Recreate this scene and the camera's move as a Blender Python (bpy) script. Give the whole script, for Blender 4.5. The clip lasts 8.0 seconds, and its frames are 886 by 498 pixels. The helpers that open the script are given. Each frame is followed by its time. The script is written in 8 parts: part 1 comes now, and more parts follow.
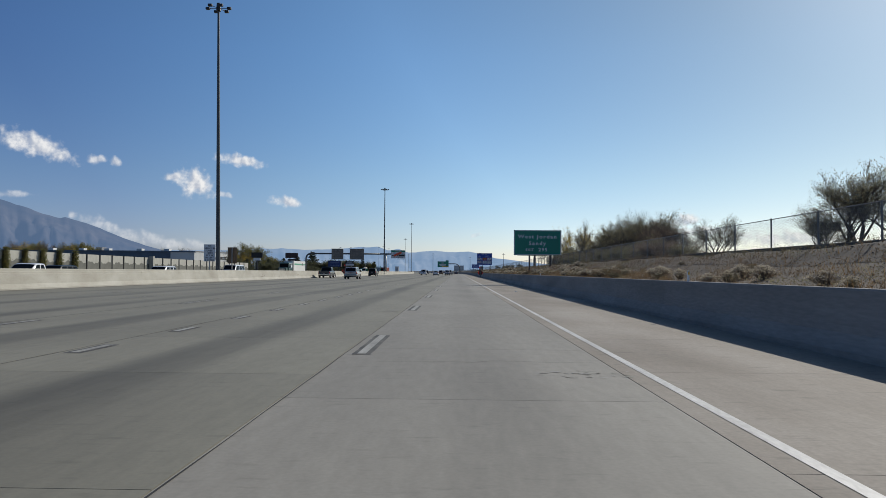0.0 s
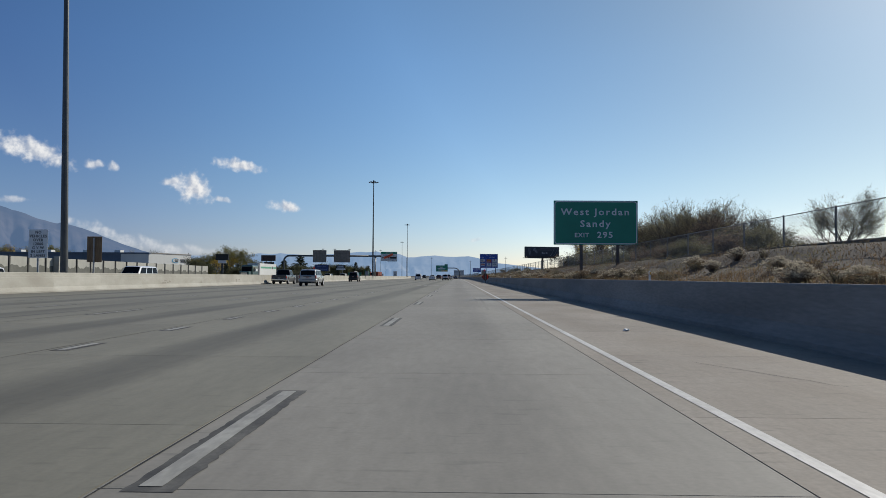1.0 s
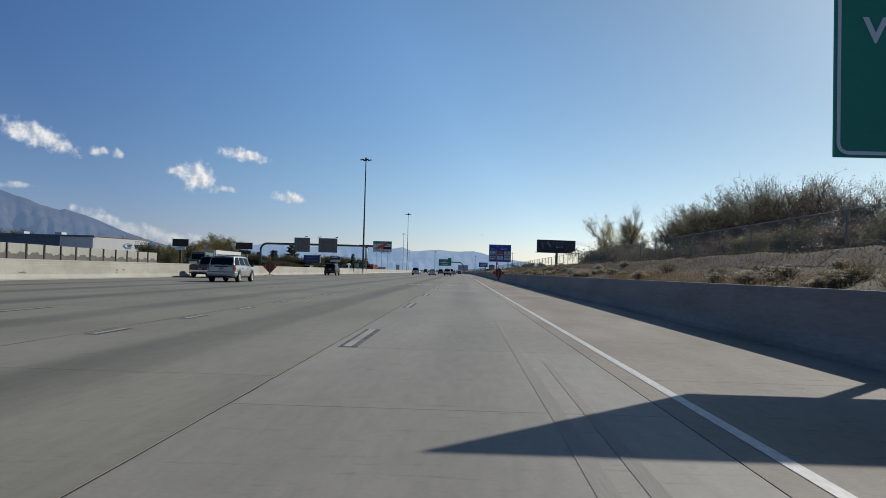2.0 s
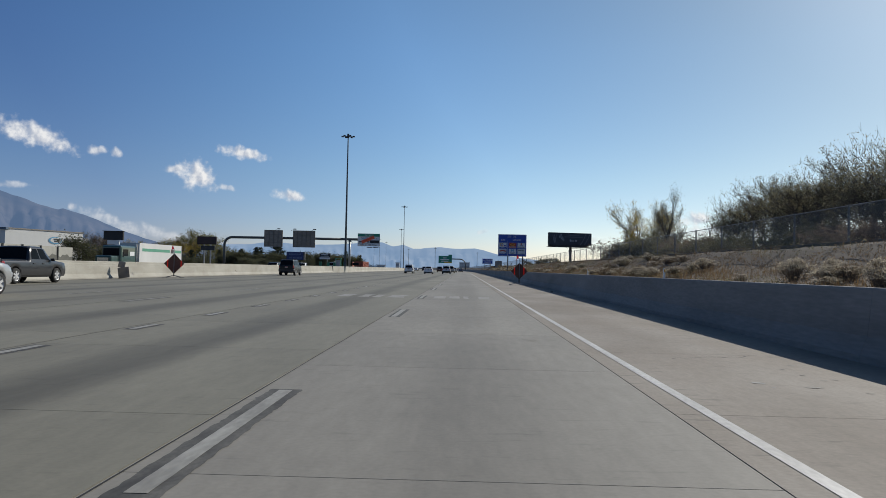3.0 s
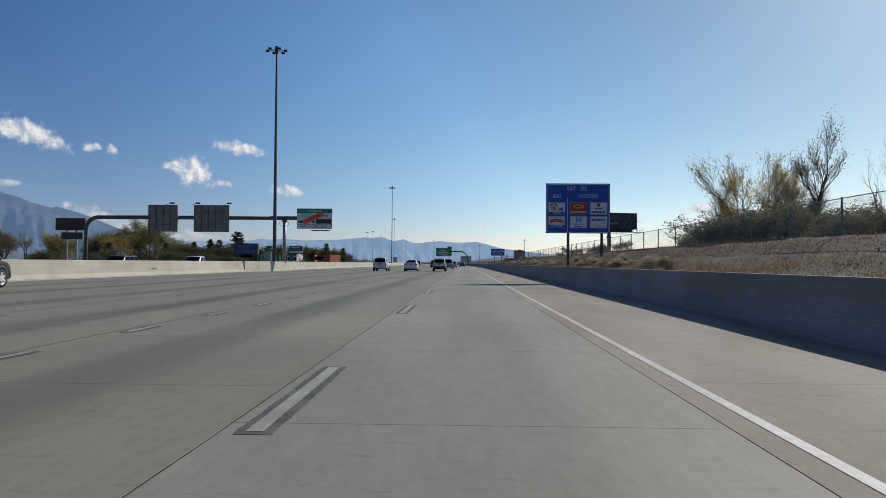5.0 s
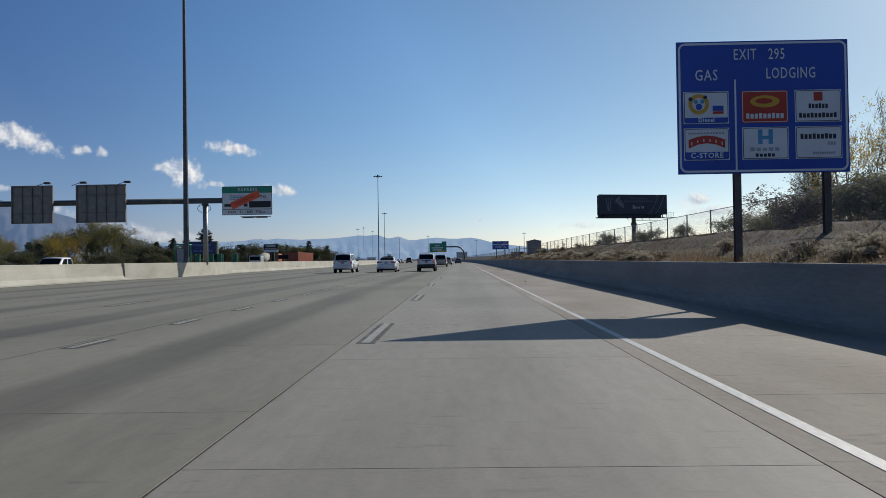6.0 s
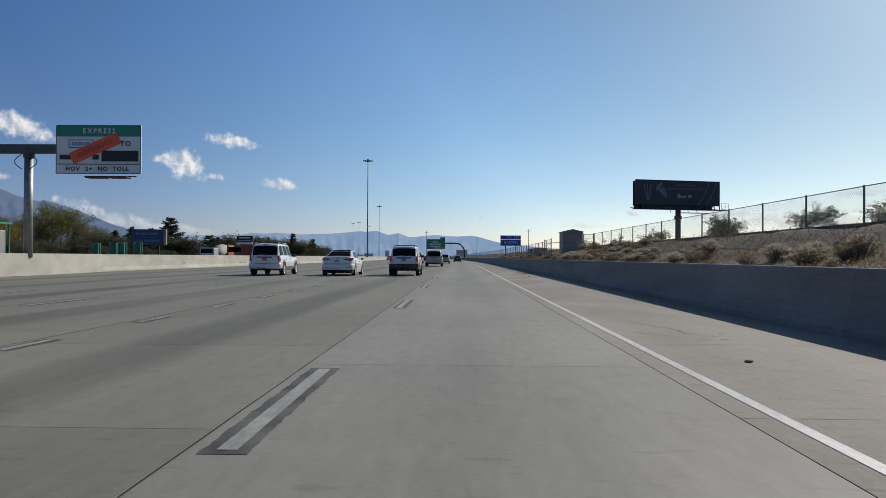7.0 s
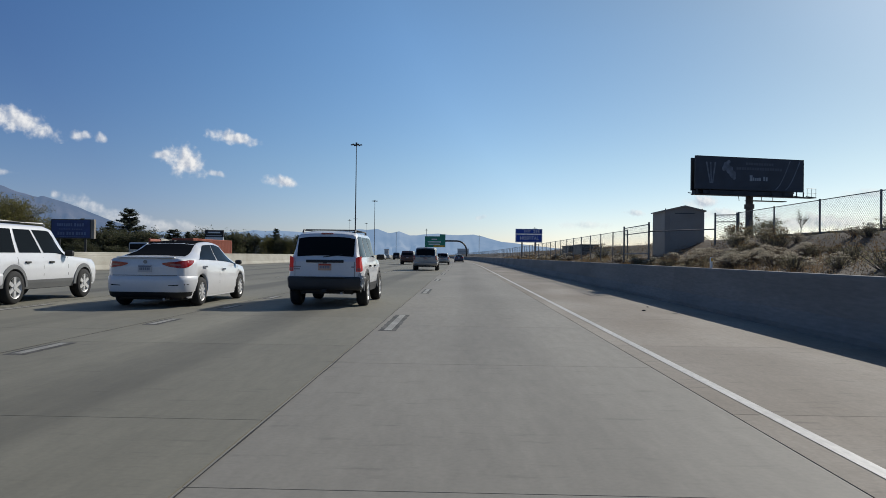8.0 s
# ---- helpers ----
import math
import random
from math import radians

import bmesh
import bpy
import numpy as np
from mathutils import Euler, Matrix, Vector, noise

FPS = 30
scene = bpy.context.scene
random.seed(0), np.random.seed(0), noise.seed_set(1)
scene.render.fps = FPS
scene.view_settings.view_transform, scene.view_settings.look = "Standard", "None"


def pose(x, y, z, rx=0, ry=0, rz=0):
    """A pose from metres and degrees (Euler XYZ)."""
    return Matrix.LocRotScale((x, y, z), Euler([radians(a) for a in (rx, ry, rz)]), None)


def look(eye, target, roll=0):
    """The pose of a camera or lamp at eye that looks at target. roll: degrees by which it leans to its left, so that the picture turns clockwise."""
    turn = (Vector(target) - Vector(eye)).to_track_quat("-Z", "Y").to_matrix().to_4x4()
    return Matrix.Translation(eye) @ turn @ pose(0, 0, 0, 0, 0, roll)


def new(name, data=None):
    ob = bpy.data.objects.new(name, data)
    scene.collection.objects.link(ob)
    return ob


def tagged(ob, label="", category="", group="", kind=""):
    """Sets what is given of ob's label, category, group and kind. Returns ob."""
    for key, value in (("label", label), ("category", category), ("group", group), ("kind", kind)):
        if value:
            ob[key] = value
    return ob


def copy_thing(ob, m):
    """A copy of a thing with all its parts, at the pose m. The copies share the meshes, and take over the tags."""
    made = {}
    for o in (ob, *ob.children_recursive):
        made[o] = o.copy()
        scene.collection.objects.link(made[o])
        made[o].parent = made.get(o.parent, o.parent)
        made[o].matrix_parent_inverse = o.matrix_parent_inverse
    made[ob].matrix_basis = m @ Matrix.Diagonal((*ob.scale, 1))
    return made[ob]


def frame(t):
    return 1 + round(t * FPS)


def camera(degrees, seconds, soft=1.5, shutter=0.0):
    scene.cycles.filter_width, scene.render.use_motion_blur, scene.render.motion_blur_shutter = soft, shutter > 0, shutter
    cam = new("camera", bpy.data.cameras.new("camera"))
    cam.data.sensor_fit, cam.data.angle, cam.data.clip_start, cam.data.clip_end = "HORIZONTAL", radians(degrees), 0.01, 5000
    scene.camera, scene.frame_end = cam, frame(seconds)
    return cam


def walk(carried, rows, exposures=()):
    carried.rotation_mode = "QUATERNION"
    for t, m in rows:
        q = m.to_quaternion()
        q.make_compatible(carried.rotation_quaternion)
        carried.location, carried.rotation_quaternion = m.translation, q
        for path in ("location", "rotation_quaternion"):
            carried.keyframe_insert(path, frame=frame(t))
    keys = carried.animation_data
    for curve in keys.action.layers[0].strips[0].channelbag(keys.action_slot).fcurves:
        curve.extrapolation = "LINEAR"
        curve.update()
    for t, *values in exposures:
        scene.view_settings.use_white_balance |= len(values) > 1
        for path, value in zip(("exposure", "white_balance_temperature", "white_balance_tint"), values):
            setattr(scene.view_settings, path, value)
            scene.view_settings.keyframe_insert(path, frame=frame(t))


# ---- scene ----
# camera: seconds, x, y, z, yaw to the left, pitch up, roll
cam = camera(61.7, 8.0, soft=0.7)
PATH = [
    (0, 1.385, -1.879, 1.201, 1.13, 1.76, 0.48),
    (0.5, 1.512, 13.709, 1.125, 1.19, 1.75, 0.69),
    (1, 1.560, 28.796, 1.082, 1.13, 2.14, 0.36),
    (1.5, 1.626, 43.707, 1.106, 1.45, 1.91, 1.64),
    (3, 1.609, 87.910, 1.152, 1.58, 1.52, 1.16),
    (3.5, 1.585, 102.544, 1.181, 1.67, 1.37, 1.30),
    (4, 1.556, 117.023, 1.162, 1.67, 1.23, 0.94),
    (4.5, 1.507, 131.529, 1.179, 1.73, 1.20, 0.91),
    (6, 1.356, 174.643, 1.165, 1.33, 0.80, -0.82),
    (6.5, 1.370, 188.870, 1.163, 1.26, 0.85, -0.49),
    (7, 1.358, 202.971, 1.139, 1.33, 0.62, 0.33),
    (7.5, 1.329, 216.390, 1.147, 1.46, 0.58, 0.30),
    (8, 1.190, 229.761, 1.235, 1.42, 0.52, 0.71),
]


def drive_pose(x, y, z, yaw, pitch, roll):
    a, p = radians(yaw), radians(pitch)
    way = Vector((-math.sin(a) * math.cos(p), math.cos(a) * math.cos(p), math.sin(p)))
    eye = Vector((x, y, z))
    return look(eye, eye + 2 * way, roll)


walk(cam, [(t, drive_pose(*row)) for t, *row in PATH])

# ---- light: afternoon sun ahead to the right, clear sky
SUN_AZ, SUN_EL = radians(42.8), radians(33.7)
world = bpy.data.worlds.new("sky")
scene.world = world
world.use_nodes = True
wn = world.node_tree.nodes
wl = world.node_tree.links
sky = wn.new("ShaderNodeTexSky")
sky.sky_type = "NISHITA"
sky.sun_disc = False
sky.sun_elevation, sky.sun_rotation = SUN_EL, SUN_AZ
sky.altitude, sky.air_density, sky.dust_density, sky.ozone_density = 1300, 0.75, 1.5, 4.2
to_sun = Vector((math.sin(SUN_AZ) * math.cos(SUN_EL), math.cos(SUN_AZ) * math.cos(SUN_EL), math.sin(SUN_EL)))


def sky_tint(color, fac, stops):
    """Multiplies a colour by a ramp of tints."""
    ramp, out = wn.new("ShaderNodeValToRGB"), wn.new("ShaderNodeVectorMath")
    out.operation = "MULTIPLY"
    bands = ramp.color_ramp.elements
    while len(bands) < len(stops):
        bands.new(0.5)
    for band, (at, tint) in zip(bands, stops):
        band.position, band.color = at, (*tint, 1)
    wl.new(fac, ramp.inputs[0])
    wl.new(color, out.inputs[0])
    wl.new(ramp.outputs[0], out.inputs[1])
    return out.outputs[0]


deep = wn.new("ShaderNodeHueSaturation")
deep.inputs["Saturation"].default_value = 1.15
wl.new(sky.outputs[0], deep.inputs["Color"])
way = wn.new("ShaderNodeTexCoord")
toward = wn.new("ShaderNodeVectorMath")
toward.operation, toward.inputs[1].default_value = "DOT_PRODUCT", to_sun
wl.new(way.outputs["Generated"], toward.inputs[0])
up = wn.new("ShaderNodeSeparateXYZ")
wl.new(way.outputs["Generated"], up.inputs[0])
tinted = sky_tint(deep.outputs[0], toward.outputs["Value"], ((0.35, (0.89, 0.80, 0.80)), (0.70, (1.27, 1.20, 1.01)), (0.90, (1.0, 0.98, 0.77))))
tinted = sky_tint(tinted, up.outputs["Z"], ((0.0, (0.89, 0.80, 0.83)), (0.12, (0.98, 0.925, 0.88)), (0.28, (1.0, 1.0, 1.0))))
wl.new(tinted, wn["Background"].inputs[0])
wn["Background"].inputs[1].default_value = 0.116
sun = new("sun", bpy.data.lights.new("sun", "SUN"))
sun.data.energy, sun.data.angle, sun.data.color = 3.9, radians(0.53), (1.0, 0.95, 0.87)
sun.matrix_world = look(to_sun * 100, (0, 0, 0))
scene.view_settings.exposure = 0.0


# ---- materials
def surface(name, color, rough=0.7, metal=0.0, var=0.2, coarse=1.5, fine=40.0, bump=0.15, stretch=(1, 1, 1), tint=None,
            per_piece=0.0, coat=0.0, world_space=False, spec=0.5):
    m = bpy.data.materials.new(name)
    m.use_nodes = True
    n, k = m.node_tree.nodes, m.node_tree.links
    p = n["Principled BSDF"]
    p.inputs["Roughness"].default_value, p.inputs["Metallic"].default_value = rough, metal
    p.inputs["Coat Weight"].default_value = coat
    p.inputs["Coat Roughness"].default_value = 0.06
    p.inputs["Specular IOR Level"].default_value = spec
    co = n.new("ShaderNodeNewGeometry" if world_space else "ShaderNodeTexCoord")
    mp = n.new("ShaderNodeMapping")
    mp.inputs["Scale"].default_value = stretch
    k.new(co.outputs["Position" if world_space else "Object"], mp.inputs["Vector"])
    n1, n2 = n.new("ShaderNodeTexNoise"), n.new("ShaderNodeTexNoise")
    n1.inputs["Scale"].default_value, n1.inputs["Detail"].default_value = coarse, 6
    n2.inputs["Scale"].default_value, n2.inputs["Detail"].default_value = fine, 4
    k.new(mp.outputs[0], n1.inputs["Vector"])
    k.new(mp.outputs[0], n2.inputs["Vector"])
    r1 = n.new("ShaderNodeMapRange")
    r1.inputs["From Min"].default_value, r1.inputs["From Max"].default_value = 0.3, 0.7
    k.new(n1.outputs["Fac"], r1.inputs["Value"])
    mix = n.new("ShaderNodeMix")
    mix.data_type = "RGBA"
    other = tint or tuple(c * (1 - 1.6 * var) for c in color)
    mix.inputs["A"].default_value, mix.inputs["B"].default_value = (*color, 1), (*other, 1)
    k.new(r1.outputs[0], mix.inputs["Factor"])
    mul = n.new("ShaderNodeMix")
    mul.data_type, mul.blend_type = "RGBA", "MULTIPLY"
    mul.inputs["Factor"].default_value = 1.0
    r2 = n.new("ShaderNodeMapRange")
    r2.inputs["From Min"].default_value, r2.inputs["From Max"].default_value = 0.25, 0.75
    r2.inputs["To Min"].default_value, r2.inputs["To Max"].default_value = 1 - var, 1 + 0.3 * var
    k.new(n2.outputs["Fac"], r2.inputs["Value"])
    k.new(mix.outputs["Result"], mul.inputs["A"])
    k.new(r2.outputs[0], mul.inputs["B"])
    last = mul.outputs["Result"]
    if per_piece:
        info = n.new("ShaderNodeObjectInfo")
        r3 = n.new("ShaderNodeMapRange")
        r3.inputs["To Min"].default_value, r3.inputs["To Max"].default_value = 1 - per_piece, 1 + per_piece
        k.new(info.outputs["Random"], r3.inputs["Value"])
        m3 = n.new("ShaderNodeMix")
        m3.data_type, m3.blend_type = "RGBA", "MULTIPLY"
        m3.inputs["Factor"].default_value = 1.0
        k.new(last, m3.inputs["A"])
        k.new(r3.outputs[0], m3.inputs["B"])
        last = m3.outputs["Result"]
    k.new(last, p.inputs["Base Color"])
    if bump:
        b = n.new("ShaderNodeBump")
        b.inputs["Strength"].default_value, b.inputs["Distance"].default_value = bump, 0.01
        k.new(n2.outputs["Fac"], b.inputs["Height"])
        k.new(b.outputs[0], p.inputs["Normal"])
    return m


def glow(name, color, power):
    m = surface(name, color, rough=0.3, var=0.05, bump=0)
    p = m.node_tree.nodes["Principled BSDF"]
    p.inputs["Emission Color"].default_value, p.inputs["Emission Strength"].default_value = (*color, 1), power
    return m


ROAD = surface("worn grooved concrete", (0.214, 0.203, 0.157), 0.75, var=0.14, coarse=0.55, fine=9, bump=0.1, stretch=(1, 0.22, 1),
               per_piece=0.06, world_space=True)
SHOULDER = surface("dusty shoulder concrete", (0.308, 0.277, 0.232), 0.85, var=0.14, coarse=0.5, fine=12, bump=0.1, stretch=(1, 0.35, 1),
                   tint=(0.20, 0.168, 0.13), per_piece=0.05, world_space=True)
JOINT = surface("dirty joint filler", (0.032, 0.031, 0.03), 0.9, var=0.3)
def lane_stains(m, light, dark):
    """Dark drip stains down the middle of each lane and along the wheel tracks, broken up by long noise."""
    n, k = m.node_tree.nodes, m.node_tree.links
    p = n["Principled BSDF"]
    geo, sep = n.new("ShaderNodeNewGeometry"), n.new("ShaderNodeSeparateXYZ")
    k.new(geo.outputs["Position"], sep.inputs[0])
    u = n.new("ShaderNodeMath")
    u.operation, u.inputs[1].default_value, u.inputs[2].default_value = "MULTIPLY_ADD", 2 * math.pi / 4.08, 2 * math.pi * 0.27 / 4.08
    k.new(sep.outputs["X"], u.inputs[0])
    c = n.new("ShaderNodeMath")
    c.operation = "COSINE"
    k.new(u.outputs[0], c.inputs[0])
    band = n.new("ShaderNodeMapRange")
    band.interpolation_type = "SMOOTHSTEP"
    band.inputs["From Min"].default_value, band.inputs["From Max"].default_value = -0.35, -1.0
    k.new(c.outputs[0], band.inputs["Value"])
    mp, no = n.new("ShaderNodeMapping"), n.new("ShaderNodeTexNoise")
    mp.inputs["Scale"].default_value = (0.9, 0.035, 1)
    no.inputs["Scale"].default_value, no.inputs["Detail"].default_value = 1.0, 5
    k.new(geo.outputs["Position"], mp.inputs["Vector"])
    k.new(mp.outputs[0], no.inputs["Vector"])
    amount = n.new("ShaderNodeMapRange")
    amount.inputs["From Min"].default_value, amount.inputs["From Max"].default_value = 0.3, 0.65
    amount.inputs["To Min"].default_value, amount.inputs["To Max"].default_value = light, dark
    k.new(no.outputs["Fac"], amount.inputs["Value"])
    mul = n.new("ShaderNodeMath")
    mul.operation = "MULTIPLY"
    k.new(band.outputs[0], mul.inputs[0])
    k.new(amount.outputs[0], mul.inputs[1])
    inv = n.new("ShaderNodeMath")
    inv.operation, inv.inputs[0].default_value = "SUBTRACT", 1.04
    k.new(mul.outputs[0], inv.inputs[1])
    mix = n.new("ShaderNodeMix")
    mix.data_type, mix.blend_type = "RGBA", "MULTIPLY"
    mix.inputs["Factor"].default_value = 1.0
    k.new(p.inputs["Base Color"].links[0].from_socket, mix.inputs["A"])
    k.new(inv.outputs[0], mix.inputs["B"])
    k.new(mix.outputs["Result"], p.inputs["Base Color"])


def scuffs(m, depth):
    """Short gouges and dark specks across worn concrete, and a fine grain."""
    n, k = m.node_tree.nodes, m.node_tree.links
    p = n["Principled BSDF"]
    geo = n.new("ShaderNodeNewGeometry")
    for scale, lo, hi, dark in (((2.2, 9.0, 1), 0.60, 0.72, 1 - depth), ((26, 26, 1), 0.35, 0.7, 1 - 0.5 * depth), ((0.5, 0.16, 1), 0.45, 0.7, 1 - 0.45 * depth)):
        mp, no, r = n.new("ShaderNodeMapping"), n.new("ShaderNodeTexNoise"), n.new("ShaderNodeMapRange")
        mp.inputs["Scale"].default_value = scale
        no.inputs["Scale"].default_value, no.inputs["Detail"].default_value = 1.0, 5
        k.new(geo.outputs["Position"], mp.inputs["Vector"])
        k.new(mp.outputs[0], no.inputs["Vector"])
        r.inputs["From Min"].default_value, r.inputs["From Max"].default_value = lo, hi
        r.inputs["To Min"].default_value, r.inputs["To Max"].default_value = 1.02, dark
        k.new(no.outputs["Fac"], r.inputs["Value"])
        mul = n.new("ShaderNodeMix")
        mul.data_type, mul.blend_type = "RGBA", "MULTIPLY"
        mul.inputs["Factor"].default_value = 1.0
        k.new(p.inputs["Base Color"].links[0].from_socket, mul.inputs["A"])
        k.new(r.outputs[0], mul.inputs["B"])
        k.new(mul.outputs["Result"], p.inputs["Base Color"])


INNER = surface("newer paler lane concrete", (0.259, 0.243, 0.206), 0.75, var=0.14, coarse=0.55, fine=9, bump=0.1, stretch=(1, 0.22, 1),
                per_piece=0.05, world_space=True)
lane_stains(ROAD, 0.14, 0.54)
lane_stains(INNER, 0.04, 0.20)
scuffs(ROAD, 0.16)
scuffs(INNER, 0.18)
scuffs(SHOULDER, 0.27)
PAINT = surface("worn white road paint", (0.62, 0.61, 0.57), 0.6, var=0.25, coarse=2, fine=25, stretch=(1, 0.3, 1), tint=(0.45, 0.44, 0.41), world_space=True)
DASHPAINT = surface("rubbed grey-white dash paint", (0.40, 0.39, 0.345), 0.65, var=0.3, coarse=3, fine=20, stretch=(1, 0.3, 1), tint=(0.24, 0.23, 0.20), world_space=True)
BLACKLINE = surface("black contrast paint", (0.035, 0.034, 0.032), 0.8, var=0.3, coarse=4, stretch=(1, 0.5, 1), tint=(0.13, 0.125, 0.11), world_space=True)
PATCH = surface("pale concrete patch", (0.355, 0.345, 0.318), 0.85, var=0.2, coarse=2, fine=18, world_space=True)
# curb concrete coloured dark to paint the shade on its back-lit face
CURB = surface("shade-dark curb concrete", (0.15, 0.14, 0.12), 0.9, var=0.25, coarse=1.2, fine=14, world_space=True)
# same concrete as the median barrier, its shaded face put into a darker colour
WALLSIDE = surface("stained barrier concrete darkened for shade", (0.28, 0.272, 0.255), 0.9, var=0.2, coarse=0.7, fine=12, bump=0.2, stretch=(1, 0.25, 2.0),
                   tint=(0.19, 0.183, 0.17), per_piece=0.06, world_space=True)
BARRIER = surface("weathered barrier concrete", (0.455, 0.437, 0.375), 0.85, var=0.11, coarse=0.8, fine=14, bump=0.12, stretch=(1, 0.5, 1.2),
                  tint=(0.34, 0.318, 0.26), per_piece=0.05, world_space=True)
SOIL = surface("dry stony soil", (0.112, 0.088, 0.064), 0.95, var=0.3, coarse=0.7, fine=16, bump=0.25, tint=(0.082, 0.063, 0.045), world_space=True)
FIELD = surface("dusty ground", (0.20, 0.175, 0.135), 0.95, var=0.3, coarse=0.05, fine=1.5, tint=(0.12, 0.12, 0.08), world_space=True)
STEEL = surface("galvanised steel", (0.36, 0.36, 0.355), 0.5, 0.7, var=0.15, coarse=3, fine=60)
WEATHER = surface("weathering steel", (0.19, 0.16, 0.14), 0.6, 0.5, var=0.25, coarse=2, fine=30)
DARKSTEEL = surface("dark steel", (0.06, 0.06, 0.06), 0.5, 0.4, var=0.2)
GREEN = surface("green sign sheeting", (0.018, 0.26, 0.165), 0.45, var=0.1, coarse=0.8, fine=30, bump=0.03)
BLUE = surface("blue sign sheeting", (0.028, 0.085, 0.43), 0.45, var=0.1, coarse=0.8, fine=30, bump=0.03)
SIGNWHITE = surface("white sign sheeting", (0.78, 0.79, 0.78), 0.5, var=0.08, bump=0.02)
SIGNRED = surface("red logo panel", (0.52, 0.05, 0.02), 0.5, var=0.1)
GOLD = surface("golden yellow print", (0.75, 0.42, 0.04), 0.5, var=0.1)
ORANGE = surface("orange vinyl", (0.98, 0.15, 0.06), 0.6, var=0.15, coarse=1)
BLACK = surface("black plastic", (0.018, 0.018, 0.019), 0.55, var=0.2)
WOODBACK = surface("weathered plywood", (0.25, 0.17, 0.10), 0.8, var=0.25, stretch=(6, 1, 1))
PANELBACK = surface("aluminium sign back", (0.30, 0.265, 0.225), 0.55, 0.3, var=0.2, coarse=1.5)
BOARD = surface("dark billboard print", (0.055, 0.066, 0.085), 0.5, var=0.3, coarse=0.4)
PRINT = surface("pale billboard print", (0.42, 0.44, 0.45), 0.5, var=0.15)
DIMPRINT = surface("dim grey billboard print", (0.26, 0.28, 0.31), 0.5, var=0.35, coarse=1.5)


# ---- mesh helpers
def mesh_from(name, bm, mats, smooth=False):
    me = bpy.data.meshes.new(name)
    if smooth:
        for f in bm.faces:
            f.smooth = True
    bm.to_mesh(me)
    bm.free()
    for m in (mats if isinstance(mats, (list, tuple)) else [mats]):
        me.materials.append(m)
    return me


def part(name, bm, material, parent=None, label="", smooth=False):
    ob = new(name, mesh_from(name, bm, material, smooth))
    if parent:
        ob.parent = parent
    if label:
        tagged(ob, label)
    return ob


def thing(name, label, category, group="", kind="", at=None):
    ob = new(name)
    ob.empty_display_size = 0.2
    if at is not None:
        ob.matrix_world = at
    return tagged(ob, label, category, group, kind)


def box(bm, x0, x1, y0, y1, z0, z1, bevel=0.0):
    made = bmesh.ops.create_cube(bm, size=1, matrix=Matrix.Translation(((x0 + x1) / 2, (y0 + y1) / 2, (z0 + z1) / 2)) @ Matrix.Diagonal((x1 - x0, y1 - y0, z1 - z0, 1)))
    if bevel:
        edges = {e for v in made["verts"] for e in v.link_edges}
        bmesh.ops.bevel(bm, geom=list(edges), offset=bevel, segments=2, affect="EDGES", profile=0.6)
    return bm


def boxed(x0, x1, y0, y1, z0, z1, bevel=0.0):
    return box(bmesh.new(), x0, x1, y0, y1, z0, z1, bevel)


def tube(bm, a, b, r0, r1=None, n=10, caps=True):
    a, b = Vector(a), Vector(b)
    way = b - a
    turn = way.to_track_quat("Z", "Y").to_matrix().to_4x4()
    bmesh.ops.create_cone(bm, cap_ends=caps, segments=n, radius1=r0, radius2=r0 if r1 is None else r1, depth=way.length,
                          matrix=Matrix.Translation((a + b) / 2) @ turn)
    return bm


def tubed(a, b, r0, r1=None, n=10):
    return tube(bmesh.new(), a, b, r0, r1, n)


def pipe(bm, points, r, n=10):
    """A bent pipe along points, as one skin."""
    pts = [Vector(p) for p in points]
    rings = []
    for i, p in enumerate(pts):
        way = (pts[min(i + 1, len(pts) - 1)] - pts[max(i - 1, 0)]).normalized()
        side = way.cross(Vector((0, 1, 0.001))).normalized()
        up = side.cross(way).normalized()
        rings.append([bm.verts.new(p + r * (math.cos(a) * side + math.sin(a) * up)) for a in [2 * math.pi * j / n for j in range(n)]])
    for u, v in zip(rings, rings[1:]):
        for j in range(n):
            bm.faces.new((u[j], u[(j + 1) % n], v[(j + 1) % n], v[j]))
    bm.faces.new(rings[0][::-1])
    bm.faces.new(rings[-1])
    return bm


def extruded(profile, y0, y1, steps=1, shift=None):
    """A closed (x, z) profile drawn along y."""
    bm = bmesh.new()
    rings = []
    for i in range(steps + 1):
        y = y0 + (y1 - y0) * i / steps
        rings.append([bm.verts.new((x + (shift(y) if shift else 0), y, z)) for x, z in profile])
    for a, b in zip(rings, rings[1:]):
        for j in range(len(profile)):
            j2 = (j + 1) % len(profile)
            bm.faces.new((a[j], a[j2], b[j2], b[j]))
    bm.faces.new(rings[0])
    bm.faces.new(rings[-1][::-1])
    bmesh.ops.recalc_face_normals(bm, faces=bm.faces)
    return bm


def slab_of(points, y, thick):
    """A flat shape at y that faces back, with some depth."""
    bm = bmesh.new()
    front = [bm.verts.new((x, y, z)) for x, z in points]
    back = [bm.verts.new((x, y + thick, z)) for x, z in points]
    bm.faces.new(front)
    bm.faces.new(back[::-1])
    for i in range(len(points)):
        j = (i + 1) % len(points)
        bm.faces.new((front[i], back[i], back[j], front[j]))
    bmesh.ops.recalc_face_normals(bm, faces=bm.faces)
    return bm


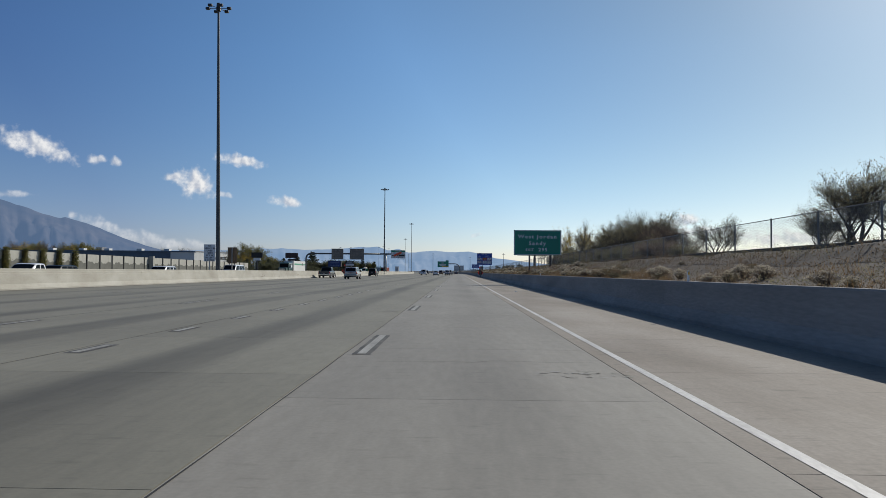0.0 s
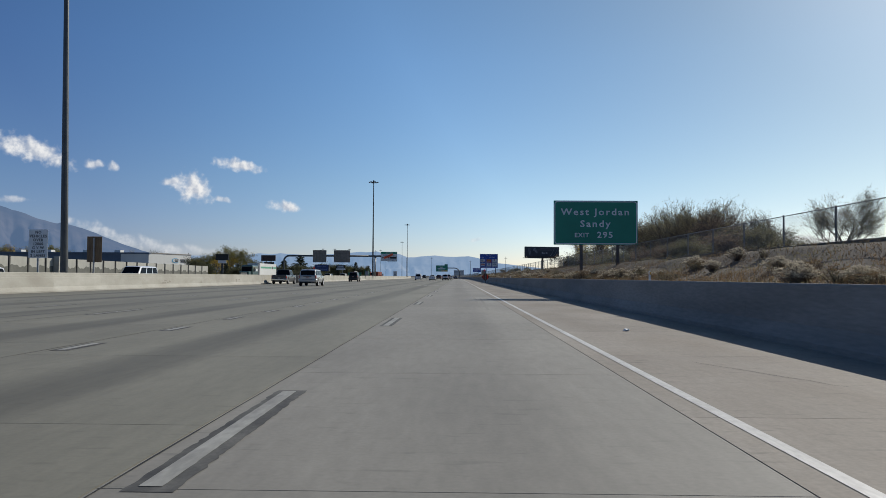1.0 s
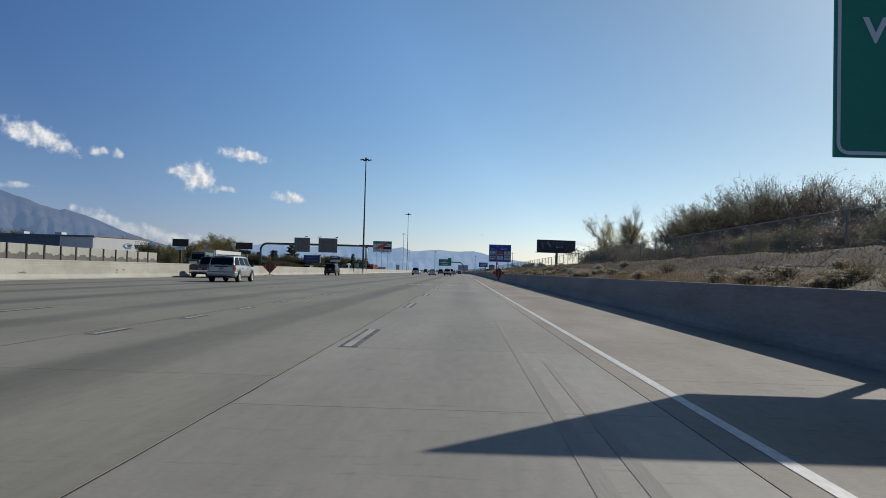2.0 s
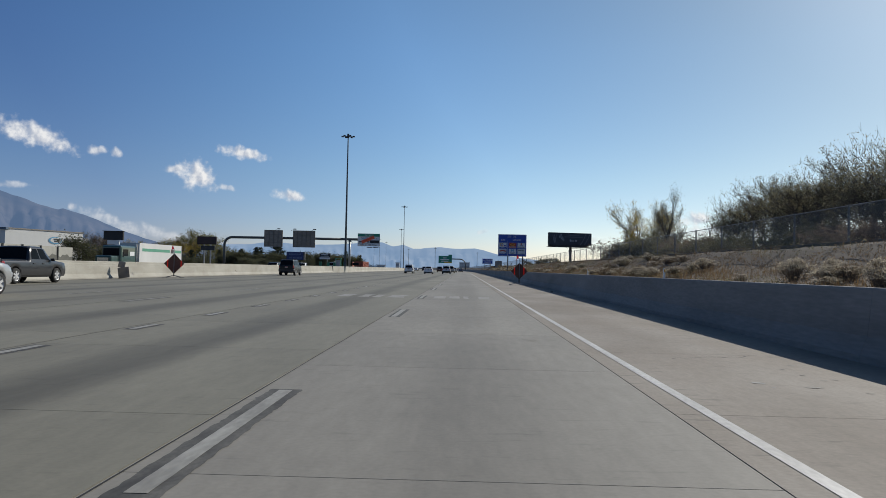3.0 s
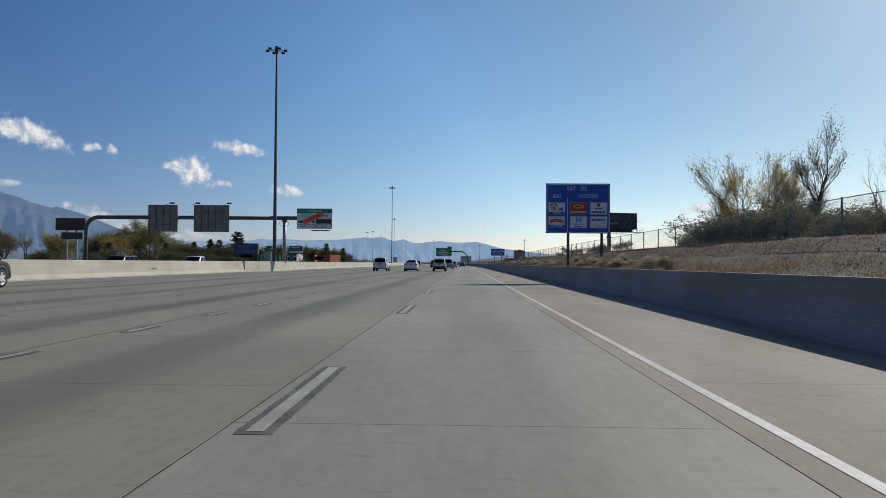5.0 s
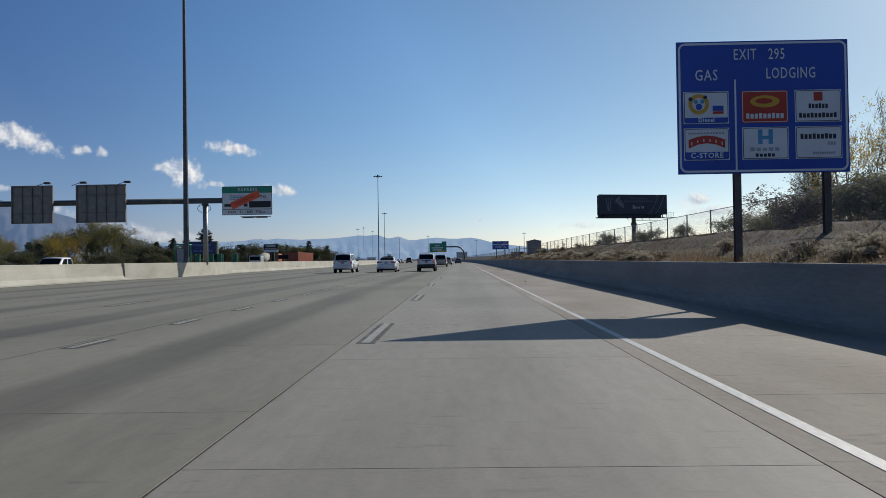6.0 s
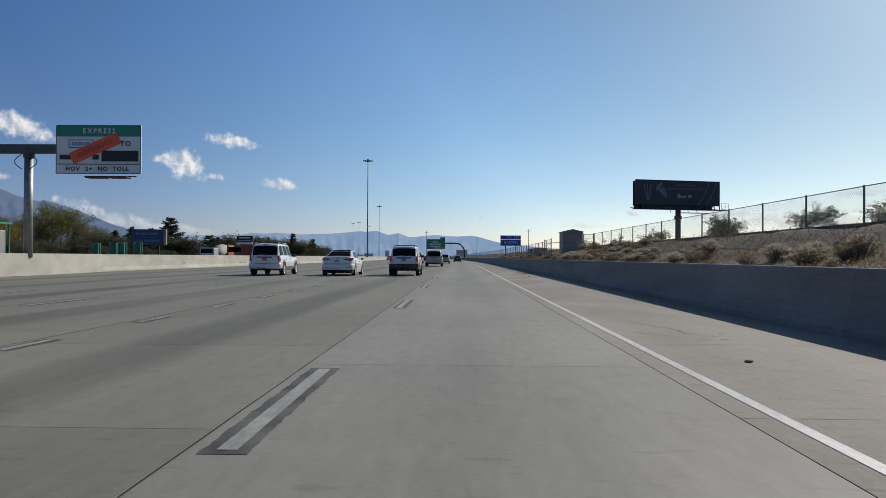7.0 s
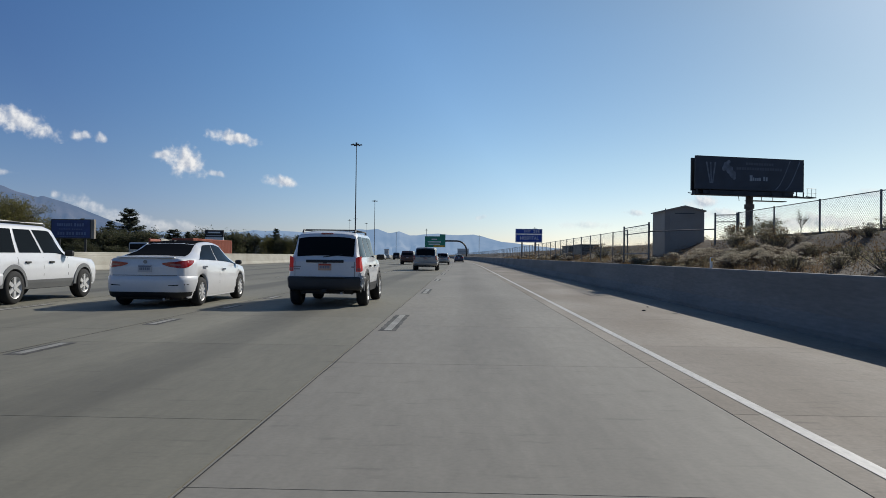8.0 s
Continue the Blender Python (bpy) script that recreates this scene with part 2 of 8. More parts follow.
def lettered(text, size, x, y, z, material, parent, align="CENTER", wide=1.0, turn=0.0, space=1.14, bold=0.02):
    """Flat raised letters that face -y, centred on (x, z)."""
    cu = bpy.data.curves.new("letters", "FONT")
    cu.body, cu.size, cu.align_x, cu.align_y, cu.extrude, cu.resolution_u, cu.space_character = text, size, align, "CENTER", 0.004, 2, space
    cu.offset = size * bold
    tmp = new("letters", cu)
    bpy.context.view_layer.update()
    me = bpy.data.meshes.new_from_object(tmp.evaluated_get(bpy.context.evaluated_depsgraph_get()))
    bpy.data.objects.remove(tmp)
    me.transform(Matrix.Translation((x, y, z)) @ Matrix.Rotation(radians(turn), 4, "Y") @ Matrix.Rotation(radians(90), 4, "X") @ Matrix.Diagonal((wide, 1, 1, 1)))
    me.materials.clear()
    me.materials.append(material)
    src = bmesh.new()
    src.from_mesh(me)
    src.verts.ensure_lookup_table()
    seen, spans = set(), []
    for v in src.verts:
        if v.index in seen:
            continue
        island, todo = set(), [v]
        while todo:
            w = todo.pop()
            if w.index not in island:
                island.add(w.index)
                todo += [e.other_vert(w) for e in w.link_edges]
        seen |= island
        xs = [src.verts[i].co.x for i in island]
        for span in spans:
            if min(xs) < span[1] and max(xs) > span[0] and not turn:
                span[0], span[1] = min(span[0], *xs), max(span[1], *xs)
                span[2] |= island
                break
        else:
            spans.append([min(xs), max(xs), island])
    for _, _, island in spans:
        one = src.copy()
        one.verts.ensure_lookup_table()
        bmesh.ops.delete(one, geom=[w for w in one.verts if w.index not in island], context="VERTS")
        part("letter", one, material, parent)
    src.free()
    bpy.data.meshes.remove(me)


def bend(y):
    """How far the road swings to the left past the straight."""
    if y < 300:
        return 0.0
    return -1.25e-4 * (min(y, 700) - 300) ** 2 - max(0, y - 700) * 0.1


# ---- ground and road
bm = bmesh.new()
for y0, y1 in ((-600, 4800),):
    xs = (-4800, -400, -60, -23.5, 7.3, 60, 400, 4800)
    cols = [[bm.verts.new((x, y, -0.22)) for x in xs] for y in (y0, 0, 400, 1500, y1)]
    for a, b in zip(cols, cols[1:]):
        for j in range(len(xs) - 1):
            bm.faces.new((a[j], a[j + 1], b[j + 1], b[j]))
tagged(part("ground", bm, FIELD), "dusty flat valley ground reaching to the mountains", "ground", kind="structure")

LANES = [-22.9, -20.6, -16.5, -12.4, -8.4, -4.36, -0.27, 3.36, 7.0]
road = tagged(part("road", extruded([(-22.9, -0.2), (7.3, -0.2), (7.3, -0.012), (-22.9, -0.012)], -60, 1800, 186, bend), JOINT),
              "grey jointed concrete motorway with white lane lines", "road", kind="structure")
SLAB = 4.57
STAGGER = (0.0, 1.1, 2.9, 0.7, 3.6, 1.9, 0.3, 2.4)


def slab_mesh(x0, x1, mat):
    g, h = 0.006, 0.0045
    return mesh_from("slab", boxed(x0 + g, x1 - g, h, SLAB - h, -0.1, 0), mat)


def slab_rows(lane, first, last):
    verts, faces = [], []
    x0, x1, g = LANES[lane] + 0.006, LANES[lane + 1] - 0.006, 0.0045
    for i in range(first, last):
        a, b = -50 + STAGGER[lane] + i * SLAB + g, -50 + STAGGER[lane] + (i + 1) * SLAB - g
        sa, sb, k = bend(a), bend(b), len(verts)
        verts += [(x0 + sa, a, 0), (x1 + sa, a, 0), (x1 + sb, b, 0), (x0 + sb, b, 0),
                  (x0 + sa, a, -0.1), (x1 + sa, a, -0.1), (x1 + sb, b, -0.1), (x0 + sb, b, -0.1)]
        faces += [(k, k + 1, k + 2, k + 3), (k, k + 4, k + 5, k + 1), (k + 1, k + 5, k + 6, k + 2), (k + 2, k + 6, k + 7, k + 3), (k + 3, k + 7, k + 4, k)]
    me = bpy.data.meshes.new("slabs")
    me.from_pydata(verts, [], faces)
    me.materials.append(SHOULDER if lane == 7 else INNER if lane == 6 else ROAD)
    ob = tagged(new("slabs", me), kind="stuff")
    ob.parent = road


NEAR_LANES = (4, 5, 6, 7)
for lane in range(8):
    if lane in NEAR_LANES:
        slab_rows(lane, 0, 9)
        slab_rows(lane, 75, 400)
    else:
        slab_rows(lane, 0, 400)

# lane lines
edge = bmesh.new()
ys = [-50 + 10 * i for i in range(186)]
for a, b in zip(ys, ys[1:]):
    q = [edge.verts.new((3.66 + s + bend(y), y, 0.004)) for y, s in ((a, -0.055), (a, 0.055), (b, 0.055), (b, -0.055))]
    edge.faces.new(q)
tagged(part("edge_line", edge, PAINT, road), "solid white edge line, slightly worn")


def dash_mesh(length=3.3, seed=1, left=-0.13, right=0.14):
    """A worn dash: pale paint on a wider black backing whose outer edges have frayed."""
    rnd = random.Random(seed)
    bm = bmesh.new()
    n = 2 + int(length * 14)
    for a, b, y0, y1, fray, z, mi in ((left, right, 0.0, length, 0.006, 0.003, 1), (-0.062, 0.062, 0.09, length - 0.06, 0.0012, 0.006, 0)):
        prev = None
        for i in range(n + 1):
            y = y0 + (y1 - y0) * i / n
            pair = (bm.verts.new((a + rnd.gauss(0, fray), y, z)), bm.verts.new((b + rnd.gauss(0, fray), y, z)))
            if prev:
                bm.faces.new((prev[0], prev[1], pair[1], pair[0])).material_index = mi
            prev = pair
    return mesh_from("lane_dash", bm, [DASHPAINT, BLACKLINE])


DASHES = [dash_mesh(), dash_mesh(3.3, 3, -0.15), dash_mesh(3.3, 4, -0.12, 0.15)]
DASH_YS = [-28.3, -16.0, -3.7, 8.8, 20.9, 32.5, 44.9, 57.4, 69.1, 80.7, 91.5, 105.2, 116.0, 127.7, 138.7, 151.0, 163.0, 174.2, 185.0,
           207.2, 219.3, 230.0, 241.8] + [253.7 + 12.19 * k for k in range(38)]
DOT = dash_mesh(1.25, 2)
LONGDOT = dash_mesh(2.05, 5)
for x, phase, step, kinds in ((0.0, 0, 0, DASHES), (-4.1, 8.6 - 3.83 * 9, 3.83, [DOT]), (-8.35, -24.6, 12.19, DASHES), (-12.3, -20.5, 12.19, DASHES), (-16.4, -26.4, 12.19, DASHES)):
    for i, y in enumerate(DASH_YS if not step else [phase + step * k for k in range(int(380 / step))]):
        d = new("lane_dash", kinds[i % len(kinds)])
        d.location = (x + bend(y), y, 0)
        d.parent = road

for y, me in ((195.8, DOT), (197.2, LONGDOT)):
    d = new("lane_dash", me)
    d.location = (0.04, y, 0)
    d.parent = road

# pale repair patches across two lanes
for x0, x1 in ((-3.35, -2.8), (-2.5, -2.05), (-1.98, -1.55), (-1.36, -0.66), (0.42, 0.95), (1.05, 1.5), (1.62, 1.86), (2.2, 2.72)):
    bm = bmesh.new()
    ring = []
    y0, y1 = 116.6 + random.uniform(-0.15, 0.15), 119.2 + random.uniform(-0.3, 0.1)
    for x, y in [(x0, y0), ((x0 + x1) / 2, y0 - 0.05), (x1, y0), (x1 - 0.04, (y0 + y1) / 2), (x1, y1), ((x0 + x1) / 2, y1 + 0.06), (x0, y1), (x0 + 0.04, (y0 + y1) / 2)]:
        ring.append(bm.verts.new((x + random.uniform(-0.04, 0.04), y, 0.004)))
    bm.faces.new(ring)
    tagged(part("repair_patch", bm, PATCH, road), "pale rectangular concrete patch")

# ---- barriers
LEFT = [(-22.95, -0.1), (-22.95, 0.08), (-23.1, 0.33), (-23.165, 0.89), (-23.195, 0.905), (-23.20, 1.01), (-23.23, 1.025), (-23.235, 1.165), (-23.25, 1.19), (-23.58, 1.19), (-23.6, 1.16), (-23.7, 0.33), (-23.85, 0.08), (-23.85, -0.1)]
RIGHT = [(6.98, -0.1), (6.98, 0.1), (7.08, 0.35), (7.15, 0.98), (7.17, 1.01), (7.40, 1.01), (7.42, 0.98), (7.42, -0.1)]


def barrier(name, profile, label, first, count, mat, length=6.1, gaps=()):
    top = thing(name, label, "barrier", kind="structure")
    me = mesh_from("segment", extruded(profile, 0.003, length - 0.003), mat)
    for i in range(count):
        y = first + i * length
        if any(a < y + length / 2 < b for a, b in gaps):
            continue
        s = new("segment", me)
        s.location = (0, y, 0)
        s.parent = top
    y = first + count * length
    ob = tagged(part("far_run", extruded(profile, y, 1800, 150, bend), mat, top), kind="stuff")
    return top


median = barrier("median_barrier", LEFT, "pale weathered concrete median barrier with joints", -30, 54, BARRIER)
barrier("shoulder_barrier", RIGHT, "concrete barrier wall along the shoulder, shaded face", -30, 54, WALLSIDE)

STAIN = surface("brown dirt stain on concrete", (0.26, 0.235, 0.19), 0.9, var=0.3, coarse=4, fine=22, tint=(0.36, 0.335, 0.275), world_space=True)
rs = random.Random(37)
for yc, zc, wy, wz, n in ((91.0, 0.45, 1.5, 0.3, 7), (99.5, 0.4, 0.5, 0.15, 3), (112.0, 0.5, 0.8, 0.2, 4), (168.0, 0.45, 0.6, 0.2, 3), (204.0, 0.5, 0.9, 0.2, 4), (285.4, 0.3, 1.2, 0.3, 5), (268.0, 0.55, 0.7, 0.15, 3), (131.0, 0.6, 0.5, 0.2, 3)):
    for _ in range(n):
        y0, z0 = yc + rs.gauss(0, wy * 0.5), min(0.8, max(0.42, zc + rs.gauss(0, wz * 0.4)))
        ry, rz = rs.uniform(0.12, 0.45), rs.uniform(0.03, 0.09)
        bm = bmesh.new()
        ring = []
        for j in range(11):
            a = 2 * math.pi * j / 11
            z = z0 + rz * rs.uniform(0.6, 1.2) * math.sin(a)
            ring.append(bm.verts.new((-23.1 - 0.065 * (z - 0.33) / 0.56 + 0.004, y0 + ry * rs.uniform(0.6, 1.3) * math.cos(a), z)))
        bm.faces.new(ring)
        bmesh.ops.recalc_face_normals(bm, faces=bm.faces)
        part("stain", bm, STAIN, median)

# ---- embankment, curb and fences beside the road
def bank_height(x, y):
    base = np.interp(x, (7.4, 7.8, 8.6, 9.6, 10.6, 11.3, 60, 140, 156), (0.84, 0.95, 1.12, 1.50, 1.93, 1.93, 2.1, 2.1, -0.5))
    return float(base) + 0.09 * noise.noise((x * 0.9, y * 0.35, 0)) * min(1, (x - 7.3) * 2) + 0.04 * noise.noise((x * 3, y * 2.2, 5))


def grid_sheet(xs, ys, height, shift=None):
    verts = [(x + (shift(y) if shift else 0), y, height(x, y)) for y in ys for x in xs]
    w = len(xs)
    faces = [(j * w + i, j * w + i + 1, (j + 1) * w + i + 1, (j + 1) * w + i) for j in range(len(ys) - 1) for i in range(w - 1)]
    me = bpy.data.meshes.new("sheet")
    me.from_pydata(verts, [], faces)
    for p in me.polygons:
        p.use_smooth = True
    return me


me = grid_sheet([7.41, 7.6, 7.8, 8.1, 8.4, 8.8, 9.2, 9.6, 10, 10.4, 10.8, 11.3, 14, 20, 35, 60, 140, 156], [-40 + 0.8 * i for i in range(580)] + [430 + 15 * i for i in range(90)], bank_height, bend)
me.materials.append(SOIL)
tagged(new("embankment", me), "dry stony earth bank rising behind the barrier", "embankment", kind="structure")
tagged(part("fence_curb", extruded([(10.76, 1.6), (10.76, 1.98), (10.78, 2.0), (11.03, 2.0), (11.05, 1.98), (11.05, 1.6)], -40, 256, 1), CURB),
       "weathered concrete curb under the chain link fence", "curb", kind="structure")


def chain_link():
    """Crossing wires, open between: two families of diagonal lines in the fence's plane."""
    m = surface("chain link wire", (0.30, 0.30, 0.30), 0.5, 0.6, var=0.2)
    n, k = m.node_tree.nodes, m.node_tree.links
    co = n.new("ShaderNodeTexCoord")
    sep = n.new("ShaderNodeSeparateXYZ")
    k.new(co.outputs["Object"], sep.inputs[0])
    hits = []
    for sign in ("ADD", "SUBTRACT"):
        a = n.new("ShaderNodeMath")
        a.operation = sign
        k.new(sep.outputs["Y"], a.inputs[0])
        k.new(sep.outputs["Z"], a.inputs[1])
        b = n.new("ShaderNodeMath")
        b.operation, b.inputs[1].default_value = "MULTIPLY", 1 / 0.085
        k.new(a.outputs[0], b.inputs[0])
        c = n.new("ShaderNodeMath")
        c.operation = "FRACT"
        k.new(b.outputs[0], c.inputs[0])
        d = n.new("ShaderNodeMath")
        d.operation, d.inputs[1].default_value = "LESS_THAN", 0.10
        k.new(c.outputs[0], d.inputs[0])
        hits.append(d)
    e = n.new("ShaderNodeMath")
    e.operation = "MAXIMUM"
    k.new(hits[0].outputs[0], e.inputs[0])
    k.new(hits[1].outputs[0], e.inputs[1])
    k.new(e.outputs[0], n["Principled BSDF"].inputs["Alpha"])
    return m


WIRE = chain_link()
POST = surface("galvanised fence post", (0.22, 0.22, 0.215), 0.55, 0.6, var=0.2)


def fence_run(label, x, ys, z0, height, shift=None):
    f = thing("chain_link_fence", label, "fence")
    me = mesh_from("post", tubed((0, 0, -0.3), (0, 0, height + 0.03), 0.027, n=8), POST)
    for y in ys:
        p = new("post", me)
        p.location = (x + (shift(y) if shift else 0), y, z0)
        p.parent = f
    verts, faces = [], []
    for y in ys:
        sx = x - 0.04 + (shift(y) if shift else 0)
        verts += [(sx, y, z0), (sx, y, z0 + height)]
    for i in range(len(ys) - 1):
        faces.append((2 * i, 2 * i + 2, 2 * i + 3, 2 * i + 1))
    me = bpy.data.meshes.new("wire_mesh")
    me.from_pydata(verts, [], faces)
    me.materials.append(WIRE)
    ob = new("wire_mesh", me)
    ob.parent = f
    rail = bmesh.new()
    for a, b in zip(ys, ys[1:]):
        tube(rail, (x + (shift(a) if shift else 0), a, z0 + height), (x + (shift(b) if shift else 0), b, z0 + height), 0.013, n=5, caps=False)
    part("top_wire", rail, POST, f)
    return f


fence_run("grey chain link fence on a concrete curb", 10.9, [-38 + 2.94 * i for i in range(101)], 2.0, 0.87)
fence_run("grey chain link fence running into the distance", 8.05, [260.6 + 2.94 * i for i in range(110)], 1.38, 1.0, bend)


def gate_panel(a, b, z0, z1, label):
    g = thing("fence_gate", label, "gate")
    a, b = Vector((*a, 0)), Vector((*b, 0))
    for p in (a, b):
        part("gate_post", tubed(p + Vector((0, 0, z0 - 0.3)), p + Vector((0, 0, z1 + 0.08)), 0.035, n=8), POST, g)
    for z in (z0 + 0.06, (z0 + z1) / 2 + 0.28, z1):
        part("gate_rail", tubed(a + Vector((0, 0, z)), b + Vector((0, 0, z)), 0.017, n=8), POST, g)
    bm = bmesh.new()
    bm.faces.new([bm.verts.new(c) for c in (a + Vector((0, 0, z0)), b + Vector((0, 0, z0)), b + Vector((0, 0, z1)), a + Vector((0, 0, z1)))])
    part("wire_mesh", bm, WIRE, g)


gate_panel((7.9, 256.5), (7.9, 260.55), 1.35, 2.45, "chain link gate panel with pipe frame, closed")
gate_panel((10.2, 256.35), (10.85, 256.02), 1.75, 2.80, "chain link gate panel swung open beside a cabinet")
rail = thing("gate_bar", "thin pipe rail across the gate opening", "rail")
part("bar", tubed((7.9, 256.5, 2.2), (10.2, 256.4, 2.3), 0.022, n=8), POST, rail)

# utility cabinet by the gate
CABINET = surface("beige painted cabinet", (0.36, 0.32, 0.275), 0.6, var=0.12, coarse=1.2, fine=25)
shed = thing("utility_cabinet", "beige metal utility cabinet with a low gable top", "cabinet")
bm = extruded([(8.98, 1.0), (8.98, 3.06), (9.73, 3.23), (10.48, 3.06), (10.48, 1.0)], 258.4, 260.2)
part("body", bm, CABINET, shed)
bm = extruded([(8.92, 3.04), (8.92, 3.09), (9.73, 3.28), (10.54, 3.09), (10.54, 3.04), (9.73, 3.23)], 258.33, 260.27)
part("roof", bm, CABINET, shed)
part("door", boxed(9.18, 10.28, 258.37, 258.4, 1.6, 2.88), CABINET, shed)
part("vent", boxed(9.36, 10.1, 258.38, 258.395, 2.96, 2.985), DARKSTEEL, shed)
for x in (9.03, 10.43):
    part("lifting_eye", tubed((x, 258.5, 3.06), (x, 258.5, 3.16), 0.02), DARKSTEEL, shed)
for y in (278.5, 284):
    b = thing("equipment_box", "dark low equipment box behind the fence", "box")
    part("body", boxed(9.0, 10.2, y, y + 3.5, 1.2, 2.05, 0.03), DARKSTEEL, b)
    part("lid", boxed(8.96, 10.24, y - 0.04, y + 3.54, 2.05, 2.1), DARKSTEEL, b)

# delineator posts on the barrier
for y in (17.2, 51.0, 109.0, 121.8, 248.0):
    d = thing("delineator", "small white marker post on the barrier top", "marker post", "markers on the barrier")
    part("post", boxed(7.26, 7.3, y - 0.05, y + 0.05, 1.0, 1.28, 0.01), SIGNWHITE, d)
    part("reflector", boxed(7.262, 7.298, y - 0.056, y - 0.051, 1.18, 1.26), GOLD, d)


# ---- road signs
def frame_border(x0, x1, y, z0, z1, w, inset, r=0.12):
    """A thin rounded border line that faces -y."""
    bm = bmesh.new()
    def ring(d, rr):
        pts = []
        for cx, cz, a0 in ((x1 - d - rr, z1 - d - rr, 0), (x0 + d + rr, z1 - d - rr, 90), (x0 + d + rr, z0 + d + rr, 180), (x1 - d - rr, z0 + d + rr, 270)):
            for i in range(5):
                a = radians(a0 + 22.5 * i)
                pts.append(bm.verts.new((cx + rr * math.cos(a), y, cz + rr * math.sin(a))))
        return pts
    a, b = ring(inset, r), ring(inset + w, max(0.01, r - w))
    for i in range(len(a)):
        j = (i + 1) % len(a)
        bm.faces.new((a[i], b[i], b[j], a[j]))
    return bm


def post_sign(label, x0, x1, y, z0, z1, mat, posts, foot, border=True, post_mat=None, name="road_sign", thick=0.05):
    s = thing(name, label, "road sign")
    part("panel", boxed(x0, x1, y, y + thick, z0, z1, 0.012), mat, s)
    if border:
        part("border", frame_border(x0, x1, y - 0.004, z0, z1, 0.05, 0.035, 0.16), SIGNWHITE, s)
    for x in posts:
        bm = bmesh.new()
        box(bm, x - 0.075, x + 0.075, y + thick, y + thick + 0.012, foot, z1 - 0.15)
        box(bm, x - 0.075, x + 0.075, y + thick + 0.14, y + thick + 0.152, foot, z1 - 0.15)
        box(bm, x - 0.006, x + 0.006, y + thick + 0.012, y + thick + 0.14, foot, z1 - 0.15)
        part("post", bm, post_mat or WEATHER, s)
    for z in (z0 + 0.3 * (z1 - z0), z0 + 0.75 * (z1 - z0)):
        part("stiffener", boxed(x0 + 0.1, x1 - 0.1, y + thick, y + thick + 0.03, z - 0.04, z + 0.04), STEEL, s)
    return s


s = post_sign("large green exit sign with white lettering on two steel posts", 6.74, 11.26, 68.88, 2.85, 5.24, GREEN, (8.24, 10.2), 1.0)
lettered("West Jordan", 0.50, 8.97, 68.872, 4.61, SIGNWHITE, s, wide=1.14, space=1.26)
lettered("Sandy", 0.50, 8.97, 68.872, 3.97, SIGNWHITE, s, wide=1.14, space=1.26)
lettered("EXIT", 0.33, 8.25, 68.872, 3.36, SIGNWHITE, s, wide=1.05)
lettered("295", 0.46, 9.5, 68.872, 3.37, SIGNWHITE, s, wide=1.1, space=1.2)

X0, Z1, W = 6.46, 6.15, 3.95
s = post_sign("blue motorist services sign with six logo panels on two posts", X0, X0 + W, 192.0, 3.06, Z1, BLUE, (7.85, 9.92), 1.0)
FACE = 191.992
lettered("EXIT", 0.36, X0 + 0.40 * W, FACE, Z1 - 0.33, SIGNWHITE, s, wide=0.66, bold=0.004)
lettered("295", 0.36, X0 + 0.585 * W, FACE, Z1 - 0.33, SIGNWHITE, s, wide=0.66, bold=0.004)
lettered("GAS", 0.36, X0 + 0.172 * W, FACE, Z1 - 0.80, SIGNWHITE, s, wide=0.74, bold=0.004)
lettered("LODGING", 0.36, X0 + 0.665 * W, FACE, Z1 - 0.78, SIGNWHITE, s, wide=0.64, bold=0.004)
part("divider", boxed(X0 + 0.335 * W, X0 + 0.345 * W, FACE, FACE + 0.006, 3.1, Z1 - 0.9), SIGNWHITE, s)


def word_blocks(x0, x1, z0, z1, n, y, mat, parent):
    """A word as a row of plain blocks."""
    step = (x1 - x0) / n
    for i in range(n):
        part("word_bar", boxed(x0 + i * step, x0 + (i + 0.72) * step, y, y + 0.004, z0, z1 if i % 3 else z1 + 0.12 * (z1 - z0)), mat, parent)


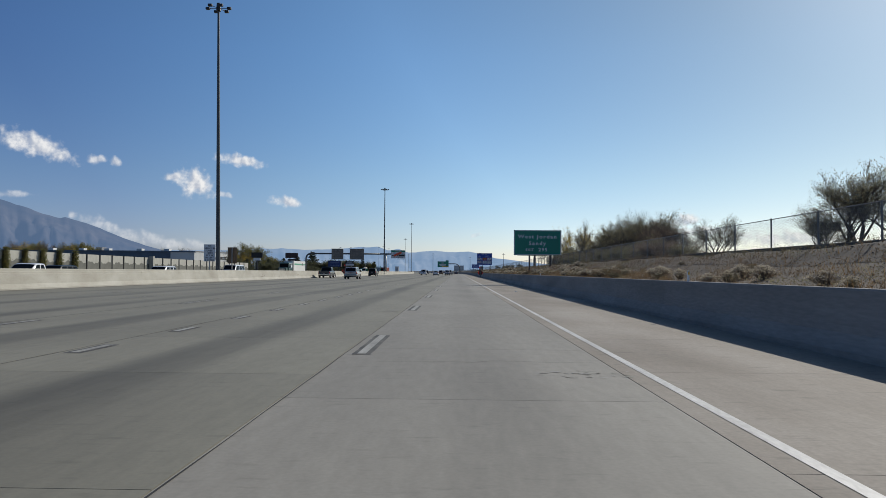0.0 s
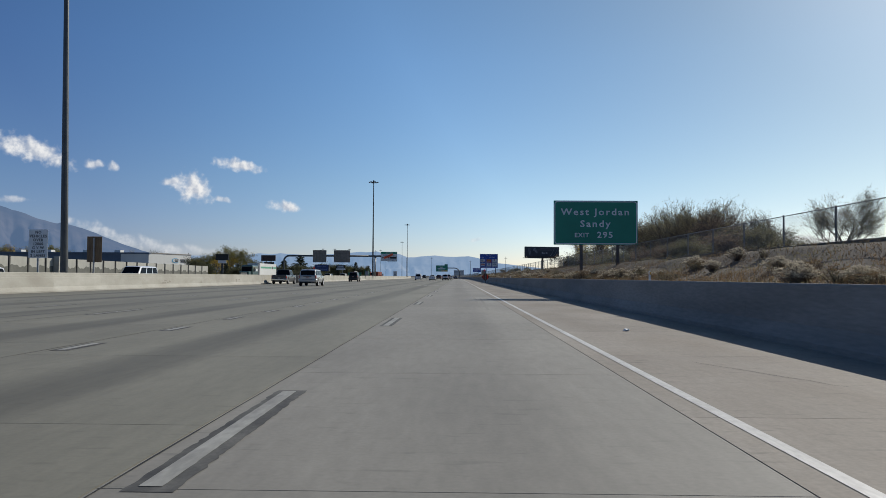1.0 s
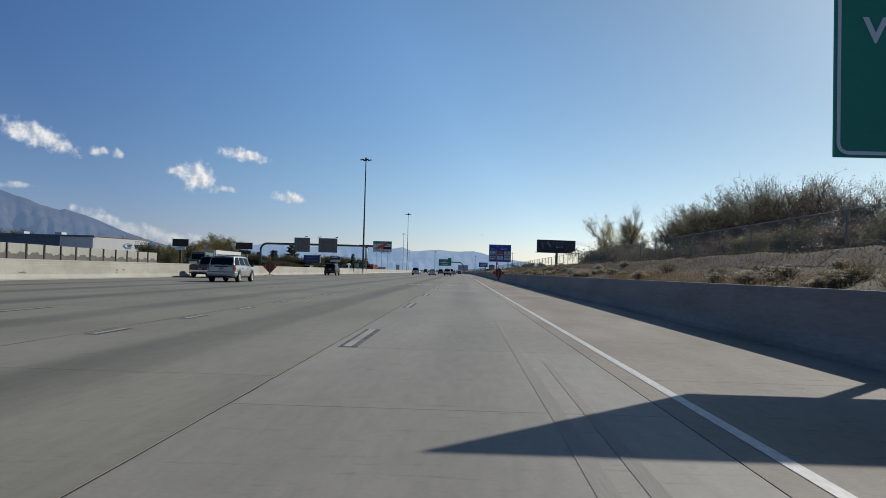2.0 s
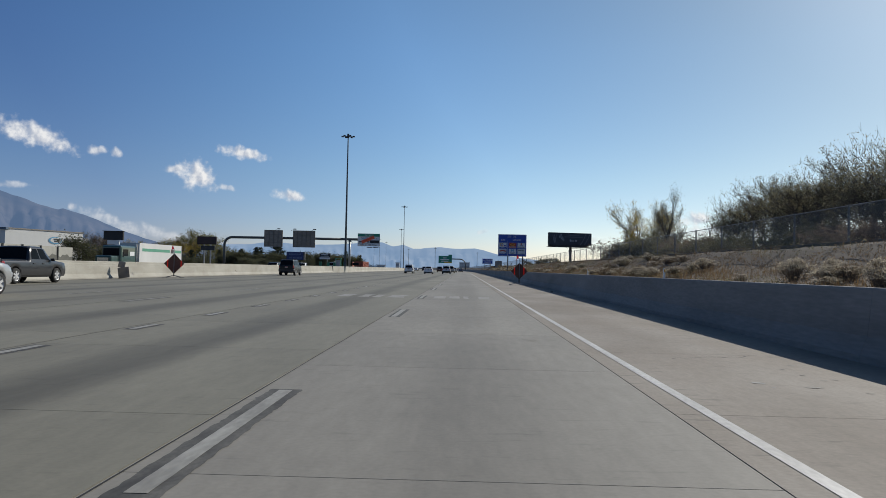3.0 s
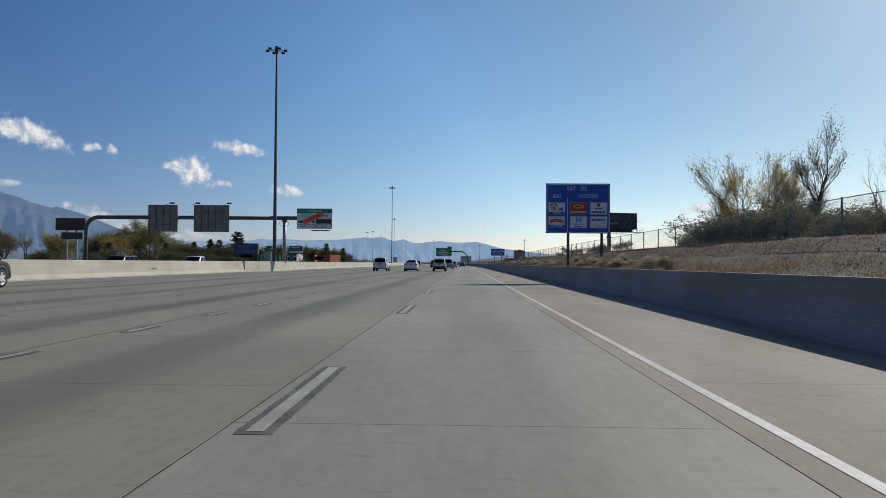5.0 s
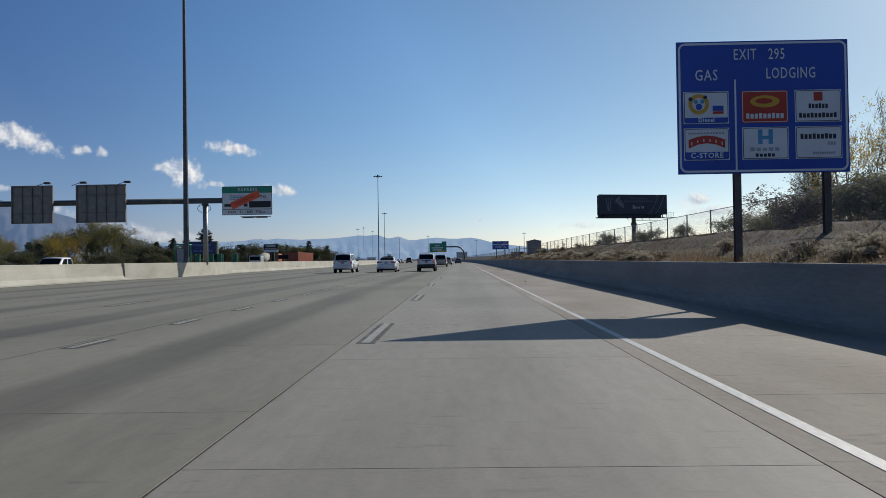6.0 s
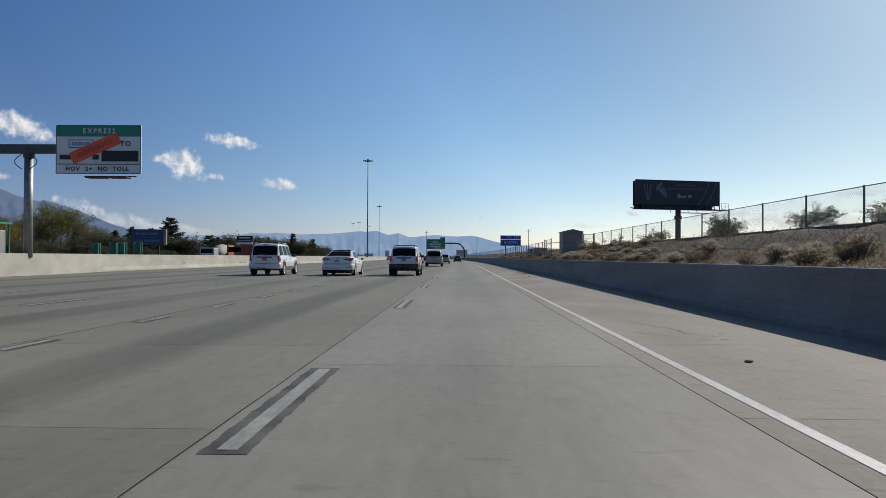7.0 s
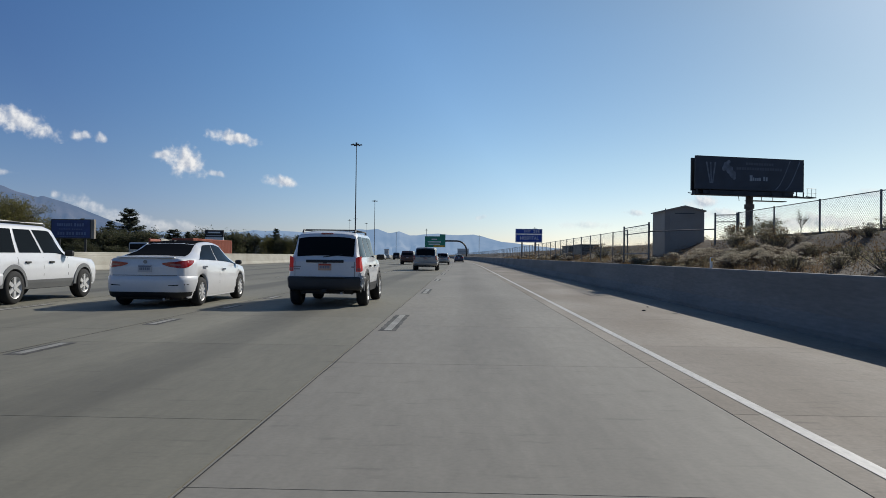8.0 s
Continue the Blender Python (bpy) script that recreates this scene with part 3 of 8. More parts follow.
SKYBLUE = surface("light blue print", (0.10, 0.35, 0.55), 0.5, var=0.1)
INK = surface("dark print", (0.04, 0.04, 0.045), 0.6, var=0.1)
for col, (f0, f1) in enumerate(((0.035, 0.30), (0.375, 0.645), (0.685, 0.955))):
    for row, (d0, d1) in enumerate(((1.17, 1.92), (2.02, 2.77))):
        x0, x1, z0, z1 = X0 + f0 * W, X0 + f1 * W, Z1 - d1, Z1 - d0
        xm, zm = (x0 + x1) / 2, (z0 + z1) / 2
        red = (col, row) == (1, 0)
        panel = part("logo_panel", boxed(x0, x1, FACE - 0.004, FACE + 0.008, z0, z1, 0.003), SIGNRED if red else SIGNWHITE, s)
        part("panel_edge", frame_border(x0, x1, FACE - 0.007, z0, z1, 0.015, 0.015, 0.05), SIGNWHITE if red else INK, panel)
        F = FACE - 0.010
        if red:
            bm = bmesh.new()
            bmesh.ops.create_circle(bm, cap_ends=True, segments=28, radius=1, matrix=Matrix.Translation((xm, F, zm + 0.12)) @ Matrix.Diagonal((0.34, 1, 0.14, 1)) @ Matrix.Rotation(radians(90), 4, "X"))
            part("logo_shape", bm, GOLD, panel)
            bm = bmesh.new()
            bmesh.ops.create_circle(bm, cap_ends=True, segments=24, radius=1, matrix=Matrix.Translation((xm - 0.02, F - 0.003, zm + 0.13)) @ Matrix.Diagonal((0.2, 1, 0.065, 1)) @ Matrix.Rotation(radians(90), 4, "X"))
            part("logo_shape", bm, SIGNRED, panel)
            word_blocks(x0 + 0.1, x1 - 0.08, z0 + 0.10, z0 + 0.21, 9, F, SIGNWHITE, panel)
        elif (col, row) == (0, 0):
            bm = bmesh.new()
            bmesh.ops.create_circle(bm, cap_ends=True, segments=14, radius=0.24, matrix=Matrix.Translation((xm - 0.17, F, zm + 0.08)) @ Matrix.Rotation(radians(90), 4, "X"))
            part("logo_shape", bm, GOLD, panel)
            bm = bmesh.new()
            bmesh.ops.create_circle(bm, cap_ends=True, segments=14, radius=0.15, matrix=Matrix.Translation((xm - 0.17, F - 0.003, zm + 0.08)) @ Matrix.Rotation(radians(90), 4, "X"))
            part("logo_shape", bm, SIGNWHITE, panel)
            for dx, dz, rr, mt in ((-0.17, 0.02, 0.075, BLUE), (-0.24, 0.14, 0.05, SKYBLUE), (-0.09, 0.14, 0.05, SKYBLUE), (-0.36, 0.2, 0.05, INK), (-0.02, 0.24, 0.045, INK)):
                bm = bmesh.new()
                bmesh.ops.create_circle(bm, cap_ends=True, segments=12, radius=rr, matrix=Matrix.Translation((xm + dx, F - 0.006, zm + dz)) @ Matrix.Rotation(radians(90), 4, "X"))
                part("logo_shape", bm, mt, panel)
            part("logo_shape", boxed(xm + 0.15, xm + 0.40, F, F + 0.004, zm - 0.08, zm + 0.04), BLUE, panel)
            part("logo_shape", boxed(xm + 0.15, xm + 0.40, F, F + 0.004, zm - 0.15, zm - 0.09), SIGNRED, panel)
            part("label_band", boxed(x0 + 0.03, x1 - 0.03, F, F + 0.004, z0 + 0.02, z0 + 0.14), BLUE, panel)
            lettered("Diesel", 0.13, xm, F - 0.004, z0 + 0.08, SIGNWHITE, panel)
        elif (col, row) == (0, 1):
            bm = bmesh.new()
            top = [bm.verts.new((xm + u * 0.42, F, zm + 0.20 - 0.10 * u * u)) for u in (-1, -0.5, 0, 0.5, 1)]
            low = [bm.verts.new((xm + u * 0.42, F, zm - 0.10 + 0.12 * (1 - u * u))) for u in (-1, -0.5, 0, 0.5, 1)]
            for i in range(4):
                bm.faces.new((top[i], low[i], low[i + 1], top[i + 1]))
            part("logo_shape", bm, SIGNRED, panel)
            for i in range(6):
                u = (i - 2.5) / 3
                part("notch", boxed(xm + u * 0.42 - 0.012, xm + u * 0.42 + 0.012, F - 0.004, F - 0.001, zm - 0.06 + 0.12 * (1 - u * u), zm + 0.12 - 0.10 * u * u), SIGNWHITE, panel)
            word_blocks(x0 + 0.1, x1 - 0.1, zm + 0.23, zm + 0.27, 12, F, PRINT, panel)
            part("label_band", boxed(x0 + 0.03, x1 - 0.03, F, F + 0.004, z0 + 0.02, z0 + 0.19), BLUE, panel)
            lettered("C-STORE", 0.17, xm, F - 0.004, z0 + 0.105, SIGNWHITE, panel)
        elif (col, row) == (1, 1):
            for a, b in ((-0.17, -0.07), (0.07, 0.17)):
                part("logo_shape", boxed(xm + a, xm + b, F, F + 0.004, zm - 0.02, zm + 0.32), SKYBLUE, panel)
            part("logo_shape", boxed(xm - 0.07, xm + 0.07, F, F + 0.004, zm + 0.09, zm + 0.17), SKYBLUE, panel)
            word_blocks(x0 + 0.18, x1 - 0.18, z0 + 0.19, z0 + 0.27, 5, F, PRINT, panel)
            word_blocks(x0 + 0.30, x1 - 0.30, z0 + 0.06, z0 + 0.13, 5, F, INK, panel)
        elif (col, row) == (2, 0):
            part("logo_shape", boxed(xm - 0.1, xm + 0.1, F, F + 0.004, z1 - 0.26, z1 - 0.06), SIGNRED, panel)
            word_blocks(xm - 0.22, xm + 0.24, zm - 0.06, zm + 0.04, 6, F, INK, panel)
            word_blocks(xm - 0.44, xm + 0.44, z0 + 0.10, z0 + 0.2, 10, F, INK, panel)
        else:
            word_blocks(xm - 0.42, xm + 0.42, zm + 0.08, zm + 0.19, 9, F, INK, panel)
            word_blocks(xm + 0.20, xm + 0.40, zm - 0.07, zm + 0.01, 3, F, PRINT, panel)
            word_blocks(xm - 0.14, xm + 0.38, z0 + 0.10, z0 + 0.15, 10, F, PRINT, panel)

s = post_sign("small blue hospital sign in two stacked panels", 7.52, 10.66, 317.0, 2.92, 3.88, BLUE, (8.3, 9.9), 1.0)
part("upper_panel", boxed(7.52, 10.66, 317.0, 317.05, 3.9, 4.51, 0.012), BLUE, s)
part("border", frame_border(7.52, 10.66, 316.996, 3.9, 4.51, 0.04, 0.03, 0.1), SIGNWHITE, s)
lettered("HOSPITAL", 0.58, 9.15, 316.99, 3.4, SIGNWHITE, s, wide=0.74)
lettered("EXIT", 0.34, 8.9, 316.99, 4.2, SIGNWHITE, s)
lettered("295", 0.46, 9.97, 316.99, 4.2, SIGNWHITE, s)

# ---- billboard
b = thing("billboard", "dark printed billboard on a single steel column", "billboard")
YB = 315.3
part("print_panel", boxed(27.15, 41.1, YB, YB + 0.25, 9.12, 12.87, 0.03), BOARD, b)
part("frame", frame_border(27.15, 41.1, YB - 0.006, 9.12, 12.87, 0.06, 0.0, 0.03), DARKSTEEL, b)
part("back_panel", boxed(27.55, 41.0, YB + 1.5, YB + 1.75, 9.05, 12.8, 0.03), DARKSTEEL, b)
part("apron", boxed(28.2, 39.4, YB + 0.1, YB + 0.2, 8.45, 9.03), DARKSTEEL, b)
part("column", tubed((34.6, YB + 0.9, -0.2), (34.6, YB + 0.9, 8.9), 0.42, 0.40, 20), WEATHER, b)
part("column_collar", tubed((34.6, YB + 0.9, 7.1), (34.6, YB + 0.9, 7.6), 0.55, 0.55, 20), WEATHER, b)
part("torsion_beam", boxed(27.4, 40.2, YB + 0.6, YB + 1.2, 8.55, 9.0, 0.02), DARKSTEEL, b)
part("catwalk", boxed(26.5, 41.9, YB - 1.1, YB - 0.1, 8.38, 8.46), DARKSTEEL, b)
for x in [26.6 + 1.7 * i for i in range(10)]:
    part("bracket", tubed((x, YB + 0.6, 8.7), (x, YB - 1.1, 8.42), 0.05, n=6), DARKSTEEL, b)
for x in (27.3, 28.9, 36.9, 38.5, 40.1, 41.0):
    part("hanger", boxed(x - 0.05, x + 0.05, YB - 0.12, YB - 0.02, 8.4, 9.14), DARKSTEEL, b)
for x in (33.4, 34.9, 36.4, 37.9):
    part("truss_strut", tubed((x, YB + 1.2, 8.5), (x + 0.9, YB + 2.4, 8.16), 0.04, n=6), DARKSTEEL, b)
for x in (40.7, 41.3, 41.85):
    part("rail_post", tubed((x, YB - 1.08, 8.42), (x, YB - 1.08, 9.45), 0.025, n=6), DARKSTEEL, b)
for z in (8.95, 9.45):
    part("handrail", tubed((40.6, YB - 1.08, z), (41.9, YB - 1.08, z), 0.022, n=6), DARKSTEEL, b)
F = YB - 0.008
for x, dx in ((28.4, 0.5), (28.9, 0.15), (29.5, -0.3)):
    bm = bmesh.new()
    bm.faces.new([bm.verts.new(c) for c in ((x + dx, F, 9.8), (x + dx + 0.16, F, 9.8), (x + 0.2, F, 12.2), (x, F, 12.2))])
    part("printed_stripe", bm, DIMPRINT, b)
bm = bmesh.new()
for cx, cz, r in ((31.0, 11.9, 0.42), (31.4, 11.4, 0.5), (31.8, 10.9, 0.45), (30.7, 11.5, 0.3), (32.0, 10.5, 0.25), (31.3, 12.3, 0.22)):
    bmesh.ops.create_circle(bm, cap_ends=True, segments=7, radius=r, matrix=Matrix.Translation((cx, F - 0.002 * cz, cz)) @ Matrix.Rotation(radians(90), 4, "X"))
part("printed_flower", bm, DIMPRINT, b)
part("rear_catwalk", boxed(35.3, 40.3, YB + 1.9, YB + 2.8, 8.12, 8.2), DARKSTEEL, b)
for x0 in (37.3, 38.6):
    bm = bmesh.new()
    prev = None
    for i in range(9):
        u = i / 8
        x, z = x0 + 1.9 * u ** 0.7, 9.3 + 3.4 * u
        pair = (bm.verts.new((x, F, z)), bm.verts.new((x + 0.14, F, z)))
        if prev:
            bm.faces.new((prev[0], prev[1], pair[1], pair[0]))
        prev = pair
    part("printed_curve", bm, DIMPRINT, b)
part("logo_shape", boxed(34.0, 34.35, F - 0.004, F, 10.2, 10.85), PRINT, b)
word_blocks(34.4, 35.5, 10.25, 10.58, 4, F - 0.002, PRINT, b)
word_blocks(35.75, 36.4, 10.25, 10.7, 2, F - 0.002, PRINT, b)
FAINT = surface("faint grey print", (0.12, 0.13, 0.15), 0.6, var=0.1)
for i in range(11):
    part("word_bar", boxed(33.5 + 0.33 * i, 33.76 + 0.33 * i, F - 0.004, F, 12.02, 12.3), FAINT, b)
for i in range(18):
    part("word_bar", boxed(32.3 + 0.33 * i, 32.56 + 0.33 * i, F - 0.004, F, 11.45, 11.75), FAINT, b)
b.matrix_world = pose(34.3, YB, 0, 0, 0, 14) @ pose(-34.3, -YB, 0)


# ---- tall light masts on the median
def mast(x, y, height, foot=1.0, lean=0.0, girth=1.0):
    m = thing("light_mast", "very tall tapered steel light mast with a ring of lamps", "street lamp", "masts along the median")
    part("pole", tubed((x, y, foot), (x + lean, y, foot + height), 0.24 * girth, 0.11 * girth, 14), WEATHERPOLE, m)
    part("base_flange", tubed((x, y, foot), (x, y, foot + 0.30), 0.26, 0.26, 14), WEATHERPOLE, m)
    top = foot + height
    x += lean
    part("hub", tubed((x, y, top - 0.3), (x, y, top + 0.55), 0.26, 0.2, 12), DARKSTEEL, m)
    for i in range(6):
        a = math.pi * i / 3
        c, s2 = math.cos(a), math.sin(a)
        part("arm", tubed((x, y, top), (x + 1.0 * c, y + 1.0 * s2, top), 0.035, n=6), DARKSTEEL, m)
        lamp = part("lamp", boxed(-0.22, 0.22, -0.16, 0.16, -0.14, 0.12, 0.04), DARKSTEEL, m)
        lamp.location = (x + 1.15 * c, y + 1.15 * s2, top)


WEATHERPOLE = surface("dull steel mast", (0.12, 0.125, 0.125), 0.5, 0.6, var=0.2, coarse=1)
for x, y, h in ((-24.15, 76.8, 28.4), (-22.42, 238.5, 26.8), (-24.0, 405.0, 26.3), (-39.2, 572.6, 26.4), (-80.4, 766.9, 26.4), (-72.9, 744.8, 26.4), (-75.1, 822.0, 26.4)):
    mast(x, y, h, 1.0 if y < 410 else -0.2, -0.45 if y < 100 else 0.0, 1.0 if y < 300 else 0.72 if y < 600 else 0.5)
blk = tagged(part("mast_pedestal", boxed(-24.6, -23.2, 74.4, 78.4, -0.2, 1.0, 0.04), BARRIER), "concrete pedestal block under a light mast", "pedestal", kind="structure")
bm = bmesh.new()
plan = [(-23.85, 228.0), (-22.97, 228.0), (-22.06, 236.2), (-22.06, 245.0), (-22.97, 253.0), (-23.85, 253.0)]
foot, head = [bm.verts.new((x, y, -0.2)) for x, y in plan], [bm.verts.new((x - 0.10, y, 1.21)) for x, y in plan]
bm.faces.new(head)
for a in range(6):
    bm.faces.new((foot[a], foot[(a + 1) % 6], head[(a + 1) % 6], head[a]))
bmesh.ops.recalc_face_normals(bm, faces=bm.faces)
tagged(part("mast_pedestal", bm, BARRIER), "flared concrete barrier block under mast and gantry", "pedestal", kind="structure")

# ---- small signs on the median
s = thing("road_sign", "white sign with black lettering, facing the traffic", "road sign")
part("panel", boxed(-24.5, -23.32, 73.3, 73.33, 2.07, 3.8, 0.02), SIGNWHITE, s)
part("post", boxed(-23.98, -23.88, 73.34, 73.42, 1.15, 3.6), STEEL, s)
for i, line in enumerate(("NO", "VEHICLES", "OVER", "12000", "G V W", "IN LEFT", "2 LANES")):
    lettered(line, 0.235, -23.91, 73.295, 3.62 - 0.235 * i, INK, s, wide=0.95)
s = thing("road_sign", "back of a weathered brown sign board on a post", "road sign")
part("panel", boxed(-23.94, -22.9, 79.3, 79.34, 1.93, 3.7, 0.02), WOODBACK, s)
part("post", boxed(-23.47, -23.37, 79.2, 79.3, 1.15, 3.6), STEEL, s)

# ---- sign gantry
RIB = surface("dull sign rib", (0.24, 0.205, 0.17), 0.6, 0.2, var=0.2)
YG = 243.0
g = thing("sign_gantry", "steel gantry over the far carriageway carrying sign panels", "gantry")
arch = [(-48.8, YG, -0.2), (-48.8, YG, 3.0), (-48.8, YG, 5.3)] + [(-47.2 - 1.6 * math.cos(radians(a)), YG, 5.3 + 1.6 * math.sin(radians(a))) for a in range(10, 91, 10)] + [(-40, YG, 6.92), (-24, YG, 6.92)]
part("bent_post_and_beam", pipe(bmesh.new(), arch, 0.26, 12), WEATHERPOLE, g, smooth=True)
part("beam_end", boxed(-24.2, -16.2, YG - 0.24, YG + 0.24, 6.68, 7.16, 0.03), WEATHERPOLE, g)
part("column", tubed((-22.28, YG, 1.0), (-22.28, YG, 6.72), 0.235, 0.225, 24), STEEL, g, smooth=True)
part("column_collar", tubed((-22.28, YG, 6.45), (-22.28, YG, 6.72), 0.29, 0.29, 24), WEATHERPOLE, g)
for sx in (-1, 1):
    pts = [(-22.28 + sx * (0.22 + 0.4 * math.sin(math.pi * i / 8)), YG - 0.3, 6.6 - 0.8 * i / 8) for i in range(9)]
    part("cable_loop", pipe(bmesh.new(), pts, 0.025, 6), BLACK, g)
for x0, x1 in ((-40.3, -36.37), (-34.22, -29.52)):
    p = part("sign_panel", boxed(x0, x1, YG - 0.42, YG - 0.34, 5.02, 8.56, 0.015), PANELBACK, g, "back of a sign panel, dull brown-grey with ribs")
    n = 4 if x1 - x0 < 4.2 else 5
    for i in range(n + 1):
        x = x0 + 0.08 + (x1 - x0 - 0.16) * i / n
        part("rib", boxed(x - 0.05, x + 0.05, YG - 0.52, YG - 0.42, 5.05, 8.53), RIB, p)
    for z in (5.1, 5.95, 7.6, 8.47):
        part("cross_rib", boxed(x0 + 0.03, x1 - 0.03, YG - 0.49, YG - 0.421, z - 0.05, z + 0.05), RIB, p)
    for x in ((x0 + 0.75 * (x1 - x0),) if n == 4 else (x0 + 0.3, x1 - 0.2)):
        part("lamp_arm", tubed((x - 0.7, YG - 0.4, 8.5), (x - 0.2, YG + 0.6, 8.95), 0.03, n=6), DARKSTEEL, g)
        part("sign_lamp", boxed(x - 0.45, x + 0.15, YG + 0.5, YG + 0.8, 8.78, 8.98, 0.05), DARKSTEEL, g)
ex = part("sign_panel", boxed(-20.57, -15.9, YG - 0.42, YG - 0.34, 5.52, 8.18, 0.015), SIGNWHITE, g, "white express lane sign with green header and orange strip")
F = YG - 0.43
part("green_header", boxed(-20.53, -15.94, F, F + 0.006, 7.55, 8.14), GREEN, ex)
part("border", frame_border(-20.57, -15.9, F - 0.003, 5.52, 8.18, 0.03, 0.02, 0.08), INK, ex)
lettered("EXPRESS", 0.38, -18.2, F - 0.008, 7.84, SIGNWHITE, ex, space=1.32, bold=0.008)
part("outlined_box", frame_border(-19.85, -18.5, F - 0.004, 6.93, 7.38, 0.035, 0, 0.03), INK, ex)
word_blocks(-19.7, -18.65, 7.06, 7.24, 8, F - 0.002, SKYBLUE, ex)
lettered("TO", 0.40, -16.75, F - 0.008, 7.15, INK, ex)
part("word_bar", boxed(-20.35, -19.6, F - 0.004, F, 6.3, 6.56), INK, ex)
part("word_bar", boxed(-18.55, -18.2, F - 0.004, F, 6.3, 6.56), INK, ex)
part("price_display", boxed(-18.05, -16.05, F - 0.02, F, 6.2, 6.78), BLACK, ex)
part("rule", boxed(-20.5, -15.97, F - 0.004, F, 6.03, 6.07), INK, ex)
for word, x in (("HOV", -19.63), ("2+", -18.75), ("NO", -17.98), ("TOLL", -17.0)):
    lettered(word, 0.33, x, F - 0.008, 5.79, INK, ex, space=1.2)
strip = bmesh.new()
box(strip, -1.42, 1.42, -0.012, 0, -0.33, 0.33)
strip.transform(Matrix.Translation((-18.4, F - 0.012, 6.92)) @ Matrix.Rotation(radians(-24), 4, "Y"))
part("orange_strip", strip, ORANGE, ex)
lettered("SUSPENDED", 0.34, -18.4, F - 0.03, 6.92, SIGNRED, ex, turn=-24, space=1.15)
for x0 in (-18.4, -17.2):
    part("lamp_tray", boxed(x0, x0 + 1.0, YG - 1.5, YG - 0.9, 5.2, 5.28, 0.02), DARKSTEEL, g)
part("lamp_rail", boxed(-18.7, -15.9, YG - 1.0, YG - 0.94, 5.3, 5.36), DARKSTEEL, g)

# ---- far green sign on a curved arm
g2 = thing("cantilever_sign", "green exit sign hung on a curved steel arm", "road sign")
XR = 7.9 + bend(497)
part("sign_panel", boxed(-12.0, -4.6, 496.6, 496.7, 4.3, 8.2, 0.02), GREEN, g2)
part("exit_tab", boxed(-6.6, -4.6, 496.6, 496.7, 8.2, 8.95), GREEN, g2)
part("yellow_panel", boxed(-8.8, -4.8, 496.57, 496.6, 4.4, 4.95), GOLD, g2)
for z, w in ((7.1, 1.0), (6.2, 2.4), (5.3, 2.0)):
    part("word_bar", boxed(-8.6 - w, -8.6 + w, 496.57, 496.6, z - 0.22, z + 0.22), SIGNWHITE, g2)
arm = [(XR, 497, 0.5), (XR, 497, 3.2)] + [(XR - 3.4 + 3.4 * math.cos(radians(a)), 497, 3.2 + 3.4 * math.sin(radians(a))) for a in range(15, 91, 15)] + [(-12, 497, 6.6)]
part("curved_arm", pipe(bmesh.new(), arm, 0.3, 10), WEATHERPOLE, g2, smooth=True)


# ---- roadwork signs
def roadwork(x, y, half, zc, label, stripes):
    r = thing("roadwork_sign", label, "road sign")
    for sx, sy in ((-1, -0.6), (1, -0.6), (-1, 0.6), (1, 0.6)):
        part("leg", tubed((x, y, 0.22), (x + sx * 0.75, y + sy * 0.6, 0.02), 0.02, n=6), STEEL, r)
    part("spring_base", tubed((x, y, 0.15), (x, y, zc - half + 0.1), 0.045, n=8), BLACK, r)
    cuts = [-half] + [u for sx in stripes for u in (sx - 0.035, sx + 0.035)] + [half]
    for i, (u0, u1) in enumerate(zip(cuts, cuts[1:])):
        us = [u0] + ([0.0] if u0 < 0 < u1 else []) + [u1]
        ring = [(u, zc + half - abs(u)) for u in us] + [(u, zc - half + abs(u)) for u in us[::-1]]
        bm = slab_of([(x + u, z) for u, z in ring], y - 0.01, 0.006 if i % 2 else 0.02)
        bmesh.ops.remove_doubles(bm, verts=bm.verts, dist=1e-4)
        part("reflective_strip" if i % 2 else "vinyl_panel", bm, GLEAM if i % 2 else ROADWORK, r)
    part("upright", boxed(x - 0.015, x + 0.015, y - 0.035, y - 0.012, zc - half, zc + half + 0.35), STEEL, r)
    part("cross_bar", boxed(x - half + 0.1, x + half - 0.1, y + 0.012, y + 0.03, zc - 0.015, zc + 0.015), STEEL, r)
    bm = bmesh.new()
    f = [bm.verts.new(p) for p in ((x - 0.02, y, zc + half + 0.34), (x - 0.16, y - 0.03, zc + half + 0.30), (x - 0.24, y + 0.02, zc + half + 0.16), (x - 0.20, y, zc + half + 0.52), (x - 0.13, y, zc + half + 0.62))]
    bm.faces.new(f)
    part("flag", bm, FLAG, r, "limp orange warning flag")


ROADWORK = surface("brown vinyl sign back", (0.16, 0.065, 0.04), 0.7, var=0.2)


def thin_vinyl(name, color, share):
    """Sheeting that lets part of the light through."""
    m = surface(name, color, 0.6, var=0.12, coarse=1, bump=0)
    n, k = m.node_tree.nodes, m.node_tree.links
    thin, both = n.new("ShaderNodeBsdfTranslucent"), n.new("ShaderNodeMixShader")
    thin.inputs["Color"].default_value, both.inputs[0].default_value = (*color, 1), share
    k.new(n["Principled BSDF"].outputs[0], both.inputs[1])
    k.new(thin.outputs[0], both.inputs[2])
    k.new(both.outputs[0], n["Material Output"].inputs["Surface"])
    return m


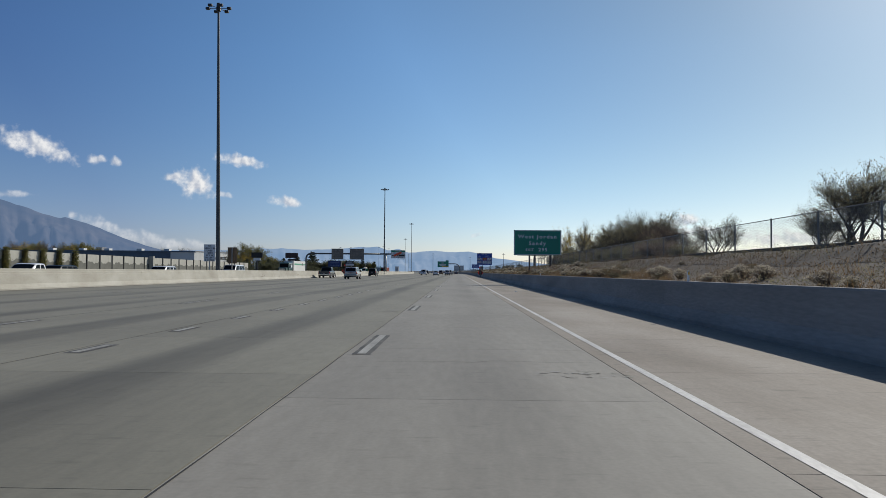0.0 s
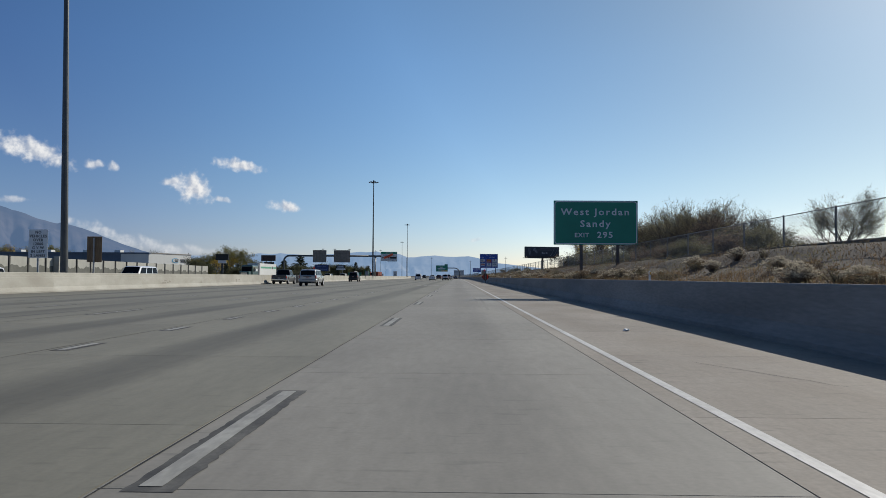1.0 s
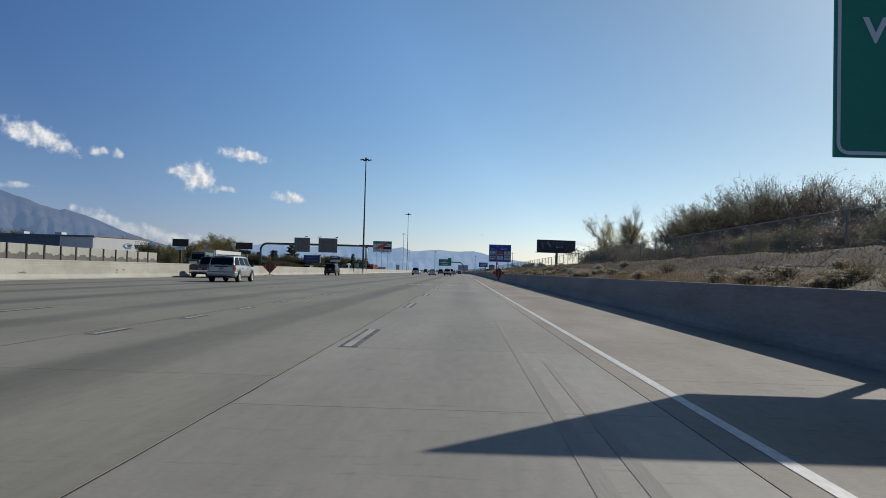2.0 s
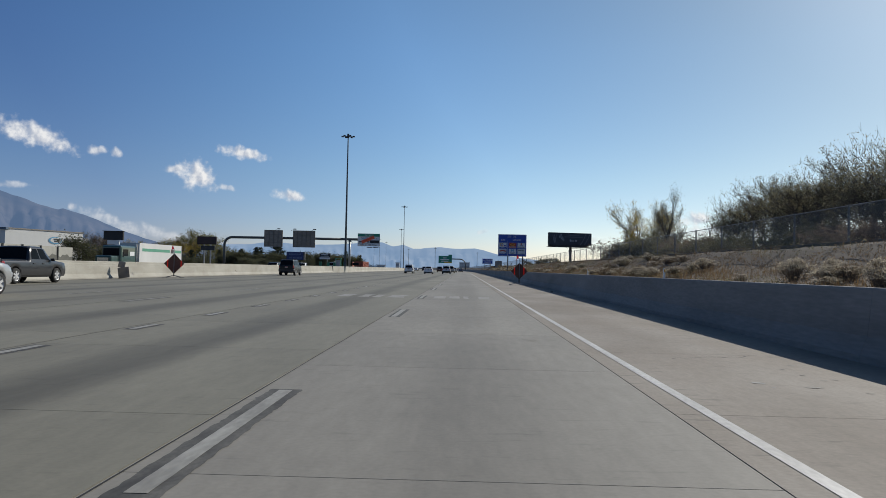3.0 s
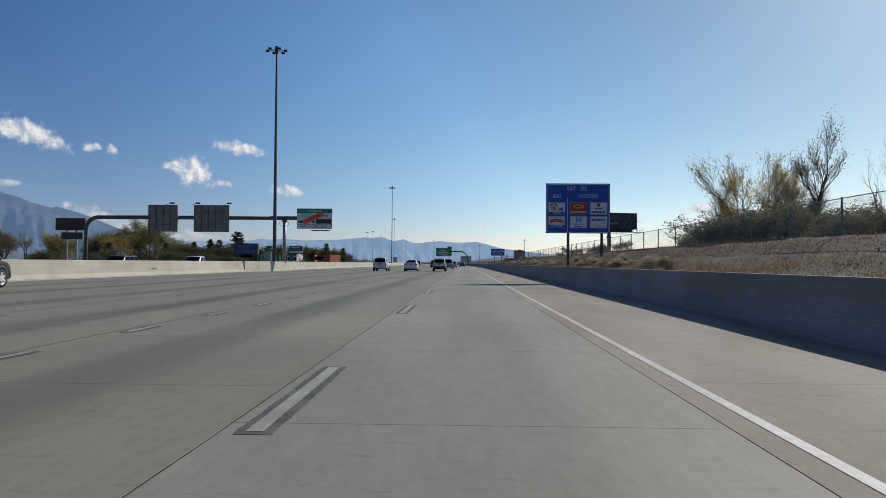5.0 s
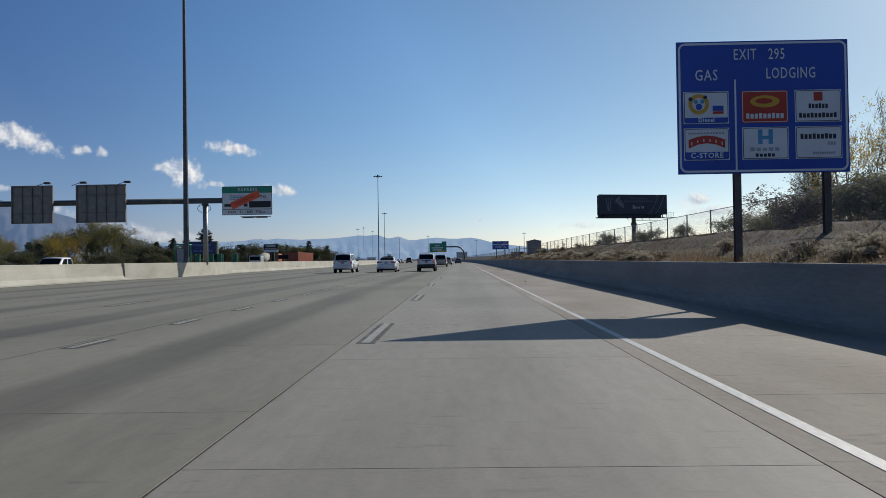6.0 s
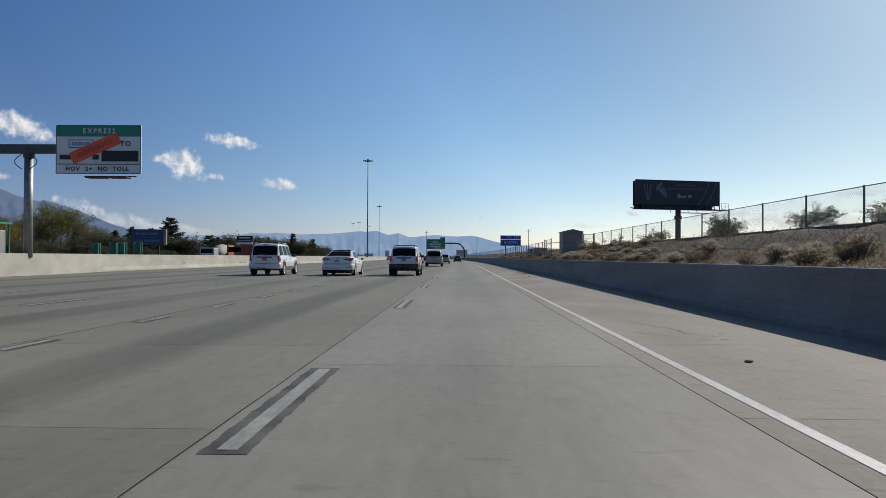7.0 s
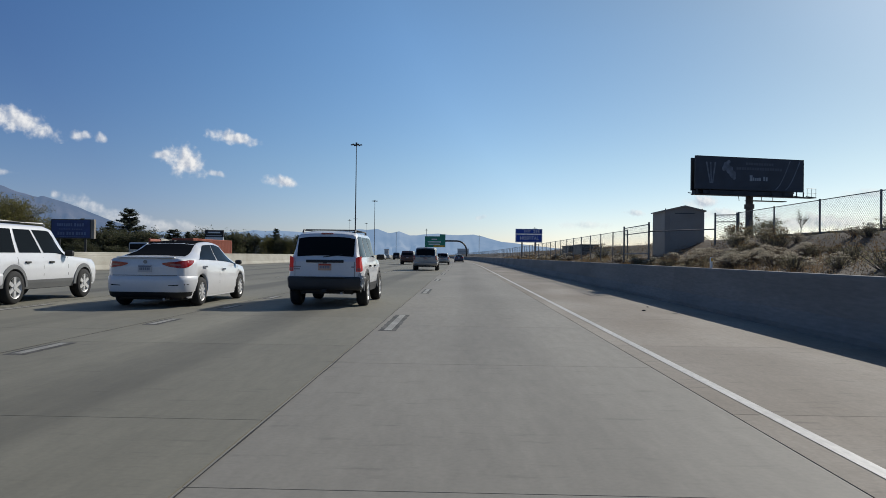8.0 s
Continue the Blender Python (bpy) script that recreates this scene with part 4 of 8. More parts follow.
GLEAM = thin_vinyl("orange-red vinyl strip", (0.90, 0.09, 0.04), 0.6)
FLAG = thin_vinyl("red cloth", (0.50, 0.03, 0.04), 0.4)
roadwork(5.92, 145.0, 0.64, 1.08, "orange roadwork diamond on a spring stand, with a flag", (-0.36, 0.36))
roadwork(-20.85, 145.0, 0.80, 1.12, "large orange roadwork diamond on a stand beside the median", (-0.5, 0.55))
st = thing("folding_stand", "grey folded sign stand leaning by the median barrier", "sign stand")
bm = boxed(-0.4, 0.4, -0.02, 0.02, -0.38, 0.38, 0.01)
bm.transform(Matrix.Translation((-22.3, 139.6, 0.42)) @ Matrix.Rotation(radians(-8), 4, "Y"))
part("board", bm, PANELBACK, st)
bm = boxed(-0.25, 0.25, -0.015, 0.015, -0.22, 0.22, 0.01)
bm.transform(Matrix.Translation((-22.5, 139.7, 0.98)) @ Matrix.Rotation(radians(12), 4, "Y"))
part("upper_board", bm, PANELBACK, st)
part("leg", tubed((-22.45, 139.65, 0), (-22.45, 139.65, 0.9), 0.02), STEEL, st)

# ---- beyond the far carriageway
TAN = surface("pale grey-green precast panel", (0.44, 0.43, 0.375), 0.9, var=0.12, coarse=0.8)
RELIEF = surface("grey-green ridge relief", (0.165, 0.165, 0.14), 0.9, var=0.15, coarse=1.0)
DARKPOST = surface("dark wall post", (0.06, 0.06, 0.055), 0.8, var=0.2)
far_road = tagged(part("far_carriageway", extruded([(-48.6, -0.21), (-23.9, -0.21), (-23.9, -0.15), (-48.6, -0.15)], -60, 1800, 186, bend), ROAD),
                  "concrete carriageway of the opposite direction", "road", kind="structure")
wall = thing("sound_wall", "pale precast noise wall with dark ridge relief between posts", "wall", kind="structure")
WALL0, STEP = 58.0, 4.02
relief_meshes = []
for v in range(3):
    rnd = random.Random(v)
    bm = bmesh.new()
    k = 14
    tops = [1.78 + 0.16 * math.sin(v * 2.1 + i * 0.52) + 0.07 * math.sin(v + i * 1.4) + rnd.uniform(-0.04, 0.04) for i in range(k + 1)]
    front = [bm.verts.new((0.04, 0.2 + (STEP - 0.4) * i / k, tops[i])) for i in range(k + 1)]
    low = [bm.verts.new((0.04, 0.2 + (STEP - 0.4) * i / k, -0.2)) for i in range(k + 1)]
    back = [bm.verts.new((0, 0.2 + (STEP - 0.4) * i / k, tops[i])) for i in range(k + 1)]
    for i in range(k):
        bm.faces.new((low[i], low[i + 1], front[i + 1], front[i]))
        bm.faces.new((front[i], front[i + 1], back[i + 1], back[i]))
    relief_meshes.append(mesh_from("ridge_relief", bm, RELIEF))
panel_me = mesh_from("wall_panel", boxed(-0.25, 0, 0.15, STEP - 0.15, -0.2, 2.95), TAN)
post_me = mesh_from("wall_post", boxed(-0.3, 0.12, -0.13, 0.13, -0.2, 3.0, 0.02), DARKPOST)
for i in range(33):
    z = 0.55 * (1 - i / 40)
    for nm, me in (("wall_panel", panel_me), ("wall_post", post_me), ("ridge_relief", relief_meshes[i % 3])):
        o = new(nm, me)
        o.location = (-53.2, WALL0 + STEP * i, z)
        o.parent = wall

WHITEWALL = surface("white factory wall", (0.66, 0.66, 0.63), 0.8, var=0.08, coarse=0.3, stretch=(1, 1, 0.3))
SLATE = surface("blue-grey metal cladding", (0.10, 0.14, 0.19), 0.5, 0.3, var=0.15, coarse=0.4)
SLATELOW = surface("pale blue-grey cladding", (0.20, 0.25, 0.30), 0.5, 0.2, var=0.12, coarse=0.4)
fb = thing("factory_building", "long low factory with slate cladding and a white end", "building")
part("wall", boxed(-128, -73.2, 207.3, 222, -0.2, 6.1), WHITEWALL, fb)
part("cladding_band", boxed(-128, -73.3, 207.0, 207.3, 2.6, 6.15), SLATE, fb)
part("lower_cladding", boxed(-128, -73.3, 207.05, 207.3, -0.2, 2.6), SLATELOW, fb)
part("roof", boxed(-128.4, -73.0, 206.7, 222, 6.15, 6.5), SLATE, fb)
part("white_end", extruded([(-80, -0.2), (-73.2, -0.2), (-73.2, 6.3), (-80, 6.3)], 206.9, 223.3, 2, lambda y: 4.3 * (y - 207) / 16.3), WHITEWALL, fb)
part("white_coping", extruded([(-80, 6.3), (-73.1, 6.3), (-73.1, 6.5), (-80, 6.5)], 206.9, 223.4, 2, lambda y: 4.3 * (y - 207) / 16.3), PANELBACK, fb)
for x in (-118, -109, -101.5, -92, -84):
    part("roof_unit", boxed(x, x + 1.5, 212, 214, 6.5, 7.2, 0.05), WHITEWALL, fb)
bs = part("wall_buttress", boxed(-53.15, -52.4, 128.2, 128.9, -0.2, 3.5), TAN, wall)
slant = lambda y: 4.3 * (y - 207) / 16.3
ring = bmesh.new()
for y, r in ((217.0, 1.5),):
    bmesh.ops.create_circle(ring, cap_ends=True, segments=24, radius=r, matrix=Matrix.Translation((-70.5, y, 4.75)) @ Matrix.Rotation(math.atan(0.264) * -1, 4, "Z") @ Matrix.Diagonal((1, 1, 0.42, 1)) @ Matrix.Rotation(radians(90), 4, "Y"))
part("wall_logo", ring, SKYBLUE, fb)
ring = bmesh.new()
bmesh.ops.create_circle(ring, cap_ends=True, segments=24, radius=1.25, matrix=Matrix.Translation((-70.44, 217.1, 4.78)) @ Matrix.Rotation(math.atan(0.264) * -1, 4, "Z") @ Matrix.Diagonal((1, 1, 0.38, 1)) @ Matrix.Rotation(radians(90), 4, "Y"))
part("wall_logo", ring, WHITEWALL, fb)
for a, b, z in ((216.6, 218.0, 4.95), (216.7, 217.8, 4.6), (219.0, 220.8, 5.0), (219.2, 222.6, 4.55), (221.3, 222.7, 5.05)):
    part("word_bar", extruded([(-73.2, z - 0.13), (-73.06, z - 0.13), (-73.06, z + 0.13), (-73.2, z + 0.13)], a, b, 2, slant), INK, fb)

vms = thing("message_board", "black electronic message board on a post", "message board")
part("display", boxed(-57.0, -53.8, 207.0, 207.5, 4.75, 6.15, 0.04), BLACK, vms)
part("hood", boxed(-57.1, -53.7, 206.7, 207.5, 6.15, 6.22), BLACK, vms)
part("sub_panel", boxed(-56.4, -54.4, 207.1, 207.3, 4.0, 4.7), SIGNWHITE, vms)
part("post", boxed(-55.6, -55.2, 207.2, 207.5, -0.2, 4.75), DARKSTEEL, vms)
vms = thing("message_board", "dark red-brown message board on two posts", "message board")
part("display", boxed(-57.7, -53.4, 251.5, 252.0, 5.5, 7.25, 0.04), surface("maroon board", (0.05, 0.02, 0.018), 0.5, var=0.3, coarse=0.6), vms)
part("frame", frame_border(-57.7, -53.4, 251.49, 5.5, 7.25, 0.1, 0, 0.05), BLACK, vms)
part("sub_panel", boxed(-56.9, -53.8, 251.6, 251.8, 4.2, 5.2, 0.02), DARKSTEEL, vms)
for x in (-56.2, -54.8):
    part("post", tubed((x, 251.9, -0.2), (x, 251.9, 5.5), 0.16), STEEL, vms)
NIGHTBLUE = surface("faded dark blue sign face", (0.024, 0.052, 0.19), 0.5, var=0.2)
FADED = surface("faded pale blue print", (0.16, 0.22, 0.38), 0.6, var=0.2)
ps = thing("pylon_sign", "blue storage yard sign with white lines of print", "sign")
part("board", boxed(-57.5, -51.7, 334.3, 335.0, 3.05, 5.8, 0.04), NIGHTBLUE, ps)
part("edge", frame_border(-57.5, -51.7, 334.29, 3.05, 5.8, 0.12, 0, 0.05), DARKSTEEL, ps)
for x0, x1, z0, z1, n in ((-56.6, -54.3, 4.78, 5.2, 7), (-54.1, -52.6, 4.78, 5.2, 4), (-56.3, -54.6, 4.32, 4.44, 7), (-54.4, -52.9, 4.32, 4.44, 6), (-56.5, -55.4, 3.55, 3.95, 3), (-55.2, -54.0, 3.55, 3.95, 3), (-53.85, -52.3, 3.55, 3.95, 4), (-56.2, -52.6, 3.24, 3.32, 14)):
    word_blocks(x0, x1, z0, z1, n, 334.27, FADED, ps)
part("side_panel", boxed(-51.7, -51.25, 334.32, 334.9, 3.05, 5.8, 0.02), PANELBACK, ps)
for x in (-56.5, -52.7):
    part("post", tubed((x, 334.8, -0.2), (x, 334.8, 3.1), 0.15), DARKSTEEL, ps)
ps = thing("pylon_sign", "black and white roadside sign on a post", "sign")
part("board", boxed(-60.3, -55.8, 406, 406.5, 5.0, 6.7, 0.04), BLACK, ps)
part("word_bar", boxed(-59.6, -56.6, 405.97, 406, 5.95, 6.3), SIGNWHITE, ps)
part("word_bar", boxed(-59.9, -56.2, 405.97, 406, 5.25, 5.5), PRINT, ps)
part("lower_panel", boxed(-60.3, -55.8, 406, 406.4, 4.2, 4.98, 0.02), SIGNWHITE, ps)
part("post", tubed((-57.0, 406.3, -0.2), (-57.0, 406.3, 4.2), 0.16), STEEL, ps)
sb = thing("toll_cabinet", "green steel control cabinet frame by the gantry column", "cabinet")
for x in (-25.3, -24.2):
    for y in (243.4, 244.4):
        part("upright", tubed((x, y, -0.2), (x, y, 2.9), 0.05, n=6), GREEN, sb)
part("cabinet_box", boxed(-25.2, -24.3, 243.5, 244.3, 1.1, 2.5, 0.03), STEEL, sb)
part("top_frame", boxed(-25.4, -24.1, 243.3, 244.5, 2.85, 2.95), GREEN, sb)

RACKGREEN = surface("faded green rack paint", (0.06, 0.27, 0.17), 0.5, var=0.2, coarse=1.5)
rack = thing("rack_frame", "green steel ladder frame standing on the far carriageway", "rack", "green racks behind the barrier")
for x in (-0.29, 0.29):
    for y in (-0.2, 0.2):
        part("upright", boxed(x - 0.045, x + 0.045, y - 0.045, y + 0.045, -0.2, 2.5, 0.008), RACKGREEN, rack)
for z in (0.25, 0.6, 0.95, 1.3, 1.65, 2.0, 2.38):
    part("shelf", boxed(-0.25, 0.25, -0.2, 0.2, z, z + 0.09), RACKGREEN, rack)
part("back_sheet", boxed(-0.25, 0.25, 0.17, 0.185, 0.3, 2.3), RACKGREEN, rack)
RACKS = ((-27.2, 268.0, 6), (-30.4, 272.0, -8), (-32.5, 274.6, 12), (-34.6, 275.4, 4))
rack.matrix_world = pose(RACKS[0][0], RACKS[0][1], -0.15, 0, 0, RACKS[0][2])
for x, y, turn in RACKS[1:]:
    copy_thing(rack, pose(x, y, -0.15, 0, 0, turn))

# ---- marks and litter on the road
SKID = surface("black skid rubber", (0.09, 0.088, 0.082), 0.8, var=0.35, coarse=3, fine=20, stretch=(3, 0.5, 1), tint=(0.16, 0.155, 0.14), world_space=True)


def ribbon(points, width, z):
    bm = bmesh.new()
    prev = None
    for i, (x, y) in enumerate(points):
        w = width * (0.5 + 0.5 * math.sin(math.pi * (i + 0.6) / (len(points) + 0.2)))
        q = points[min(i + 1, len(points) - 1)], points[max(i - 1, 0)]
        way = Vector((q[0][0] - q[1][0], q[0][1] - q[1][1])).normalized()
        pair = (bm.verts.new((x - way.y * w / 2, y + way.x * w / 2, z)), bm.verts.new((x + way.y * w / 2, y - way.x * w / 2, z)))
        if prev:
            bm.faces.new((prev[0], prev[1], pair[1], pair[0]))
        prev = pair
    bmesh.ops.recalc_face_normals(bm, faces=bm.faces)
    return bm


for x, y, n in ((-6.2, 33.0, 7), (-5.9, 62.0, 9), (-9.8, 44.0, 10), (-6.6, 150.0, 10)):
    tagged(part("skid_mark", ribbon([(x + 0.02 * i, y + 0.8 * i) for i in range(n)], 0.16, 0.0035), SKID, road), "faint dark skid mark")
FAINTSKID = surface("worn tyre rubber on concrete", (0.212, 0.200, 0.170), 0.8, var=0.14, coarse=1.2, fine=20, stretch=(3, 0.25, 1), tint=(0.252, 0.237, 0.202), world_space=True)
for pts, width in (([(2.46, 76), (2.44, 70), (2.42, 64), (2.36, 58), (2.33, 55)], 0.13), ([(2.72, 68), (2.68, 63), (2.63, 58), (2.58, 54), (2.56, 52.5)], 0.12)):
    smooth = [(pts[i][0] + (pts[i + 1][0] - pts[i][0]) * u / 4, pts[i][1] + (pts[i + 1][1] - pts[i][1]) * u / 4) for i in range(len(pts) - 1) for u in range(4)]
    tagged(part("skid_mark", ribbon(smooth, width, 0.0032), FAINTSKID, road), "faint worn tyre mark in the lane")
rc = random.Random(14)
for xc, yc, wx, wy, n in ((2.95, 6.9, 0.55, 0.35, 26), (1.6, 53.0, 0.5, 0.3, 10), (2.6, 100.3, 0.9, 0.25, 16), (4.8, 214.0, 0.5, 0.8, 16), (5.1, 206.0, 0.6, 1.0, 12), (4.3, 189.0, 0.5, 0.4, 8), (4.7, 50.0, 0.6, 1.2, 12), (5.4, 96.0, 0.5, 1.4, 12), (1.2, 187.5, 0.9, 1.2, 18), (-0.55, 20.35, 0.34, 0.22, 30)):
    for _ in range(n):
        x, y, r = xc + rc.gauss(0, wx * 0.5), yc + rc.gauss(0, wy * 0.5), abs(rc.gauss(0, 0.03)) + 0.012
        bm = bmesh.new()
        bm.faces.new([bm.verts.new((x + r * rc.uniform(0.6, 1.8) * math.cos(a), y + r * rc.uniform(0.5, 1.1) * math.sin(a), 0.0036)) for a in [2 * math.pi * j / 7 for j in range(7)]])
        part("spall", bm, FAINTSKID if rc.random() < 0.7 else PATCH, road)
for x, w in ((-0.24, 0.018), (-4.32, 0.016), (-8.66, 0.03), (-12.62, 0.016)):
    for part_no in range(21):
        y0 = -30 + 16.0 * part_no
        pts = [(x + rc.gauss(0, 0.0025), y0 + 0.8 * i) for i in range(21)]
        bm = bmesh.new()
        prev = None
        for px, py in pts:
            h = w * rc.uniform(0.25, 0.5)
            pair = (bm.verts.new((px - h, py, 0.0034)), bm.verts.new((px + h, py, 0.0034)))
            if prev:
                bm.faces.new((prev[0], prev[1], pair[1], pair[0]))
            prev = pair
        tagged(part("lane_joint", bm, JOINT, road), "broken dark filler along a lane joint")
for x, y, dx, dy in ((4.6, 38.5, 0.9, -2.2), (5.2, 46.0, 0.8, -1.6), (0.3, 8.0, 2.9, 0.2), (4.3, 20.0, 1.2, 0.4), (2.1, 140.6, 0.7, -0.12), (1.5, 112.2, 1.3, 0.4), (4.2, 206.0, 1.6, 1.2), (5.0, 214.0, -0.7, 2.6), (0.2, 189.6, 2.6, 0.1), (4.4, 98.0, 1.4, 0.6), (-2.8, 12.5, 2.0, 0.2)):
    pts = [(x + dx * i / 9 + rc.gauss(0, 0.03), y + dy * i / 9 + rc.gauss(0, 0.05)) for i in range(10)]
    tagged(part("crack", ribbon(pts, 0.012, 0.0035), JOINT, road), "thin dark crack in the concrete")
for x, y, r, mat, label in ((4.53, 211.2, 0.03, WOODBACK, "small brown clod lying on the shoulder"), (5.47, 247.2, 0.03, BLACK, "small black scrap lying on the shoulder"), (5.9, 248.6, 0.02, BLACK, "small black scrap lying on the shoulder"), (5.0, 44.0, 0.045, SIGNWHITE, "crumpled white scrap lying on the shoulder"), (6.4, 128.0, 0.05, SOIL, "small brown clod lying on the shoulder")):
    bm = bmesh.new()
    bmesh.ops.create_icosphere(bm, subdivisions=2, radius=r)
    for v in bm.verts:
        v.co *= rc.uniform(0.7, 1.2)
        v.co.z *= 0.55
    low = min(v.co.z for v in bm.verts)
    bm.transform(Matrix.Translation((x, y, -low)) @ Matrix.Diagonal((1.7, 1.0, 1, 1)))
    tagged(part("road_debris", bm, mat), label, "debris")

# ---- vehicles
def car_paint(name, color, rough=0.35, metal=0.0, coat=0.7, spec=0.5):
    return surface(name, color, rough, metal, var=0.04, coarse=1.2, fine=20, bump=0.0, coat=coat, spec=spec)


GLASS = surface("dark tinted window glass", (0.010, 0.013, 0.016), 0.05, var=0.1, bump=0, spec=0.03)
SMOKED = surface("deeply tinted rear glass", (0.012, 0.014, 0.018), 0.12, var=0.1, bump=0, spec=0.0)
RUBBER = surface("tyre rubber", (0.02, 0.02, 0.02), 0.85, var=0.2, fine=60)
ALLOY = surface("alloy rim", (0.66, 0.66, 0.65), 0.4, 0.25, var=0.1)
REDLENS = surface("red tail lamp lens", (0.34, 0.008, 0.010), 0.18, var=0.1, bump=0, coat=0.6)
BRAKE = glow("lit brake lamp", (0.46, 0.014, 0.012), 0.15)
LAMPDARK = surface("pink clear lamp strip", (0.42, 0.16, 0.15), 0.2, var=0.05, bump=0)
CLEAR = surface("clear lamp lens", (0.55, 0.56, 0.57), 0.12, 0.2, var=0.05, bump=0)
TRIM = surface("grey plastic cladding", (0.045, 0.046, 0.048), 0.6, var=0.15, fine=60)
GREYTRIM = surface("mid grey cladding", (0.16, 0.165, 0.165), 0.55, var=0.1)
PLATE = surface("pale number plate", (0.62, 0.42, 0.32), 0.5, var=0.1)
PALEPLATE = surface("white number plate", (0.55, 0.56, 0.58), 0.5, var=0.08)
PLATEINK = surface("grey-blue plate print", (0.22, 0.24, 0.30), 0.5, var=0.1)
CHROME = surface("chrome", (0.6, 0.6, 0.6), 0.12, 0.95, var=0.05, bump=0)


def lathe(profile, n=24):
    """A ring about the x axis from (x, r) pairs."""
    bm = bmesh.new()
    rings = [[bm.verts.new((x, r * math.cos(2 * math.pi * i / n), r * math.sin(2 * math.pi * i / n))) for i in range(n)] for x, r in profile]
    for a, b in zip(rings, rings[1:]):
        for i in range(n):
            bm.faces.new((a[i], a[(i + 1) % n], b[(i + 1) % n], b[i]))
    bmesh.ops.recalc_face_normals(bm, faces=bm.faces)
    return bm


def wheel_meshes(r, w, spokes):
    tyre = lathe([(-w / 2, r * 0.66), (-w / 2, r * 0.9), (-w / 2 + 0.03, r * 0.98), (-w / 2 + 0.06, r), (w / 2 - 0.06, r), (w / 2 - 0.03, r * 0.98), (w / 2, r * 0.9), (w / 2, r * 0.66)], 28)
    rim = lathe([(-w / 2 + 0.005, r * 0.67), (-w / 2 + 0.02, r * 0.6), (w * 0.1, r * 0.56), (w * 0.12, 0.001)], 24)
    rim2 = lathe([(w / 2 - 0.005, r * 0.68), (w / 2 - 0.015, r * 0.6), (w * 0.1, r * 0.57)], 24)
    hub = bmesh.new()
    for i in range(spokes):
        a = 2 * math.pi * i / spokes
        b = bmesh.new()
        box(b, w / 2 - 0.055, w / 2 - 0.012, -r * (0.6 / spokes + 0.01), r * (0.6 / spokes + 0.01), 0.03, r * 0.63)
        b.transform(Matrix.Rotation(a, 4, "X"))
        me = bpy.data.meshes.new("spoke")
        b.to_mesh(me)
        b.free()
        hub.from_mesh(me)
        bpy.data.meshes.remove(me)
    tube(hub, (w / 2 - 0.06, 0, 0), (w / 2 - 0.004, 0, 0), r * 0.2, r * 0.16, 12)
    return (mesh_from("tyre", tyre, RUBBER, True), mesh_from("rim_barrel", rim, BLACK, True), mesh_from("rim_edge", rim2, ALLOY, True), mesh_from("rim", hub, ALLOY))


WHEELS = {}


def add_wheels(car, W, ys, r, w=0.22, spokes=6):
    key = (r, w, spokes)
    if key not in WHEELS:
        WHEELS[key] = wheel_meshes(*key)
    tyre, barrel, lip, rim = WHEELS[key]
    for y in ys:
        for side in (-1, 1):
            m = Matrix.Translation((side * (W / 2 - w / 2 + (0.035 if r > 0.35 else -0.005)), y, r)) @ (Matrix.Rotation(math.pi, 4, "Z") if side < 0 else Matrix())
            o = new("wheel", tyre)
            o.parent, o.matrix_local = car, m
            for nm, me in (("rim_barrel", barrel), ("rim_edge", lip), ("rim", rim)):
                c = new(nm, me)
                c.parent = o


